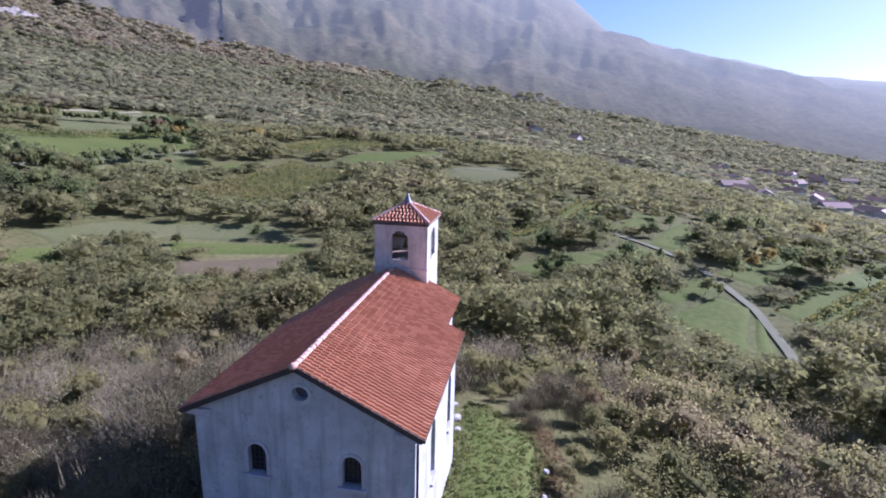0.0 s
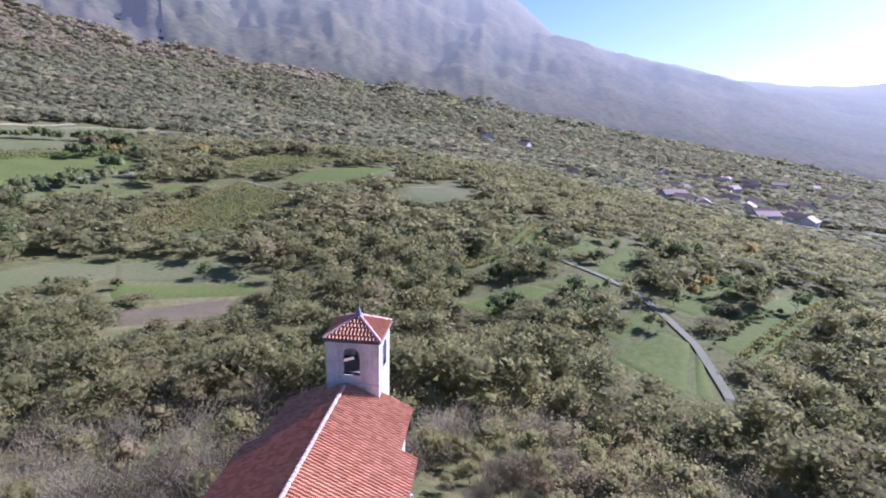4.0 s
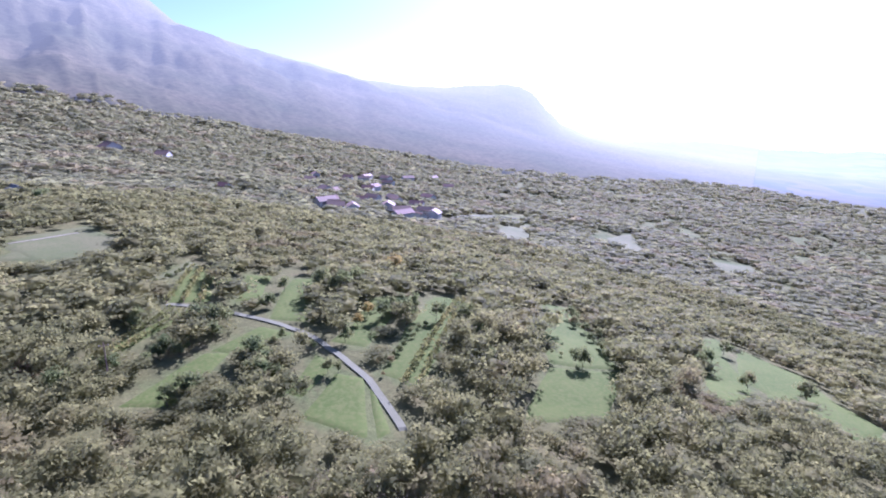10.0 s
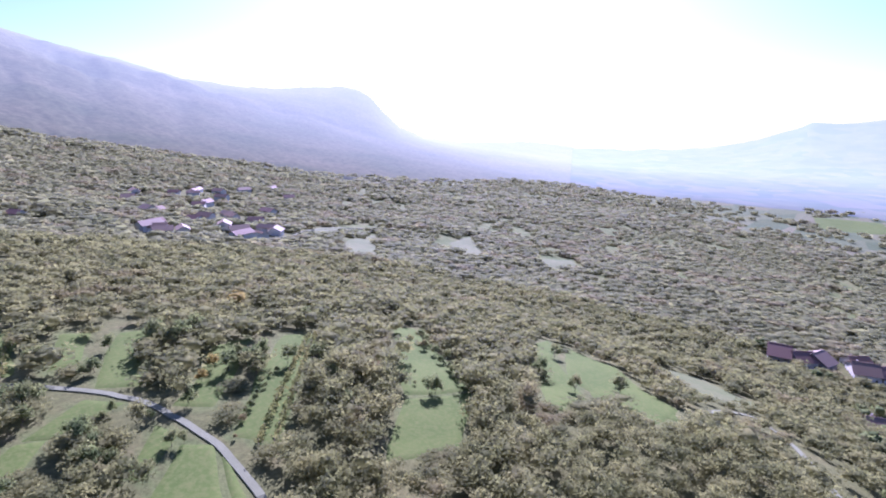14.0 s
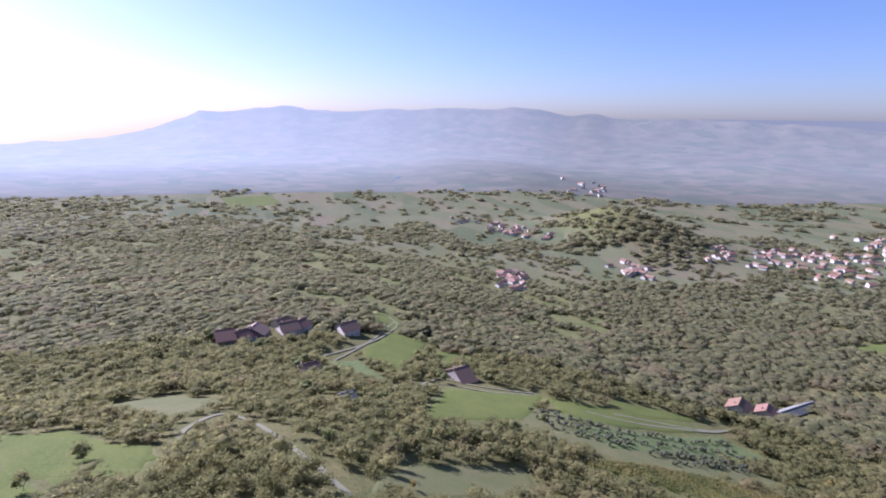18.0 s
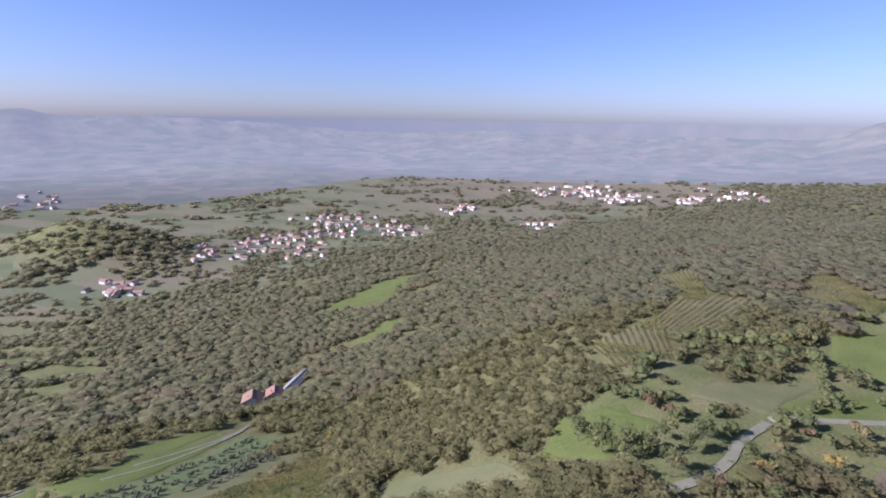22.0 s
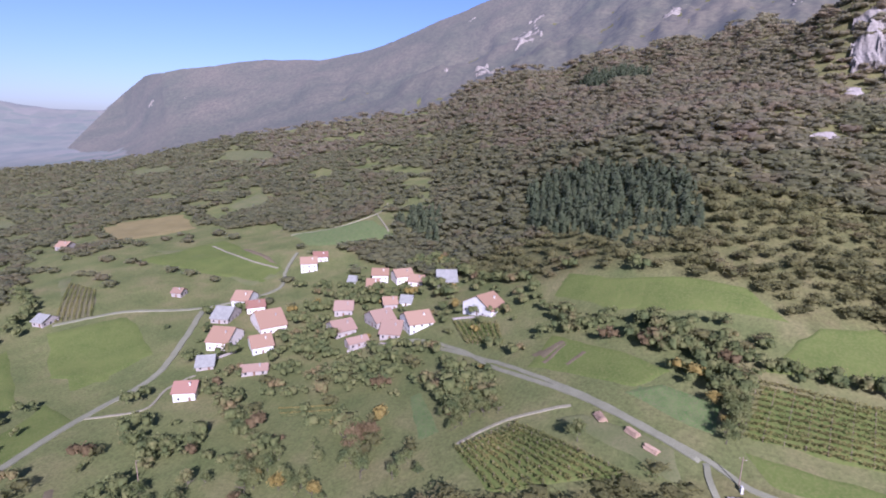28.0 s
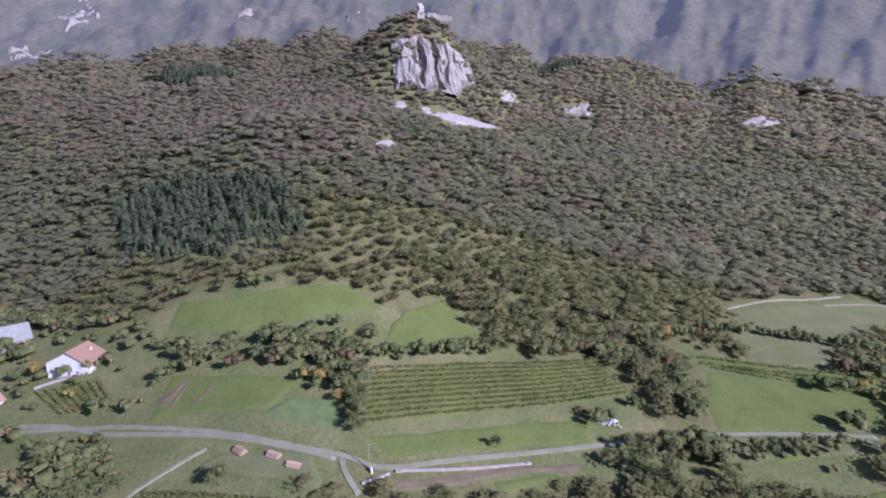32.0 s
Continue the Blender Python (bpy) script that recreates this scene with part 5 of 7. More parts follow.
for nr, (kind, width, pts) in enumerate(ROADS):
    line = smooth_line(pts, 2.5)
    d = np.gradient(line, axis=0)
    d /= np.hypot(d[:, :1], d[:, 1:]) + 1e-9
    side = np.stack([d[:, 1], -d[:, 0]], 1)
    w = np.array([-0.5, -0.48, -0.2, 0.2, 0.48, 0.5]) * width * 0.52
    wob = 0.25 * fbm(line[:, 0] / 4, line[:, 1] / 4, 2, 31)
    rx, ry = line[:, :1] + side[:, :1] * (w + wob[:, None]), line[:, 1:] + side[:, 1:] * (w + wob[:, None])
    far = np.hypot(*pts.mean(0))
    look_of = (M_GRAVEL, "pale gravel farm road winding over the hillside") if kind == "gravel" else (M_TRACK, "worn earth track with a grassy crown")
    drape("road", rx, ry, 0.14 + far * 0.0009 + 0.01 * (nr % 4), look_of[0], look_of[1], "road", smooth=False)

# the far ranges that close the view: emission paints them paler with distance
def far_range(name, az0, az1, mat, label, rise=0.0, rough=1.0, jag=5.0, lift=0.0):
    """A far range under its skyline; `rise` degrees at its first end climb from the plain to full height."""
    deg = np.arange(az0 - rise, az1 + 0.01, 0.25 if rough > 0.5 else 0.5)
    a, s = np.meshgrid(np.radians(deg), np.linspace(0, 1, 110 if rough > 0.5 else 70), indexing="ij")
    src = np.maximum(a, radians(az0))
    crest = wrap_interp(np.degrees(src), CREST_AZ, CREST_R)
    start = wrap_interp(np.degrees(src), BACK_AZ, BACK_R)
    rr = start + (crest + 60 - start) * s
    x, y = rr * np.sin(a), rr * np.cos(a)
    z = land((rr * np.sin(src)).ravel(), (rr * np.cos(src)).ravel()).reshape(x.shape) + (4 - 2 * s) * np.abs(fbm(x / 26, y / 26, 3, 71)) * rough + 1 + lift * np.clip(4 * s, 0, 1) + 25 * s ** 2 + jag * s ** 4 * fbm(np.degrees(a) / 2.6, 0 * a, 3, 72)
    if rise:
        up = np.clip((np.degrees(a) - az0 + rise) / rise, 0, 1)
        z = -260 + (z + 260) * up
        near = 0.74 + 0.26 * up
        x, y, z = x * near, y * near, z * near
    z[:, 0] -= 12
    n, m = x.shape
    p, q_ = np.meshgrid(np.arange(n - 1), np.arange(m - 1), indexing="ij")
    f = np.stack([p * m + q_, (p + 1) * m + q_, (p + 1) * m + q_ + 1, p * m + q_ + 1], -1).reshape(-1, 4)[:, ::-1]
    tagged(new(name, mesh_from(name, np.stack([x.ravel(), y.ravel(), z.ravel()], 1), f, mat, True)), label, "backdrop", kind="structure")


far_range("backdrop_valley", 62, 213.5, M_FAR_HILLS, "hills beyond the valley, glowing pale blue with painted haze", rough=0.3, jag=13.0)
far_range("backdrop_mountain", 213.5, 330, M_FAR_WEST, "brownish wooded mountain ridge in the distance with a painted haze glow", 7.0)
far_range("backdrop_ridge", 330, 422.5, M_FAR_NORTH, "mountain ridge against the light, glowing pale with painted haze", lift=7.0)

# an added glowing wall that paints haze along the horizon of the plain
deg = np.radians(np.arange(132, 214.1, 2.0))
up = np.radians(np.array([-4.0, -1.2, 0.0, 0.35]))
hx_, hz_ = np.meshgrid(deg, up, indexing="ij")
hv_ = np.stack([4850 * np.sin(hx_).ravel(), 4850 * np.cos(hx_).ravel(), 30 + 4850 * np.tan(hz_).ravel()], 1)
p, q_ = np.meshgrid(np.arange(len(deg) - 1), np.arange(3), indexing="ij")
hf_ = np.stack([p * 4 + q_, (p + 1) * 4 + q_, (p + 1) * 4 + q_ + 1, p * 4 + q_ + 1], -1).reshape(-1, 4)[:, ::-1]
tagged(new("backdrop_haze", mesh_from("backdrop_haze", hv_, hf_, M_FAR_HAZE, True)), "glowing band painting pale blue haze over the far end of the plain", "backdrop", kind="structure")

# ---- foliage ----


def leaf_cloud(rng, blobs, count, size, squash=0.8, upright=0.0):
    """Leaf clumps as small pointed tufts over the surfaces of several blobs; returns verts and faces."""
    blobs = np.asarray(blobs, float)
    pick = rng.choice(len(blobs), count, p=blobs[:, 3] ** 2 / (blobs[:, 3] ** 2).sum())
    d = rng.normal(size=(count, 3))
    d[:, 2] = d[:, 2] * 0.9 + 0.25
    d /= np.linalg.norm(d, axis=1, keepdims=True)
    r = blobs[pick, 3:4] * rng.uniform(0.6, 1.14, (count, 1))
    c = blobs[pick, :3] + d * r * np.array([1, 1, squash])
    nrm = d * 0.7 + rng.normal(scale=0.8, size=(count, 3))
    nrm /= np.linalg.norm(nrm, axis=1, keepdims=True)
    t = np.cross(nrm, rng.normal(size=(count, 3)) * (1 - upright) + np.array([0, 0, upright * 1.6]))
    t /= np.linalg.norm(t, axis=1, keepdims=True)
    b = np.cross(nrm, t)
    s = (size * rng.uniform(0.6, 1.35, (count, 1)))
    k = rng.uniform(0.6, 1.0, (count, 1))
    b = np.where(b[:, 2:] < 0, -b, b) if upright else b
    wide, tall = 1 - 0.45 * upright, 1 + 0.9 * upright
    v = np.stack([c - t * s * wide, c + t * s * 1.1 * wide - b * s * 0.3, c + b * s * k * 1.3 * tall + nrm * s * 0.2], 1).reshape(-1, 3)
    return v, np.arange(count * 3).reshape(-1, 3)


def tris(quads):
    quads = np.asarray(quads)
    return np.vstack([quads[:, :3], quads[:, [0, 2, 3]]])


def crown_blobs(rng, height, width, n):
    """Lobes of a crown, none of them round the trunk alone."""
    out = []
    for k in range(n):
        a, rr = rng.uniform(0, 2 * np.pi), width * 0.5 * rng.uniform(0.1, 0.72)
        z = height * rng.uniform(0.42, 0.86) - rr * 0.25
        out.append((rr * math.cos(a), rr * math.sin(a), z, width * rng.uniform(0.17, 0.3)))
    out.append((0, 0, height * 0.74, width * 0.27))
    return out


def lobe(rng, c, r, squash=0.8):
    """An uneven lump of foliage: a faceted, dented ball that gives the crown its body."""
    g = np.array([(i, j, k) for i in (-1, 0, 1) for j in (-1, 0, 1) for k in (-1, 0, 1) if (i, j, k) != (0, 0, 0)], float)
    idx = {tuple(p): n for n, p in enumerate(g)}
    faces = []
    for ax in range(3):
        for sgn in (-1, 1):
            for a in (-1, 0):
                for b in (-1, 0):
                    q4 = []
                    for da, db in ((0, 0), (1, 0), (1, 1), (0, 1)):
                        p = [0, 0, 0]
                        p[ax], p[(ax + 1) % 3], p[(ax + 2) % 3] = sgn, a + da, b + db
                        q4.append(idx[tuple(map(float, p))])
                    faces.append(q4 if sgn > 0 else q4[::-1])
    d = g / np.linalg.norm(g, axis=1, keepdims=True)
    return np.array(c) + d * r * rng.uniform(0.5, 1.12, (26, 1)) * np.array([1, 1, squash]), tris(faces)


def crown(rng, height, width, lobes, leaves, size, body=0.58, upright=0.6):
    """A crown of dented lumps with leaf clumps standing out all round."""
    blobs = crown_blobs(rng, height, width, lobes)
    vs, fs, base = [], [], 0
    for b in blobs:
        v, q4 = lobe(rng, b[:3], b[3] * body)
        vs.append(v)
        fs.append(q4 + base)
        base += len(v)
    v, q4 = leaf_cloud(rng, blobs, leaves, size, upright=upright)
    return np.vstack(vs + [v]), np.vstack(fs + [q4 + base])


def conifer(rng, height, width, count, size):
    z = height * (1 - np.sqrt(rng.uniform(0.02, 1, count)))
    z = np.maximum(z, height * 0.08)
    rr = width * 0.5 * (1 - z / height) * rng.uniform(0.6, 1.1, count)
    a = rng.uniform(0, 2 * np.pi, count)
    c = np.stack([rr * np.cos(a), rr * np.sin(a), z], 1)
    out = np.stack([np.cos(a), np.sin(a), np.full(count, 0.5)], 1)
    t = np.stack([-np.sin(a), np.cos(a), rng.normal(0, 0.25, count)], 1)
    d = np.stack([np.cos(a), np.sin(a), np.full(count, -0.5)], 1)
    s = size * rng.uniform(0.7, 1.3, (count, 1))
    v = np.stack([c - t * s * 0.6, c + d * s * 0.9, c + t * s * 0.6 - d * s * 0.5 + out * 0.05], 1).reshape(-1, 3)
    return v, np.arange(count * 3).reshape(-1, 3)


def twig_cloud(rng, height, width, stems):
    """A bare thicket: many thin three-sided rods fanning upwards."""
    vs, fs = [], []
    for k in range(stems):
        a = rng.uniform(0, 2 * np.pi)
        base = np.array([rng.normal(0, width * 0.16), rng.normal(0, width * 0.16), height * rng.uniform(0.0, 0.45)])
        tip = base + np.array([math.cos(a) * width * rng.uniform(0.05, 0.4), math.sin(a) * width * rng.uniform(0.05, 0.4), height * rng.uniform(0.35, 0.6)])
        r = 0.0052 * rng.uniform(0.6, 1.5)
        o = len(vs)
        ring0 = [base + r * np.array([math.cos(q), math.sin(q), 0]) for q in (0, 2.1, 4.2)]
        vs += ring0 + [tip]
        fs += [(o, o + 1, o + 3), (o + 1, o + 2, o + 3), (o + 2, o, o + 3)]
    return np.array(vs), np.array(fs)


def trunk_mesh(rng, height, radius, limbs):
    """A tapered, slightly crooked trunk that forks into limbs."""
    bm = bmesh.new()

    def limb(p, d, length, r, segs):
        prev = None
        for k in range(segs + 1):
            f = k / segs
            rad = r * (1 - 0.75 * f)
            u = d.orthogonal().normalized()
            w = d.cross(u)
            ringv = [bm.verts.new(p + (u * math.cos(q) + w * math.sin(q)) * rad) for q in (0, 1.257, 2.513, 3.77, 5.027)]
            if prev:
                for a in range(5):
                    bm.faces.new((prev[a], prev[(a + 1) % 5], ringv[(a + 1) % 5], ringv[a]))
            prev = ringv
            p = p + d * (length / segs)
            d = (d + Vector(rng.normal(0, 0.13, 3))).normalized()
        return p, d
    limb(Vector((0, 0, -0.4)), Vector((0, 0, 1)), height * 0.62, radius, 4)
    for k in range(limbs):
        a = rng.uniform(0, 6.28)
        limb(Vector((0, 0, height * rng.uniform(0.18, 0.45))), Vector((math.cos(a), math.sin(a), rng.uniform(0.6, 1.3))).normalized(), height * rng.uniform(0.3, 0.45), radius * 0.5, 3)
    me = bpy.data.meshes.new("trunk")
    bm.to_mesh(me)
    bm.free()
    me.materials.append(M_BARK)
    return me


def scatter(name, kits, xs, ys, heights, rng, mat, label, category="woodland", sink=0.3, spread=None, deep=False):
    """Many plants as one object: each place takes one of the kits, turned and scaled."""
    if not len(xs):
        return None
    zs = land(xs, ys) - sink * (heights if deep else 1.0)
    pick = rng.integers(0, len(kits), len(xs))
    turn, wide = rng.uniform(0, 2 * np.pi, len(xs)), rng.uniform(0.85, 1.2, len(xs))
    vs, fs, base = [], [], 0
    for k, (kv, kf) in enumerate(kits):
        sel = np.where(pick == k)[0]
        if not len(sel):
            continue
        c, s = np.cos(turn[sel])[:, None], np.sin(turn[sel])[:, None]
        h = heights[sel][:, None]
        w = (heights if spread is None else spread)[sel][:, None] * wide[sel][:, None]
        v = np.stack([(kv[:, 0] * c - kv[:, 1] * s) * w + xs[sel][:, None], (kv[:, 0] * s + kv[:, 1] * c) * w + ys[sel][:, None], kv[:, 2] * h + zs[sel][:, None]], -1)
        f = kf[None] + (np.arange(len(sel)) * len(kv))[:, None, None] + base
        vs.append(v.reshape(-1, 3))
        fs.append(f.reshape(-1, kf.shape[1]))
        base += len(sel) * len(kv)
    return tagged(new(name, mesh_from(name, np.vstack(vs), np.vstack(fs), mat, True)), label, category, kind="stuff")


rng = np.random.default_rng(11)


def kits_of(n, leaves, size, lobes, width=0.85):
    """Crowns for a plant one metre high."""
    return [crown(rng, 1.0, width * rng.uniform(0.85, 1.2), lobes, leaves, size) for _ in range(n)]


KIT_NEAR = kits_of(8, 360, 0.041, 2, 1.0)
KIT_NEAR = [(v * np.array([1.4, 1.4, 1.0]), q4) for v, q4 in KIT_NEAR]


def small_lobe(rng, c, r):
    g = np.array([(i, j, k) for i in (-1, 1) for j in (-1, 1) for k in (-1, 1)], float) / 1.5
    return np.array(c) + g * r * rng.uniform(0.6, 1.25, (8, 3)), tris([(0, 1, 3, 2), (4, 6, 7, 5), (0, 4, 5, 1), (2, 3, 7, 6), (0, 2, 6, 4), (1, 5, 7, 3)])


def far_crown(rng, lobes, leaves, size, width, core=0.85):
    blobs = [(rng.normal(0, width * 0.16), rng.normal(0, width * 0.16), rng.uniform(0.56, 0.7), rng.uniform(0.27, 0.38)) for _ in range(lobes)]
    vs, fs, base = [], [], 0
    for b in blobs:
        v, q4 = small_lobe(rng, b[:3], b[3] * core)
        vs.append(v)
        fs.append(q4 + base)
        base += 8
    v, q4 = leaf_cloud(rng, blobs, leaves, size)
    return np.vstack(vs + [v]), np.vstack(fs + [q4 + base])


KIT_MID = [far_crown(rng, 2, 100, 0.066, 1.0, 0.6) for _ in range(12)]
KIT_MID = [(v * np.array([1.78, 1.78, 1.0]), q4) for v, q4 in KIT_MID]
KIT_TREE = [far_crown(rng, 4, 120, 0.06, 1.3, 0.7) for _ in range(10)]
KIT_FAR = [far_crown(rng, 1, 21, 0.125, 1.0, 0.85) for _ in range(16)]
KIT_FAR = [(v * np.array([2.0, 2.0, 1.0]), q4) for v, q4 in KIT_FAR]
KIT_VFAR = [far_crown(rng, 1, 16, 0.145, 1.0, 0.85) for _ in range(12)]
KIT_VFAR = [(v * np.array([2.3, 2.3, 1.0]), q4) for v, q4 in KIT_VFAR]
KIT_WISP = [leaf_cloud(rng, crown_blobs(rng, 1.0, 1.0, 5), 110, 0.034) for _ in range(5)]
KIT_PINE = [conifer(rng, 1.0, 0.42, 110, 0.12) for _ in range(5)]

# candidate places: cells that widen with distance
CHAPEL = np.array([(-13.6, 13.5), (2.5, 13.5), (2.6, 30), (-1.5, 36.5), (-13.6, 36.5)])
GRASS_APRON = np.array([(-3.6, 14), (0.6, 15), (2.2, 22), (2.6, 28), (1.0, 33), (-2.0, 36), (-3.4, 37)])


def ring_places(r0, r1, spacing):
    """Jittered places between two radii; spacing as a share of the radius."""
    xs, ys = [], []
    r = r0
    while r < r1:
        s = max(spacing(r), 0.5)
        n = max(3, int(2 * np.pi * r / s))
        a = (np.arange(n) + rng.uniform(-0.42, 0.42, n)) * 2 * np.pi / n + rng.uniform(0, 6)
        rr = r + rng.uniform(-0.45, 0.45, n) * s
        xs.append(rr * np.sin(a))
        ys.append(rr * np.cos(a))
        r += s * 0.92
    return np.concatenate(xs), np.concatenate(ys)


HOUSE_XY = np.array([h[:2] for h in HOUSES])


def cover(x, y):
    """1 in woodland, less in the open, 0 on plots, roads and yards."""
    w = np.ones(len(x))
    az = np.degrees(np.arctan2(x, y)) % 360
    r = np.hypot(x, y)
    for poly in OPEN:
        w[inside(poly, x, y)] = 0.03
    z = land(x, y)
    n = fbm(x / 150, y / 150, 3, 44)
    val = np.clip((-190 - z + 10 * n) / 18, 0, 1) * np.clip((r - 650) / 250, 0, 1)
    hedge = np.abs(fbm(x / 170 + 9, y / 95, 2, 47)) < 0.05
    w = np.minimum(w, 1 - val * np.where((n > 0.28) | hedge, 0.2, 0.99))
    w[clearings(x, y)] = 0.04
    for kind, c in FIELDS:
        w[inside(grow(c, 1.0 + 0.004 * np.hypot(*c.mean(0))), x, y)] = 0
    for kind, width, pts in ROADS:
        w[line_gap(pts, x, y) < width * 0.5 + 2.8 + 0.003 * np.hypot(*pts.mean(0))] = 0
    far_off = r > 300
    for hx, hy in TOWN_XY:
        w[far_off & (np.abs(x - hx) < 16) & (np.abs(y - hy) < 16)] *= 0.12
    for hx, hy in HOUSE_XY:
        w[np.hypot(x - hx, y - hy) < 13] = 0
    w[inside(CHAPEL, x, y) | inside(GRASS_APRON, x, y)] = 0
    return w


def grown(x, y):
    return rng.uniform(0, 1, len(x)) < cover(x, y)


def in_pines(x, y):
    res = np.zeros(len(x), bool)
    for p in PINES:
        res |= inside(p, x, y)
    return res


def mantle(x, y, h):
    """Scrub and young trees where the woods thin out before a plot: the height allowed there."""
    r = np.hypot(x, y)
    out = h.copy()
    for gap in (4, 9, 14, 20, 27):
        k = 1 + gap / r
        hit = np.zeros(len(x), bool)
        for kind, c in FIELDS:
            if kind not in ("rock", "scree") and np.hypot(*c.mean(0)) < 300:
                hit |= inside(c, x * k, y * k)
        out = np.where(hit, np.minimum(out, 1.3 + 0.2 * gap + 0.6 * np.sin(x * 0.9 + y * 0.7)), out)
    return out


# woodland beyond the chapel's own thicket
wx, wy = ring_places(62, 330, lambda r: 4.8 + r * 0.0072)
ok = grown(wx, wy)
wx, wy = wx[ok], wy[ok]
pine = in_pines(wx, wy)
hm = rng.uniform(5.4, 8.2, len(wx)) * (1 + 0.25 * fbm(wx / 40, wy / 40, 2, 50))
broad = hm * 0.85
hm = mantle(wx, wy, hm)
close = ~pine & (np.hypot(wx, wy) < 125)
scatter("mixed_woodland", KIT_NEAR, wx[close], wy[close], hm[close], rng, M_FOREST, "dense mixed deciduous woodland round the chapel hill", spread=broad[close])
away = ~pine & ~close
scatter("mixed_woodland", KIT_MID, wx[away], wy[away], hm[away], rng, M_FOREST, "dense mixed deciduous woodland turning olive and brown on the hillside", sink=0.16, deep=True, spread=broad[away])
if pine.any():
    scatter("pine_plantation", KIT_PINE, wx[pine], wy[pine], hm[pine] * 1.5, rng, M_PINE, "dark green pine trees on the lower mountain slope", "pine wood")
fx, fy = ring_places(330, 1000, lambda r: 5.7 + (r - 330) * 0.0085)
ok = grown(fx, fy)
fx, fy = fx[ok], fy[ok]
pine = in_pines(fx, fy)
hf = (rng.uniform(6.2, 8.2, len(fx)) + np.hypot(fx, fy) * 0.0025) * (1 + 0.2 * fbm(fx / 55, fy / 55, 3, 52))
faz = np.degrees(np.arctan2(fx, fy)) % 360
up = (faz > 232) & (faz < 345) & (land(fx, fy) + 30 * fbm(fx / 90, fy / 90, 2, 53) > 60)
scatter("hillside_woodland", KIT_FAR, fx[~pine & ~up], fy[~pine & ~up], hf[~pine & ~up], rng, M_SLOPE, "dense olive-green autumn woodland covering the slopes", sink=0.36, deep=True)
scatter("mountain_woodland", KIT_FAR, fx[~pine & up], fy[~pine & up], hf[~pine & up], rng, M_MOUNTAIN, "brownish autumn woodland on the mountain's flank", sink=0.36, deep=True)
scatter("pine_plantation", KIT_PINE, fx[pine], fy[pine], hf[pine] * 1.5, rng, M_PINE, "dark green pine plantation on the mountain slope", "pine wood")
vx, vy = ring_places(1000, 3900, lambda r: r * 0.0128)
vaz = np.degrees(np.arctan2(vx, vy)) % 360
ok = grown(vx, vy) & (np.hypot(vx, vy) < wrap_interp(vaz, BACK_AZ, BACK_R) + 60)
vx, vy = vx[ok], vy[ok]
hv = (rng.uniform(7.5, 10, len(vx)) + np.hypot(vx, vy) * 0.003) * (1 + 0.3 * fbm(vx / 90, vy / 90, 3, 54))
vaz = np.degrees(np.arctan2(vx, vy)) % 360
up = (vaz > 225) & (vaz < 345)
scatter("distant_woodland", KIT_VFAR, vx[~up], vy[~up], hv[~up], rng, M_SLOPE, "distant olive-green woodland on the hills and in the valley", sink=0.40, deep=True)
scatter("mountain_woodland", KIT_VFAR, vx[up], vy[up], hv[up], rng, M_MOUNTAIN, "brownish autumn woodland high on the mountain", sink=0.40, deep=True)


# ---- vineyards: rows of vines on wires, with stakes ----
def vine_rows(corners, gap):
    a, b, c, d = corners
    if np.hypot(*(b - a)) + np.hypot(*(c - d)) < np.hypot(*(d - a)) + np.hypot(*(c - b)):
        a, b, c, d = b, c, d, a
    wide = (np.hypot(*(d - a)) + np.hypot(*(c - b))) / 2
    n = max(2, int(wide / gap))
    px, py, sx, sy = [], [], [], []
    for k in range(n):
        s = (k + 0.5) / n
        p, q_ = a + (d - a) * s, b + (c - b) * s
        length = np.hypot(*(q_ - p))
        t = np.arange(0.5, length, 0.9 * max(1, gap / 2.6)) / length
        t = t[rng.uniform(0, 1, len(t)) > 0.07]
        px.append(p[0] + (q_[0] - p[0]) * t)
        py.append(p[1] + (q_[1] - p[1]) * t)
        t = np.arange(0, length, 5.0) / length
        sx.append(p[0] + (q_[0] - p[0]) * t)
        sy.append(p[1] + (q_[1] - p[1]) * t)
    return [np.concatenate(v) for v in (px, py, sx, sy)]


KIT_VINE = [leaf_cloud(rng, [(0, 0, 0.62, 0.34), (0.2, 0.1, 0.5, 0.3), (-0.2, 0, 0.72, 0.28)], 16, 0.17) for _ in range(6)]
_st = np.array([(x, y, z) for z in (0, 1.25) for x, y in ((-0.03, -0.03), (0.03, -0.03), (0.03, 0.03), (-0.03, 0.03))], float)
KIT_STAKE = [(_st, np.array([(0, 1, 5, 4), (1, 2, 6, 5), (2, 3, 7, 6), (3, 0, 4, 7), (4, 5, 6, 7)]))]
for kind, corners in FIELDS:
    if kind != "vine":
        continue
    far = np.hypot(*corners.mean(0))
    px, py, sx, sy = vine_rows(corners, 2.6 if far < 240 else 3.4)
    scatter("vine_rows", KIT_VINE, px, py, rng.uniform(1.5, 2.1, len(px)), rng, M_VINE, "trellised vine rows with yellowing green leaves", "vineyard", sink=0.0)
    if far < 240:
        scatter("vineyard_stakes", KIT_STAKE, sx, sy, np.full(len(sx), 1.55), rng, M_WOOD, "grey timber stakes along the vine rows", "vineyard stakes", sink=0.1)


# ---- single trees and shrubs ----
def crown_mesh(v, f, mat):
    return mesh_from("crown", v, f, mat, True)


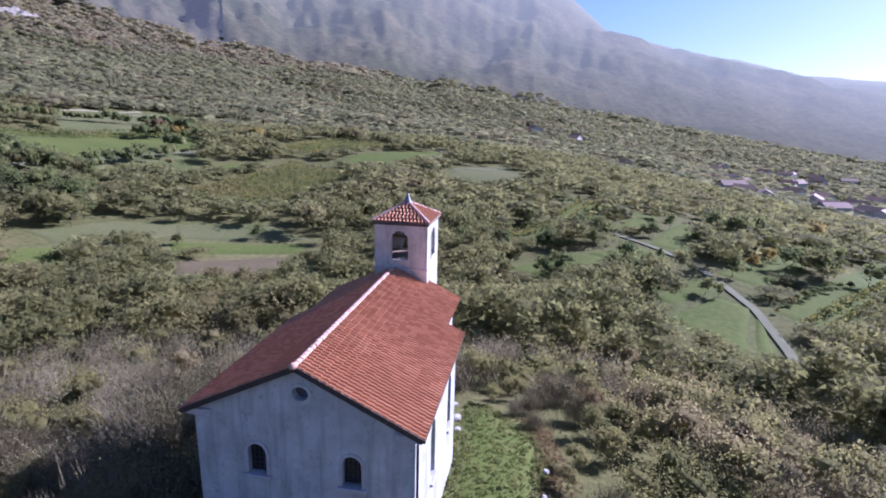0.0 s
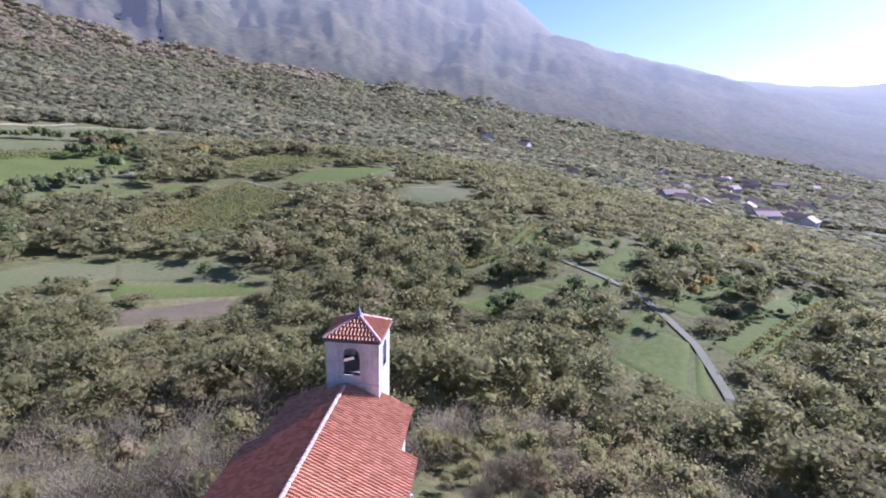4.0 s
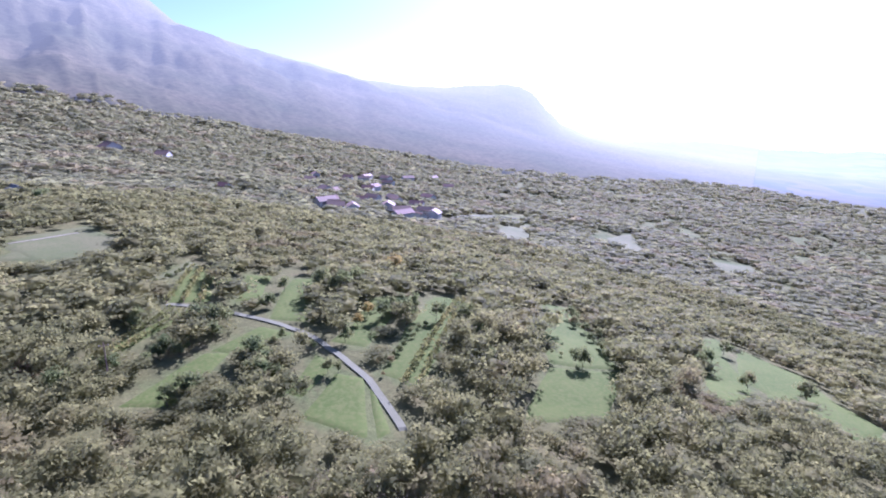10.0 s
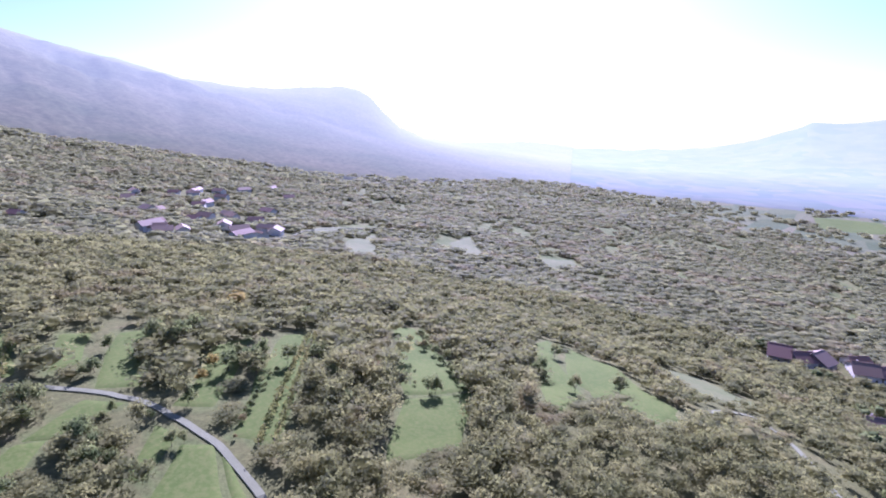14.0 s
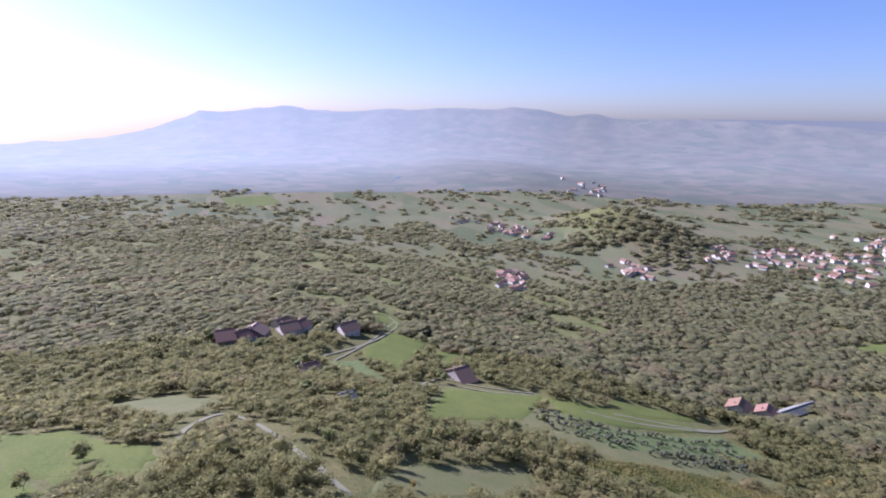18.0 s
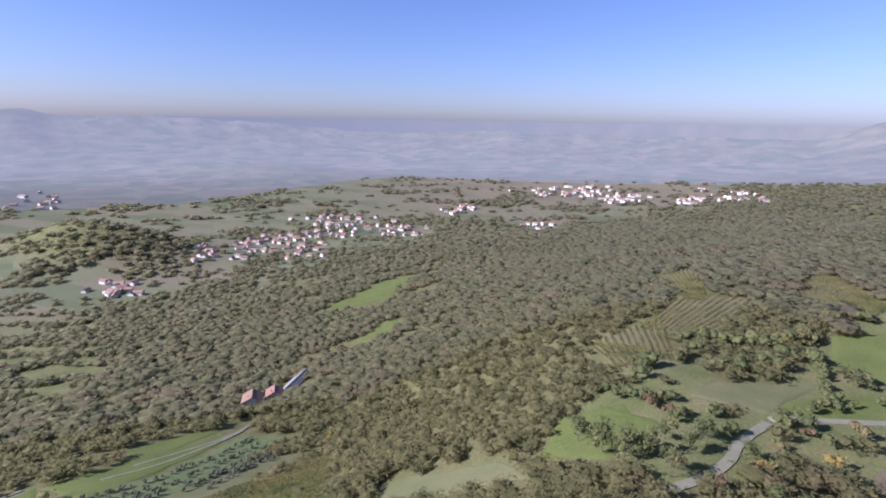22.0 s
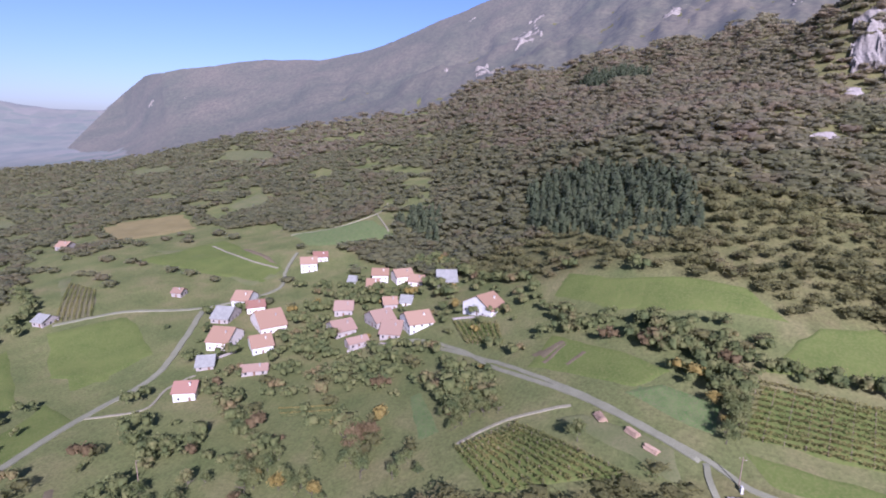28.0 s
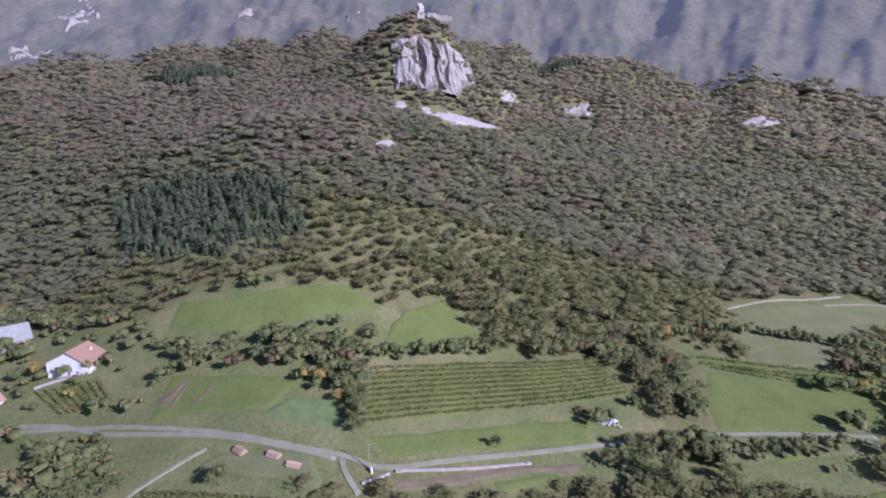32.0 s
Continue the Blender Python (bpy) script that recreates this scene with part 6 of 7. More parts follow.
TRUNKS = [trunk_mesh(rng, 1.0, 0.035, 4) for _ in range(4)]
TREE_MATS = {"olive": M_OLIVE, "orchard": M_ORCHARD, "yellow": M_YELLOW, "russet": M_RED}
CROWNS = {k: [crown_mesh(*crown(rng, 1.0, 0.85 * rng.uniform(0.85, 1.2), 6, 520, 0.036), m) for _ in range(5 if k == "orchard" else 2)] for k, m in TREE_MATS.items()}
TREE_WORDS = {"olive": "small grey-green olive tree in an orchard row", "orchard": "leafy olive-green deciduous tree standing in the grass", "yellow": "small tree with bright yellow autumn leaves", "russet": "small tree with russet-brown autumn leaves"}
plant_rng = random.Random(8)


def plant(kind, x, y, h):
    z = float(land(x, y)[0])
    t = thing("tree", pose(x, y, z, 0, 0, plant_rng.uniform(0, 360)) @ Matrix.Diagonal((h * plant_rng.uniform(0.85, 1.2), h * plant_rng.uniform(0.85, 1.2), h, 1)), TREE_WORDS[kind], "tree", "scattered trees")
    piece("trunk", plant_rng.choice(TRUNKS), t)
    piece("crown", plant_rng.choice(CROWNS[kind]), t)


spots = [(kind, x, y, height * plant_rng.uniform(0.85, 1.15)) for kind, x, y, height in TREES]
for kind, height, spacing, line in ROWS:
    for p in smooth_line(line, spacing):
        if np.hypot(*(HOUSE_XY - p).T).min() < 6:
            continue
        kk = kind if kind != "orchard" or plant_rng.random() > 0.03 else plant_rng.choice(("yellow", "russet"))
        spots.append((kk, p[0] + plant_rng.gauss(0, 0.9), p[1] + plant_rng.gauss(0, 0.9), height * plant_rng.uniform(0.7, 1.2)))
ox, oy = ring_places(66, 330, lambda r: 11.5)
keep = np.zeros(len(ox), bool)
for poly in OPEN:
    keep |= inside(poly, ox, oy)
keep &= (cover(ox, oy) > 0) & (rng.uniform(0, 1, len(ox)) < 0.6)
for x, y in zip(ox[keep], oy[keep]):
    spots.append(("orchard" if plant_rng.random() > 0.05 else plant_rng.choice(("yellow", "russet")), x, y, plant_rng.uniform(3.0, 8.5)))
for hx, hy in HOUSE_XY:
    if math.hypot(hx, hy) < 330:
        for k in range(3):
            a, d = plant_rng.uniform(0, 6.28), plant_rng.uniform(10, 22)
            x, y = hx + d * math.cos(a), hy + d * math.sin(a)
            if np.hypot(*(HOUSE_XY - (x, y)).T).min() > 8.5 and min(line_gap(p, np.array([x]), np.array([y]))[0] - w * 0.5 for _, w, p in ROADS) > 1.8:
                spots.append(("orchard" if plant_rng.random() > 0.1 else "yellow", x, y, plant_rng.uniform(4, 9)))
sxy = np.array([s[1:3] for s in spots])
free = np.ones(len(spots), bool)
for _, width, line in ROADS:
    free &= line_gap(line, sxy[:, 0], sxy[:, 1]) > width * 0.26 + 2.0
spots = [s for s, ok in zip(spots, free) if ok]
spots.sort(key=lambda s: math.hypot(s[1], s[2]))
for s in spots[:295]:
    plant(*s)
for kind, mat in TREE_MATS.items():
    rest = np.array([s[1:] for s in spots[295:] if s[0] == kind])
    if len(rest):
        scatter("scattered_trees", KIT_TREE, rest[:, 0], rest[:, 1], rest[:, 2], rng, mat, TREE_WORDS[kind].replace("tree", "trees", 1), "trees")

# the thicket round the chapel hill
SHRUBS = {
    "green": ([crown_mesh(*crown(rng, 1.0, 1.15 * rng.uniform(0.85, 1.2), 7, 1300, 0.022), M_SHRUB) for _ in range(6)], "dense green and olive deciduous shrub of the hilltop thicket"),
    "russet": ([crown_mesh(*crown(rng, 1.0, 0.95, 6, 1000, 0.023), M_RED) for _ in range(2)], "shrub with dark red autumn leaves"),
}
BARE = [mesh_from("twig_spray", *twig_cloud(rng, 1.0, 1.25, 420), M_TWIG) for _ in range(5)]
SPARSE = [mesh_from("foliage", *leaf_cloud(rng, crown_blobs(rng, 1.0, 1.1, 6), 620, 0.019, upright=0.7), M_DRY, True) for _ in range(4)]
KIT_SHRUB = [crown(rng, 1.0, 1.2, 3, 340, 0.034) for _ in range(6)]
KIT_BARE = [twig_cloud(rng, 1.0, 1.3, 100) for _ in range(5)]
sx, sy = ring_places(2.5, 66, lambda r: 2.7 + 0.012 * r)
keep = (cover(sx, sy) > 0.5) & (np.hypot(sx, sy) > 2)
sx, sy = sx[keep], sy[keep]
saz = np.degrees(np.arctan2(sx, sy))
bare = rng.uniform(0, 1, len(sx)) < np.where((saz > -130) & (saz < -8), 0.8, 0.36)
sh = rng.uniform(2.6, 5.2, len(sx))
apron_gap = line_gap(np.vstack([GRASS_APRON, GRASS_APRON[:1]]), sx, sy)
sh = np.where((apron_gap < 8) & (sx > -3), np.minimum(sh, 1.3 + 0.3 * apron_gap), sh)
single = (np.abs(saz + 8) < 62) & (np.hypot(sx, sy) < 46)
single &= np.cumsum(single) <= 295
for x, y, h, b in zip(sx[single], sy[single], sh[single], bare[single]):
    m = pose(x, y, float(land(x, y)[0]), 0, 0, plant_rng.uniform(0, 360)) @ Matrix.Diagonal((h * plant_rng.uniform(0.9, 1.25), h * plant_rng.uniform(0.9, 1.25), h, 1))
    if b:
        t = thing("shrub", m, "half-bare brown shrub with thin twigs on the hilltop", "shrub", "thicket round the chapel")
        piece("twig_spray", plant_rng.choice(BARE), t)
        piece("foliage", plant_rng.choice(SPARSE), t)
    else:
        k = "russet" if plant_rng.random() < 0.05 else "green"
        t = thing("shrub", m, SHRUBS[k][1], "shrub", "thicket round the chapel")
        piece("trunk", plant_rng.choice(TRUNKS), t)
        piece("crown", plant_rng.choice(SHRUBS[k][0]), t)
for sel, kits, mat, words in ((~single & ~bare, KIT_SHRUB, M_SHRUB, "dense olive-green shrubs of the hill's thicket"), (~single & bare, KIT_BARE, M_TWIG, "bare brown twigs of shrubs in the hill's thicket"), (~single & bare, KIT_WISP, M_DRY, "sparse withered leaves among the bare shrubs of the thicket")):
    scatter("thicket", kits, sx[sel], sy[sel], sh[sel], rng, mat, words, "thicket")

# grass tufts on the apron beside the chapel
gx_, gy_ = rng.uniform(-3.6, 2.8, 2600), rng.uniform(12.5, 37.5, 2600)
on = inside(GRASS_APRON, gx_, gy_)
KIT_TUFT = [leaf_cloud(rng, [(0, 0, 0.4, 0.5)], 12, 0.3, 1.0) for _ in range(5)]
scatter("grass_tufts", KIT_TUFT, gx_[on], gy_[on], rng.uniform(0.12, 0.3, on.sum()), rng, M_GRASS, "rough tufts of grass beside the chapel wall", "grass", sink=0.02)

# ---- houses ----


def gable_roof(w, d, rise, over, thick):
    """A pitched roof shell with its ridge along y."""
    a, z0 = w / 2 + over, -over * rise / (w / 2)
    return prism([(-a, z0), (0, rise), (a, z0), (a, z0 + thick), (0, rise + thick), (-a, z0 + thick)], -d / 2 - over, d / 2 + over)


def opening(parent, name, m, w, h, pane_mat, frame_mat):
    """A window or door set in a wall that faces local -y: frame, pane, sill."""
    win = part(name, a_box(-w / 2 - 0.07, w / 2 + 0.07, -0.035, 0.03, -0.07, h + 0.07), frame_mat, parent)
    win.matrix_local = m
    part("pane", a_box(-w / 2, w / 2, -0.06, -0.037, 0, h), pane_mat, win)
    return win


def house(x, y, w, d, h, turn, roof, wall, detailed=True, label=""):
    """A gabled house: walls with gables, tiled roof, chimney, windows and doors on all sides."""
    z = float(np.min(land([x - w / 3, x + w / 3, x, x], [y, y, y - d / 3, y + d / 3]))) - 0.3
    words = {"orange": "orange-tiled", "red": "red-tiled", "brown": "weathered brown-tiled", "grey": "grey sheet-roofed"}[roof]
    kind = "barn" if wall == "stone" else "house"
    top = thing(kind, pose(x, y, z, 0, 0, turn), label or f"{words} {'two-storey ' if h > 5.4 else ''}{kind} with {wall} walls on the hillside", kind, "houses of the village")
    rise = w * 0.27
    part("wall", prism([(-w / 2, -1.5), (w / 2, -1.5), (w / 2, h), (0, h + rise), (-w / 2, h)], -d / 2, d / 2), WALLS[wall], top)
    rf = part("roof", gable_roof(w, d, rise, 0.7, 0.16), ROOFS[roof], top)
    rf.location = (0, 0, h + 0.02)
    if not detailed:
        return top
    part("ridge_cap", a_box(-0.16, 0.16, -d / 2 - 0.5, d / 2 + 0.5, h + rise + 0.1, h + rise + 0.3, bevel=0.05), ROOFS[roof], rf).location = (0, 0, -h - 0.02)
    if roof != "grey":
        ch = part("chimney", a_box(-0.35, 0.35, -0.3, 0.3, 0, 1.5, bevel=0.03), WALLS["white" if wall == "white" else "stone"], top)
        ch.location = (w * 0.2, d * 0.22, h + rise * 0.55)
        part("chimney_cap", a_box(-0.45, 0.45, -0.4, 0.4, 1.5, 1.62), WALLS["stone"], ch)
    storeys = max(1, int(h / 2.6))
    casing = WALLS["white"] if wall != "stone" else M_WOOD
    for s in range(storeys):
        zz = 1.0 + s * 2.7
        if zz + 1.2 > h:
            break
        for sx, sy, wid, ang in ((0, -d / 2, w, 0), (0, d / 2, w, 180), (w / 2, 0, d, 90), (-w / 2, 0, d, 270)):
            n = max(1, int(wid / 3.4))
            for k in range(n):
                off = (k + 0.5) / n * wid - wid / 2
                m = pose(sx, sy, zz, 0, 0, ang) @ pose(off, 0, 0)
                if s == 0 and k == n // 2 and ang in (0, 90):
                    opening(top, "door", pose(sx, sy, 0.15, 0, 0, ang) @ pose(off, 0, 0), 1.0, 2.1, M_SHUTTER, casing)
                else:
                    opening(top, "window", m, 0.9, 1.2, M_GLASS, casing)
    return top


for hx, hy, w, d, *rest in HOUSES:
    away = math.hypot(hx, hy)
    house(hx * (1 + 4 / away), hy * (1 + 4 / away), w * 1.28, d * 1.28, rest[0] * 0.84, *rest[1:])

# far settlements in the valley, each house a thing of its own
TOWN_XY.sort(key=lambda p: math.hypot(*p))
far_parts = {"wall": ([], []), "roof": ([], [])}


def add_solid(kind, bm, m):
    """A solid joined to the far town's walls or roofs."""
    vs, fs = far_parts[kind]
    bmesh.ops.triangulate(bm, faces=bm.faces)
    bm.verts.index_update()
    fs.extend([len(vs) + v.index for v in f.verts] for f in bm.faces)
    vs.extend((m @ v.co)[:] for v in bm.verts)
    bm.free()


for nr, (tx, ty) in enumerate(TOWN_XY):
    far_scale = max(1.0, min(1.5, math.hypot(tx, ty) / 1200))
    w, d = town_rng.uniform(7, 10) * far_scale, town_rng.uniform(9, 15) * far_scale
    h, turn = town_rng.uniform(3.6, 6) * far_scale, town_rng.uniform(0, 180)
    if nr < 235:
        house(tx, ty, w, d, h, turn, town_rng.choice(("orange", "orange", "red", "brown")), town_rng.choice(("white", "white", "cream")), False, "small tiled house of a distant valley settlement")
    else:
        m = pose(tx, ty, float(land(tx, ty)[0]), 0, 0, turn)
        add_solid("wall", prism([(-w / 2, -1.5), (w / 2, -1.5), (w / 2, h), (0, h + w * 0.27), (-w / 2, h)], -d / 2, d / 2), m)
        add_solid("roof", gable_roof(w, d, w * 0.27, 0.7, 0.2), m @ pose(0, 0, h + 0.02))
for kind, mat, words in (("wall", WALLS["white"], "white walls of houses at the far end of the plain"), ("roof", ROOFS["orange"], "tiled roofs of houses at the far end of the plain")):
    tagged(new("far_town_" + kind + "s", mesh_from("far_town", *far_parts[kind], mat)), words, "far town", kind="stuff")

# ---- chapel: placed by its front gable, axis along local y ----
chapel = thing("chapel", pose(-8.2, 16.55, -29.3, 0, 0, -1.7), "small white plastered chapel with terracotta tiled roof and bell tower", "chapel")
HW, EAVE, RIDGE, NAVE, CHOIR = 4.72, 9.0, 11.45, 10.1, 14.6


def arch(w, h, n=8):
    """The outline of a round-headed opening, foot at 0."""
    r = w / 2
    return [(-r, 0), (r, 0)] + [(r * math.cos(a), h - r + r * math.sin(a)) for a in np.linspace(0, math.pi, n)]


def wall_with_holes(outline, holes, depth):
    """A wall in the x-z plane, cut through by openings, from y 0 to depth."""
    bm = bmesh.new()
    edges = []
    for loop in [outline] + holes:
        vs = [bm.verts.new((x, 0, z)) for x, z in loop]
        edges += [bm.edges.new((vs[k], vs[(k + 1) % len(vs)])) for k in range(len(vs))]
    bmesh.ops.triangle_fill(bm, edges=edges, use_beauty=True)
    ext = bmesh.ops.extrude_face_region(bm, geom=bm.faces[:])
    bmesh.ops.translate(bm, vec=(0, depth, 0), verts=[v for v in ext["geom"] if isinstance(v, bmesh.types.BMVert)])
    bmesh.ops.recalc_face_normals(bm, faces=bm.faces)
    return bm


def shifted(loop, dx, dz):
    return [(x + dx, z + dz) for x, z in loop]


pitch = (RIDGE - EAVE) / 5.1
gable_z = RIDGE - 0.18
front_holes = [shifted(arch(0.82, 1.42), dx, 6.15) for dx in (-2.0, 2.13)] + [[(0.05 + 0.34 * math.cos(a), 10.1 + 0.3 * math.sin(a)) for a in np.linspace(0, 2 * math.pi, 16, endpoint=False)]]
front = part("wall", wall_with_holes([(-HW, -1), (HW, -1), (HW, gable_z - HW * pitch), (0, gable_z), (-HW, gable_z - HW * pitch)], front_holes, 0.55), M_PLASTER, chapel, "stained white gable wall with two arched windows and an oculus")
side_top = gable_z - HW * pitch
side_r = part("wall", wall_with_holes([(0.0, -1.5), (NAVE - 0.6, -1.5), (NAVE - 0.6, side_top), (0.0, side_top)], [shifted(arch(1.0, 3.0), 3.2, 4.3), shifted(arch(1.0, 3.0), 7.6, 4.3)], 0.5), M_PLASTER, chapel, "sunlit white plaster wall with tall arched windows")
side_r.matrix_local = pose(HW, 0.55, 0, 0, 0, 90)
side_l = part("wall", wall_with_holes([(0.0, -1.5), (NAVE - 0.6, -1.5), (NAVE - 0.6, side_top), (0.0, side_top)], [shifted(arch(1.0, 3.0), 5.0, 4.3)], 0.5), M_PLASTER, chapel)
side_l.matrix_local = pose(-HW + 0.5, 0.55, 0, 0, 0, 90)
back = part("wall", wall_with_holes([(-HW + 0.5, -1.5), (HW - 0.5, -1.5), (HW - 0.5, side_top + 0.2), (0, gable_z), (-HW + 0.5, side_top + 0.2)], [], 0.5), M_PLASTER, chapel)
back.location = (0, NAVE - 0.45, 0)
CW = 3.75
part("choir_wall", prism([(-CW, -1.5), (CW, -1.5), (CW, gable_z - CW * pitch - 0.05), (0, gable_z - 0.05), (-CW, gable_z - CW * pitch - 0.05)], NAVE + 0.06, CHOIR), M_PLASTER, chapel)

for dx, dz, w, h, sill in ((-2.0, 6.15, 0.82, 1.42, True), (2.13, 6.15, 0.82, 1.42, True)):
    win = part("window", prism(shifted(arch(w - 0.01, h - 0.01), 0, 0), 0.26, 0.3), M_GLASS, chapel, "arched window with a dark iron grille")
    win.location = (dx, 0, dz)
    rim_out, rim_in = arch(w + 0.3, h + 0.15), arch(w + 0.002, h)
    bm = wall_with_holes(rim_out, [shifted(rim_in, 0, 0.001)], 0.05)
    part("surround", bm, M_STONE, win).location = (0, -0.045, 0)
    part("sill", a_box(-w / 2 - 0.2, w / 2 + 0.2, -0.16, 0.2, -0.17, -0.004, bevel=0.02), M_STONE, win)
    for k in range(3):
        part("grille_bar", a_box(-0.012, 0.012, 0.16, 0.18, 0.0, h - 0.12), M_DARKMETAL, win).location = ((k - 1) * 0.2, 0, 0)
    for k in range(5):
        part("grille_bar", a_box(-w / 2, w / 2, 0.185, 0.2, -0.012, 0.012), M_DARKMETAL, win).location = (0, 0, 0.2 + k * 0.22)
# a dark disc closes the oculus; its colour stands in for the unlit inside
ocu = part("oculus", prism([(0.05 + 0.34 * math.cos(a), 10.1 + 0.3 * math.sin(a)) for a in np.linspace(0, 2 * math.pi, 16, endpoint=False)], 0.3, 0.34), M_INSIDE, chapel, "dark disc closing the small round opening under the gable")
ring_o = [(0.05 + 0.5 * math.cos(a), 10.1 + 0.45 * math.sin(a)) for a in np.linspace(0, 2 * math.pi, 20, endpoint=False)]
ring_i = [(0.05 + 0.345 * math.cos(a), 10.1 + 0.305 * math.sin(a)) for a in np.linspace(0, 2 * math.pi, 20, endpoint=False)]
part("surround", wall_with_holes(ring_o, [ring_i], 0.06), M_PLASTER, ocu).location = (0, -0.055, 0)
for wy in (3.75, 8.15):
    win = part("window", prism(arch(0.99, 2.99), 0.2, 0.24), M_GLASS, chapel, "tall arched side window")
    win.matrix_local = pose(HW, wy, 4.3, 0, 0, 90)
    part("sill", a_box(-0.6, 0.6, -0.14, 0.2, -0.16, -0.004, bevel=0.02), M_STONE, win)
win = part("window", prism(arch(0.99, 2.99), 0.2, 0.24), M_GLASS, chapel)
win.matrix_local = pose(-HW, 5.55, 4.3, 0, 0, 270)
for sx in (-1, 1):
    corbel = part("eaves_corbel", a_box(-0.55, 0.55, -0.12, 0.2, -0.16, 0.16, bevel=0.03), M_STONE, chapel)
    corbel.location = (sx * (HW - 0.25), 0, side_top - 0.25)
pipe = bmesh.new()
bmesh.ops.create_cone(pipe, cap_ends=True, segments=10, radius1=0.055, radius2=0.055, depth=8.6, matrix=Matrix.Translation((0, 0, 4.3)))
part("downpipe", pipe, M_DARKMETAL, chapel, "dark metal downpipe").location = (HW + 0.09, 0.12, 0)


def roof_slab(half, y0, y1, z_ridge, over):
    a = half
    z = z_ridge - a * pitch
    return prism([(-a, z), (0, z_ridge), (a, z), (a, z + 0.09), (0, z_ridge + 0.09), (-a, z + 0.09)], y0, y1)


part("roof_deck", roof_slab(5.0, -0.32, NAVE + 0.15, RIDGE - 0.17, 0), M_WOOD, chapel)
part("roof_deck", roof_slab(4.05, NAVE + 0.16, CHOIR + 0.3, RIDGE - 0.2, 0), M_WOOD, chapel)
slope = math.atan(pitch)
for sx in (-1, 1):
    verge = part("verge_board", a_box(0, 5.15 / math.cos(slope), -0.03, 0.03, -0.2, 0.02), M_DARKMETAL, chapel, "dark verge flashing")
    verge.matrix_local = pose(0, -0.36, RIDGE - 0.02, 0, 0, 0 if sx > 0 else 180) @ pose(0, 0, 0, 0, math.degrees(slope), 0)
    gut = bmesh.new()
    bmesh.ops.create_cone(gut, cap_ends=True, segments=10, radius1=0.075, radius2=0.075, depth=NAVE + 0.5, matrix=pose(0, 0, 0, 90, 0, 0))
    part("gutter", gut, M_DARKMETAL, chapel, "dark metal gutter").location = (sx * 5.13, NAVE / 2 - 0.1, RIDGE - 5.1 * pitch - 0.12)


def pan_tile(wide, long):
    """One barrel tile with its trough, shallow S in section."""
    bm = bmesh.new()
    prof = [(-0.5, 0.0), (-0.38, 0.052), (-0.2, 0.088), (0.0, 0.052), (0.12, 0.010), (0.35, 0.0), (0.5, 0.014)]
    rows = []
    for v, lift in ((0.0, 0.03), (1.0, 0.0)):
        rows.append([bm.verts.new((x * wide, -v * long * 1.08 + (0 if v else 0), z + (0.05 if v else 0.0))) for x, z in prof])
    for k in range(len(prof) - 1):
        bm.faces.new((rows[0][k], rows[1][k], rows[1][k + 1], rows[0][k + 1]))
    lip = [bm.verts.new((x * wide, -long * 1.08, z + 0.004)) for x, z in prof]
    for k in range(len(prof) - 1):
        bm.faces.new((rows[1][k], lip[k], lip[k + 1], rows[1][k + 1]))
    bmesh.ops.recalc_face_normals(bm, faces=bm.faces)
    for f in bm.faces:
        if f.normal.z < -0.2:
            f.normal_flip()
    me = bpy.data.meshes.new("roof_tile")
    bm.to_mesh(me)
    bm.free()
    me.materials.append(M_TILE)
    return me


TW, TL = 0.235, 0.345
TILE = pan_tile(TW, TL)
tv = np.array([v.co[:] for v in TILE.vertices])
tf = np.array([list(p.vertices) for p in TILE.polygons])
tile_rng = random.Random(3)


def lay_tiles(y0, y1, half, z_ridge, side, near_limit):
    """Courses of tiles on one slope; those of the nearest stretch are parts, the rest one joined part."""
    cols, rows = int((y1 - y0) / TW), int(half / math.cos(slope) / TL) + 1
    tl = half / math.cos(slope) / rows
    vs, fs, near = [], [], 0
    for rrow in range(rows):
        for ccol in range(cols):
            along = y0 + (ccol + 0.5) * (y1 - y0) / cols
            down = (rrow) * tl + 0.02
            m = pose(0, along, z_ridge, 0, 0, 90 if side > 0 else 270) @ pose(0, 0, 0, math.degrees(slope), 0, 0) @ pose(tile_rng.gauss(0, 0.004), -down, 0.0 + tile_rng.uniform(0, 0.008), 0, 0, tile_rng.gauss(0, 0.5))
            if near < near_limit and ccol < 14:
                piece("roof_tile", TILE, chapel, m)
                near += 1
            else:
                r = np.array(m)[:3]
                fs.append(tf + len(vs) * len(tv))
                vs.append(tv @ r[:, :3].T + r[:, 3])
    me = mesh_from("roof_tiles", np.vstack(vs), np.vstack(fs), M_TILE)
    ob = piece("roof_tiles", me, chapel)
    ob["kind"] = "stuff"
    ob["label"] = "terracotta barrel tiles in straight courses"


lay_tiles(-0.38, NAVE + 0.2, 5.12, RIDGE - 0.06, 1, 220)
lay_tiles(-0.38, NAVE + 0.2, 5.12, RIDGE - 0.06, -1, 70)
lay_tiles(NAVE + 0.2, CHOIR + 0.35, 4.15, RIDGE - 0.09, 1, 0)
lay_tiles(NAVE + 0.2, CHOIR + 0.35, 4.15, RIDGE - 0.09, -1, 0)


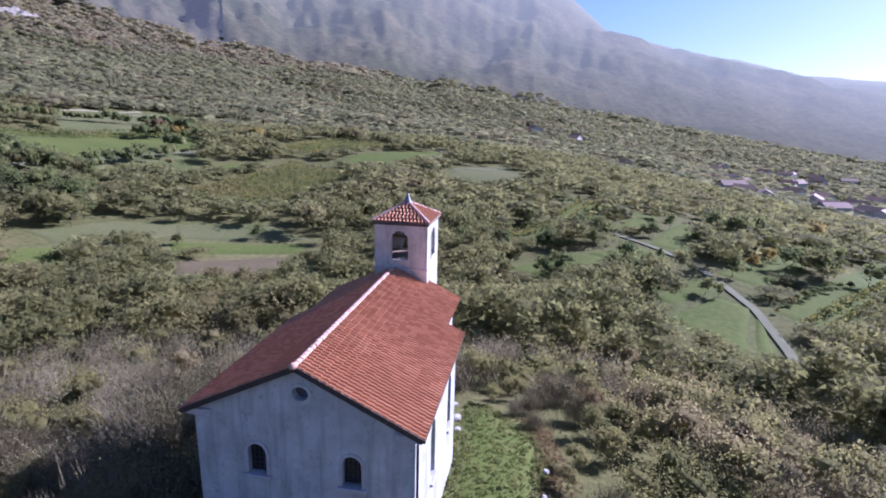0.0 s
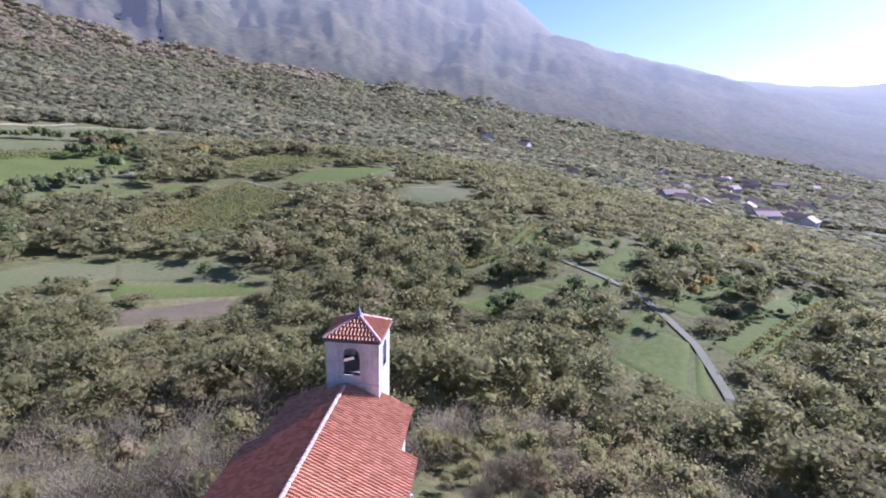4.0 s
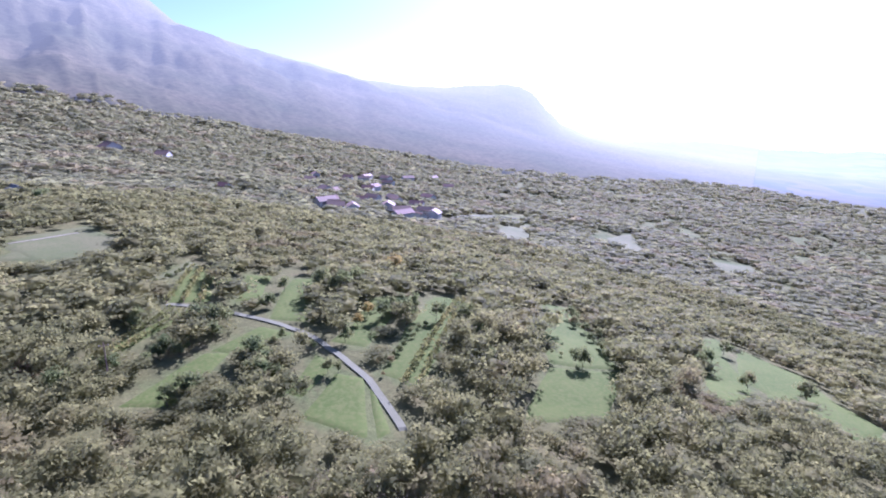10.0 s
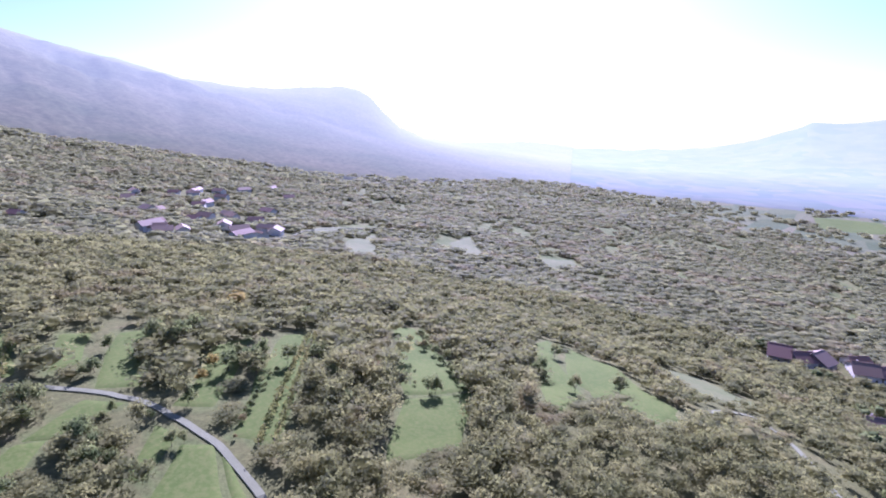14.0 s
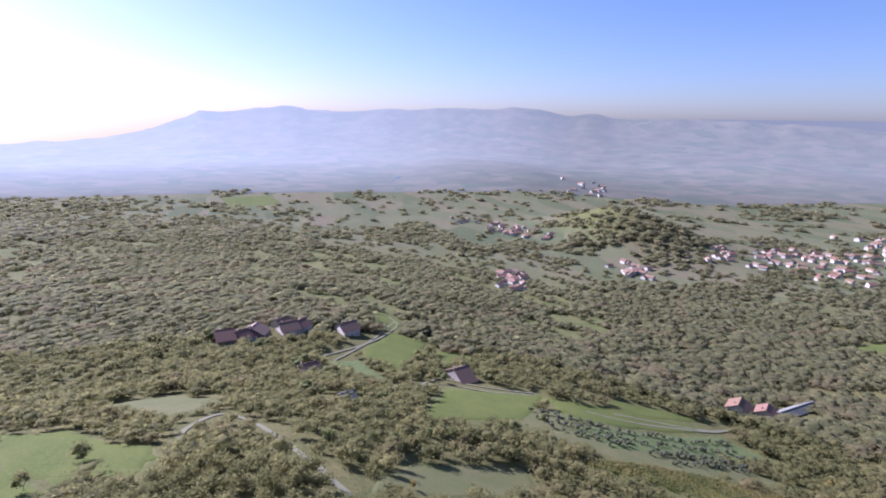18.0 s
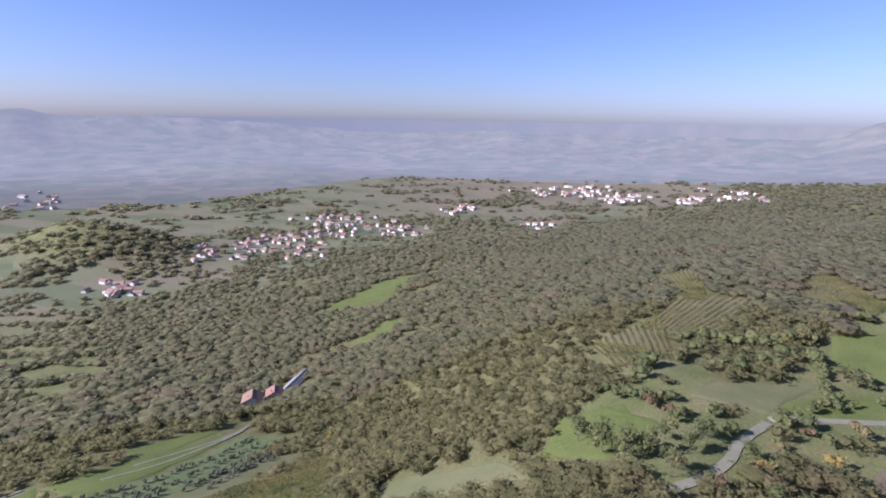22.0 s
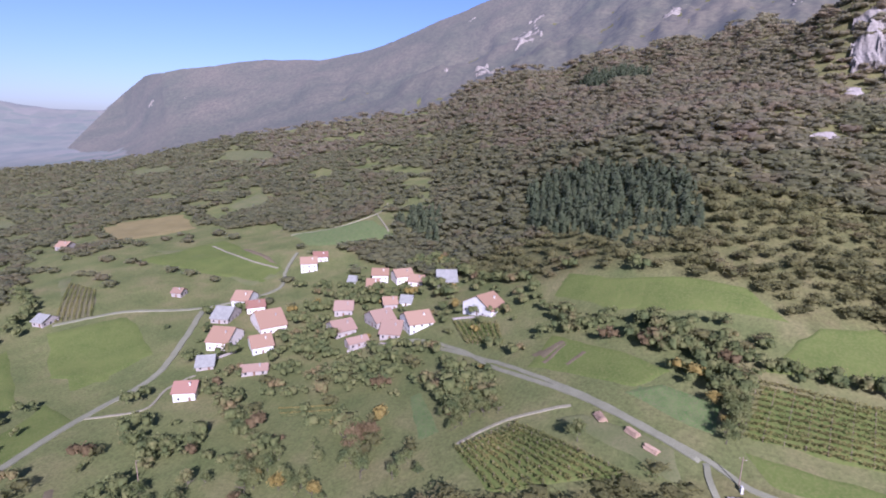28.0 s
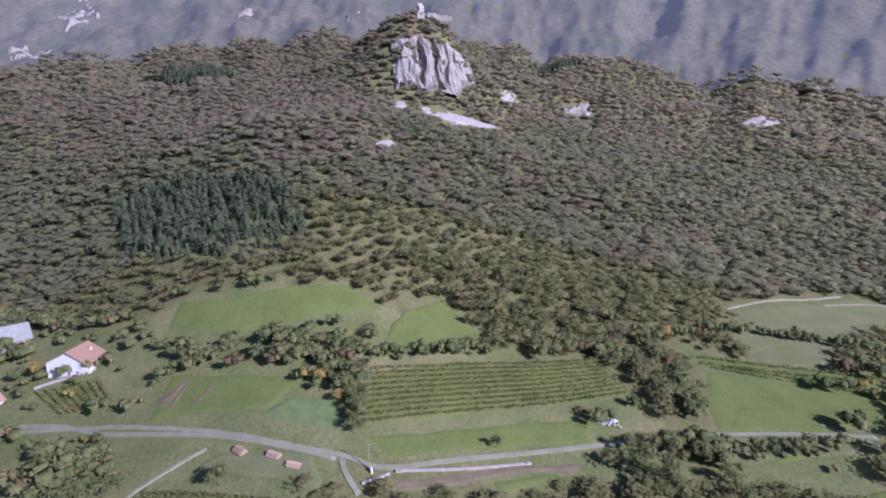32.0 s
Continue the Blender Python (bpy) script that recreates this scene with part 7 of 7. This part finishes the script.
def ridge_tile():
    bm = bmesh.new()
    rows = []
    for y, r in ((0.0, 0.13), (0.36, 0.105)):
        rows.append([bm.verts.new((r * math.cos(a), y, r * 0.8 * math.sin(a))) for a in np.linspace(-0.15, math.pi + 0.15, 8)])
    for k in range(7):
        bm.faces.new((rows[0][k], rows[0][k + 1], rows[1][k + 1], rows[1][k]))
    cap = [bm.verts.new((0.1 * math.cos(a), 0.0, 0.08 * math.sin(a))) for a in np.linspace(-0.15, math.pi + 0.15, 8)]
    for k in range(7):
        bm.faces.new((rows[0][k + 1], rows[0][k], cap[k], cap[k + 1]))
    me = bpy.data.meshes.new("ridge_tile")
    bm.to_mesh(me)
    bm.free()
    me.materials.append(M_RIDGE)
    return me


RT = ridge_tile()
for k in range(int((CHOIR - 0.6) / 0.33)):
    piece("ridge_tile", RT, chapel, pose(tile_rng.gauss(0, 0.006), -0.42 + k * 0.33, RIDGE - 0.0, 0, 0, tile_rng.gauss(0, 1)))
fin = bmesh.new()
bmesh.ops.create_uvsphere(fin, u_segments=10, v_segments=7, radius=0.16)
bmesh.ops.scale(fin, vec=(1, 1.2, 0.9), verts=fin.verts)
part("ridge_end", fin, M_RIDGE, chapel).location = (0, -0.42, RIDGE + 0.03)

# bell tower
tower = thing("bell_tower", chapel.matrix_world @ pose(0.4, 15.75, 0), "square plastered bell tower with arched openings and hipped tile roof", "bell tower")
TS, TH = 1.72, 14.15
arch_t = shifted(arch(1.12, 1.85), -0.08, 11.95)
for k, hole in ((0, True), (90, True), (180, True), (270, True)):
    wl = TS if k in (0, 180) else TS - 0.35
    w_ = part("wall", wall_with_holes([(-wl, -1), (wl, -1), (wl, TH), (-wl, TH)], [arch_t], 0.35), M_PLASTER, tower)
    w_.matrix_local = pose(0, 0, 0, 0, 0, k) @ pose(0, -TS, 0)
    sl = part("opening_sill", a_box(-0.68, 0.52, -0.08, 0.4, -0.12, 0.0, bevel=0.02), M_STONE, w_)
    sl.location = (0, 0, 11.95)
    sr = part("surround", wall_with_holes(shifted(arch(1.42, 2.0), -0.08, 11.95), [shifted(arch(1.122, 1.85), -0.08, 11.951)], 0.04), M_PLASTER, w_)
    sr.location = (0, -0.036, 0)
part("belfry_floor", a_box(-TS + 0.36, TS - 0.36, -TS + 0.36, TS - 0.36, 11.6, 11.8), M_WOOD, tower)
part("string_course", wall_with_holes([(-TS - 0.06, 11.25), (TS + 0.06, 11.25), (TS + 0.06, 11.36), (-TS - 0.06, 11.36)], [], 0.06), M_STONE, tower).location = (0, -TS - 0.058, 0)
bmc = bmesh.new()
box(bmc, -TS - 0.09, TS + 0.09, -TS - 0.09, TS + 0.09, TH, TH + 0.14, bevel=0.03)
part("cornice", bmc, M_DARKMETAL, tower)
hip = bmesh.new()
R0, HZ = TS + 0.2, TH + 0.13
b4 = [hip.verts.new((sx * R0, sy * R0, HZ)) for sx, sy in ((-1, -1), (1, -1), (1, 1), (-1, 1))]
ap = hip.verts.new((0, 0, HZ + 1.05))
hip.faces.new(b4[::-1])
for k in range(4):
    hip.faces.new((b4[k], b4[(k + 1) % 4], ap))
part("roof_deck", hip, M_WOOD, tower)
ts = math.atan2(1.05, R0)
tvs, tfs = [], []
rows_t = int(math.hypot(1.05, R0) / 0.34)
for face in range(4):
    for rr_ in range(rows_t):
        mid = (rr_ + 0.75) / rows_t * R0
        n_t = max(1, int(2 * mid / TW))
        for cc in range(n_t):
            m = pose(0, 0, HZ + 1.08, 0, 0, face * 90) @ pose(0, 0, 0, math.degrees(ts), 0, 0) @ pose((cc + 0.5 - n_t / 2) * TW, -rr_ * 0.34 - 0.02, 0.01)
            if face in (0, 1):
                piece("roof_tile", TILE, tower, m)
            else:
                r = np.array(m)[:3]
                tfs.append(tf + len(tvs) * len(tv))
                tvs.append(tv @ r[:, :3].T + r[:, 3])
ob = piece("roof_tiles", mesh_from("roof_tiles", np.vstack(tvs), np.vstack(tfs), M_TILE), tower)
ob["kind"] = "stuff"
for k in range(4):
    n_h = int(math.hypot(R0 * 1.414, 1.05) / 0.33)
    for q_ in range(n_h):
        piece("ridge_tile", RT, tower, pose(0, 0, HZ + 1.08, 0, 0, 45 + 90 * k) @ pose(0, 0, 0, -math.degrees(math.atan2(1.05, R0 * 1.414)), 0, 0) @ pose(0, 0.1 + q_ * 0.33, 0.05))
sp = bmesh.new()
bmesh.ops.create_cone(sp, cap_ends=True, segments=8, radius1=0.34, radius2=0.03, depth=0.75, matrix=Matrix.Translation((0, 0, 0.37)))
spire = part("spire", sp, M_LEAD, tower, "grey lead-covered spirelet")
spire.location = (0, 0, HZ + 0.95)
rod = bmesh.new()
bmesh.ops.create_cone(rod, cap_ends=True, segments=6, radius1=0.025, radius2=0.012, depth=0.9, matrix=Matrix.Translation((0, 0, 0.45)))
part("finial_rod", rod, M_DARKMETAL, spire).location = (0, 0, 0.7)
part("cross", a_box(-0.2, 0.2, -0.02, 0.02, 1.3, 1.34), M_DARKMETAL, spire, "thin dark iron cross")
bell = thing("church_bell", tower.matrix_world @ pose(0, 0, 0), "small bronze bell hanging from a timber yoke in the tower", "bell")
bb = bmesh.new()
prof = [(0.03, 0.62), (0.16, 0.6), (0.2, 0.45), (0.23, 0.25), (0.31, 0.08), (0.36, 0.0), (0.33, 0.0), (0.2, 0.3), (0.02, 0.5)]
rings = [[bb.verts.new((r * math.cos(a), r * math.sin(a), z)) for a in np.linspace(0, 2 * math.pi, 16, endpoint=False)] for r, z in prof]
for a, b in zip(rings[:-1], rings[1:]):
    for k in range(16):
        bb.faces.new((a[k], a[(k + 1) % 16], b[(k + 1) % 16], b[k]))
part("bell_body", bb, M_BRONZE, bell).location = (0, 0, 12.35)
part("yoke", a_box(-TS + 0.34, TS - 0.34, -0.08, 0.08, 12.97, 13.15, bevel=0.02), M_WOOD, bell)

# ---- castle ruin and cliff on the rocky hill ----
hx, hy = -656.0, 140.0
hz = float(land(hx, hy)[0])
castle = thing("castle_ruin", pose(hx, hy, hz, 0, 0, 12), "ruined pale stone castle with a broken tower on the rocky hilltop", "castle ruin")
part("tower", prism([(-3, -3), (3, -3), (3, 9), (1.6, 12.5), (-0.4, 11.2), (-1.6, 15), (-3, 14)], -3, 3), M_SCREE, castle)
for x0, y0, ln, ht, ang in ((4, -6, 9, 6, 80), (-4, -14, 16, 3.4, 95), (5, 6, 14, 4.5, 70), (6, 20, 16, 3.0, 60), (-10, 4, 14, 3, 15)):
    w_ = part("wall", prism([(0, -4), (ln, -4), (ln, ht * 0.5), (ln * 0.8, ht * 0.55), (ln * 0.7, ht), (ln * 0.35, ht * 0.8), (ln * 0.2, ht), (0, ht * 0.6)], -0.7, 0.7), M_SCREE, castle)
    w_.matrix_local = pose(x0, y0, 0, 0, 0, ang)
# the crag below it: upright ribs of limestone standing out of the slope
u, v = np.meshgrid(np.linspace(0, 1, 90), np.linspace(0, 1, 46), indexing="ij")
cx = -556 - 66 * v + 4 * np.sin(u * 3.1)
cy = 90 + 92 * u + 10 * v
ribs = 1 - np.abs(fbm(cy / 9 + 0.6 * fbm(cx / 30, cy / 30, 2, 4), cx / 60, 3, 15))
lift = (2 + 9 * ribs * np.sin(np.pi * np.clip(u, 0.02, 0.98)) ** 0.5 * np.sin(np.pi * np.clip(v * 0.9 + 0.05, 0, 1)) ** 0.4)
ragged = fbm(cx / 14, cy / 14, 3, 19)
edge = np.minimum(np.minimum(u, 1 - u), np.minimum(v, 1 - v)) * 6 + ragged * 0.8
lift = np.where(edge > 0.35, lift, -4)
cz = land(cx.ravel(), cy.ravel()).reshape(cx.shape) + lift
n, m_ = cx.shape
p, q_ = np.meshgrid(np.arange(n - 1), np.arange(m_ - 1), indexing="ij")
f = np.stack([p * m_ + q_, (p + 1) * m_ + q_, (p + 1) * m_ + q_ + 1, p * m_ + q_ + 1], -1).reshape(-1, 4)[:, ::-1]
crag = mesh_from("crag", np.stack([(cx + lift * 0.5).ravel(), cy.ravel(), cz.ravel()], 1), f, M_ROCK)
crag.flip_normals()
tagged(new("crag", crag), "pale ribbed limestone cliff below the castle ruin", "cliff", kind="structure")

# ---- small things by the roads, yards and the chapel ----
small = random.Random(31)


def on_land(x, y, turn=0.0, lift=0.0):
    return pose(x, y, float(land(x, y)[0]) + lift, 0, 0, turn)


def rod(r, length, sides=8):
    """A lying log along x, its ends a little uneven."""
    bm = bmesh.new()
    rings = [[bm.verts.new((px, r * k * math.cos(a), r * k * math.sin(a))) for a in (2 * math.pi * i / sides for i in range(sides))] for px, k in ((-length / 2, 1.05), (0, 0.98), (length / 2, 0.9))]
    for p, q_ in zip(rings, rings[1:]):
        for i in range(sides):
            bm.faces.new((p[i], q_[i], q_[(i + 1) % sides], p[(i + 1) % sides]))
    bm.faces.new(rings[0])
    bm.faces.new(rings[-1][::-1])
    bmesh.ops.recalc_face_normals(bm, faces=bm.faces)
    return bm


def mesh_of(name, bm, mat):
    me = bpy.data.meshes.new(name)
    bm.to_mesh(me)
    bm.free()
    me.materials.append(mat)
    return me


LOG_MESHES = [mesh_of("log", rod(r, l), M_LOGS) for r, l in ((0.19, 4.2), (0.15, 3.9), (0.23, 4.4))]


def log_pile(x, y, turn, wide, layers):
    t = thing("log_pile", on_land(x, y, turn), "stack of cut pale timber logs beside the farm road", "log pile", "log piles")
    for k in range(layers):
        for i in range(wide - k):
            piece("log", small.choice(LOG_MESHES), t, pose(small.gauss(0, 0.12), (i - (wide - k - 1) / 2) * 0.42, 0.2 + k * 0.36, small.uniform(0, 90), 0, small.gauss(0, 1.5)))


for x, y, turn, wide, layers in ((-158.8, -20.5, 35, 7, 4), (-153.1, -10.3, 50, 6, 4), (-147.4, -4.5, 60, 6, 3)):
    log_pile(x, y, turn, wide, layers)


def rock(seed, size):
    """A weathered block of limestone with broken faces."""
    r = random.Random(seed)
    bm = bmesh.new()
    bmesh.ops.create_icosphere(bm, subdivisions=2, radius=size)
    for v in bm.verts:
        k = 0.72 + 0.4 * r.random()
        v.co = Vector((v.co.x * k * 1.25, v.co.y * k, max(v.co.z * k * 0.75, -size * 0.35)))
    return mesh_of("stone", bm, M_STONE)


ROCKS = [rock(s, 0.5) for s in range(5)]
for x, y, k in ((-4.3, 35.7, 0.55), (-3.7, 32.5, 0.7), (-3.4, 30.6, 0.4), (2.2, 24.0, 0.3), (2.4, 26.5, 0.4)):
    ob = new("boulder", small.choice(ROCKS))
    ob.matrix_world = on_land(x, y, small.uniform(0, 360), 0.08) @ Matrix.Scale(k, 4)
    tagged(ob, "pale limestone boulder lying in the grass", "boulder", "boulders by the chapel")
heap = thing("stone_heap", on_land(-150, 102.2), "heap of broken pale stones at the field's edge", "stone heap")
for k in range(34):
    d, a = abs(small.gauss(0, 1.7)), small.uniform(0, 6.28)
    piece("stone", small.choice(ROCKS), heap, pose(d * math.cos(a), d * math.sin(a), max(0.15, 1.1 - d * 0.4), small.uniform(0, 60), 0, small.uniform(0, 360)) @ Matrix.Scale(small.uniform(0.5, 1.1), 4))


def stone_block(seed):
    r = random.Random(seed)
    bm = a_box(-0.5, 0.5, -0.5, 0.5, 0, 1, bevel=0.08)
    for v in bm.verts:
        v.co += Vector((r.gauss(0, 0.035), r.gauss(0, 0.035), r.gauss(0, 0.03)))
    return mesh_of("stone", bm, WALLS["stone"])


BLOCKS = [stone_block(s) for s in range(6)]


def dry_wall(line, height, label):
    """A rubble wall of two or three courses laid along a line of the plan."""
    pts = smooth_line(np.array(line), 0.9)
    t = thing("stone_wall", on_land(*pts[0]), label, "stone wall", "field walls")
    inv = t.matrix_world.inverted()
    courses = 3 if height > 0.8 else 2
    for p, q_ in zip(pts[:-1], pts[1:]):
        turn = math.degrees(math.atan2(q_[1] - p[1], q_[0] - p[0]))
        for c in range(courses):
            h = height / courses
            m = on_land((p[0] + q_[0]) / 2 + small.gauss(0, 0.05), (p[1] + q_[1]) / 2 + small.gauss(0, 0.05), turn + small.gauss(0, 4), c * h - 0.1)
            piece("stone", small.choice(BLOCKS), t, inv @ m @ Matrix.Diagonal((0.9 * small.uniform(0.85, 1.12), 0.5 * small.uniform(0.8, 1.2), h * small.uniform(0.95, 1.25), 1)))


dry_wall(((-138.3, 24), (-136.5, 43.9), (-136.4, 65.7)), 0.8, "low grey rubble wall along the farm road")
dry_wall(((-136, 14), (-137.8, 22.2)), 0.8, "low grey rubble wall at the road junction")
dry_wall(((-202.8, -149.2), (-210.8, -141.9), (-214.2, -130.4)), 1.2, "grey rubble garden wall in the village")
dry_wall(((-173, -209.7), (-185.1, -205.8)), 1.2, "grey rubble yard wall in the village")
dry_wall(((-233.9, -106.5), (-232.6, -83.3)), 1.0, "grey rubble wall above the village meadow")

# utility poles with a cross-arm and insulators
for x, y, turn in ((-97.6, -156.2, 30), (-141.0, 16.5, 80), (-3.9, 104.1, 10)):
    t = thing("utility_pole", on_land(x, y, turn), "weathered timber utility pole standing in the grass", "utility pole", "utility poles")
    bm = bmesh.new()
    bmesh.ops.create_cone(bm, cap_ends=True, segments=10, radius1=0.15, radius2=0.1, depth=8.6, matrix=Matrix.Translation((0, 0, 4.1)))
    part("post", bm, M_WOOD, t)
    part("cross_arm", a_box(-0.8, 0.8, 0.1, 0.2, 7.6, 7.74, bevel=0.015), M_WOOD, t)
    for px in (-0.7, 0.7):
        bm = bmesh.new()
        bmesh.ops.create_cone(bm, cap_ends=True, segments=8, radius1=0.06, radius2=0.035, depth=0.2, matrix=Matrix.Translation((px, 0.15, 7.84)))
        part("insulator", bm, WALLS["white"], t, "white ceramic insulator")

# a switch cabinet by the junction
t = thing("meter_cabinet", on_land(-139.6, 17.1, 12), "white meter cabinet on a concrete plinth by the road junction", "cabinet")
part("plinth", a_box(-0.6, 0.6, -0.3, 0.3, -0.2, 0.2, bevel=0.02), M_STONE, t)
part("body", a_box(-0.55, 0.55, -0.25, 0.25, 0.2, 1.5, bevel=0.03), WALLS["white"], t)
for k in (0, 1):
    d = part("door", a_box(-0.5 + 0.52 * k, -0.02 + 0.52 * k, -0.28, -0.252, 0.28, 1.42, bevel=0.008), WALLS["white"], t)
    part("handle", a_box(-0.08 + 0.2 * k, -0.05 + 0.2 * k, -0.3, -0.282, 0.8, 0.95), M_DARKMETAL, d, "dark metal handle")

# vegetable beds in the village gardens
for corners in (((-150.9, -145.3), (-158.9, -124.6), (-152.9, -117.0), (-145.1, -138.2)),):
    c = np.array(corners)
    for k in range(6):
        s0 = (k + 0.2) / 6
        a_, b_ = c[0] + (c[3] - c[0]) * s0, c[1] + (c[2] - c[1]) * s0
        n = 60
        px, py = np.linspace(a_[0], b_[0], n), np.linspace(a_[1], b_[1], n)
        scatter("vegetable_row", KIT_TUFT, px, py, rng.uniform(0.35, 0.6, n), rng, M_ORCHARD if k % 3 else M_YELLOW, "row of leafy vegetables in a garden bed", "vegetables", sink=0.02)

# fallen leaves along the edge of the thicket, by the chapel's grass
n = 1500
s_ = rng.uniform(0, 1, n)
lx, ly = 1.7 + 1.1 * np.sin(s_ * 3.0) + rng.normal(0, 0.55, n), 17 + 17 * s_
KIT_LEAF = [leaf_cloud(rng, [(0, 0, 0.3, 0.6)], 3, 0.7, 0.2) for _ in range(4)]
scatter("fallen_leaves", KIT_LEAF, lx, ly, rng.uniform(0.08, 0.15, n), rng, M_RED, "brown fallen leaves strewn along the grass edge", "leaf litter", sink=-0.02)
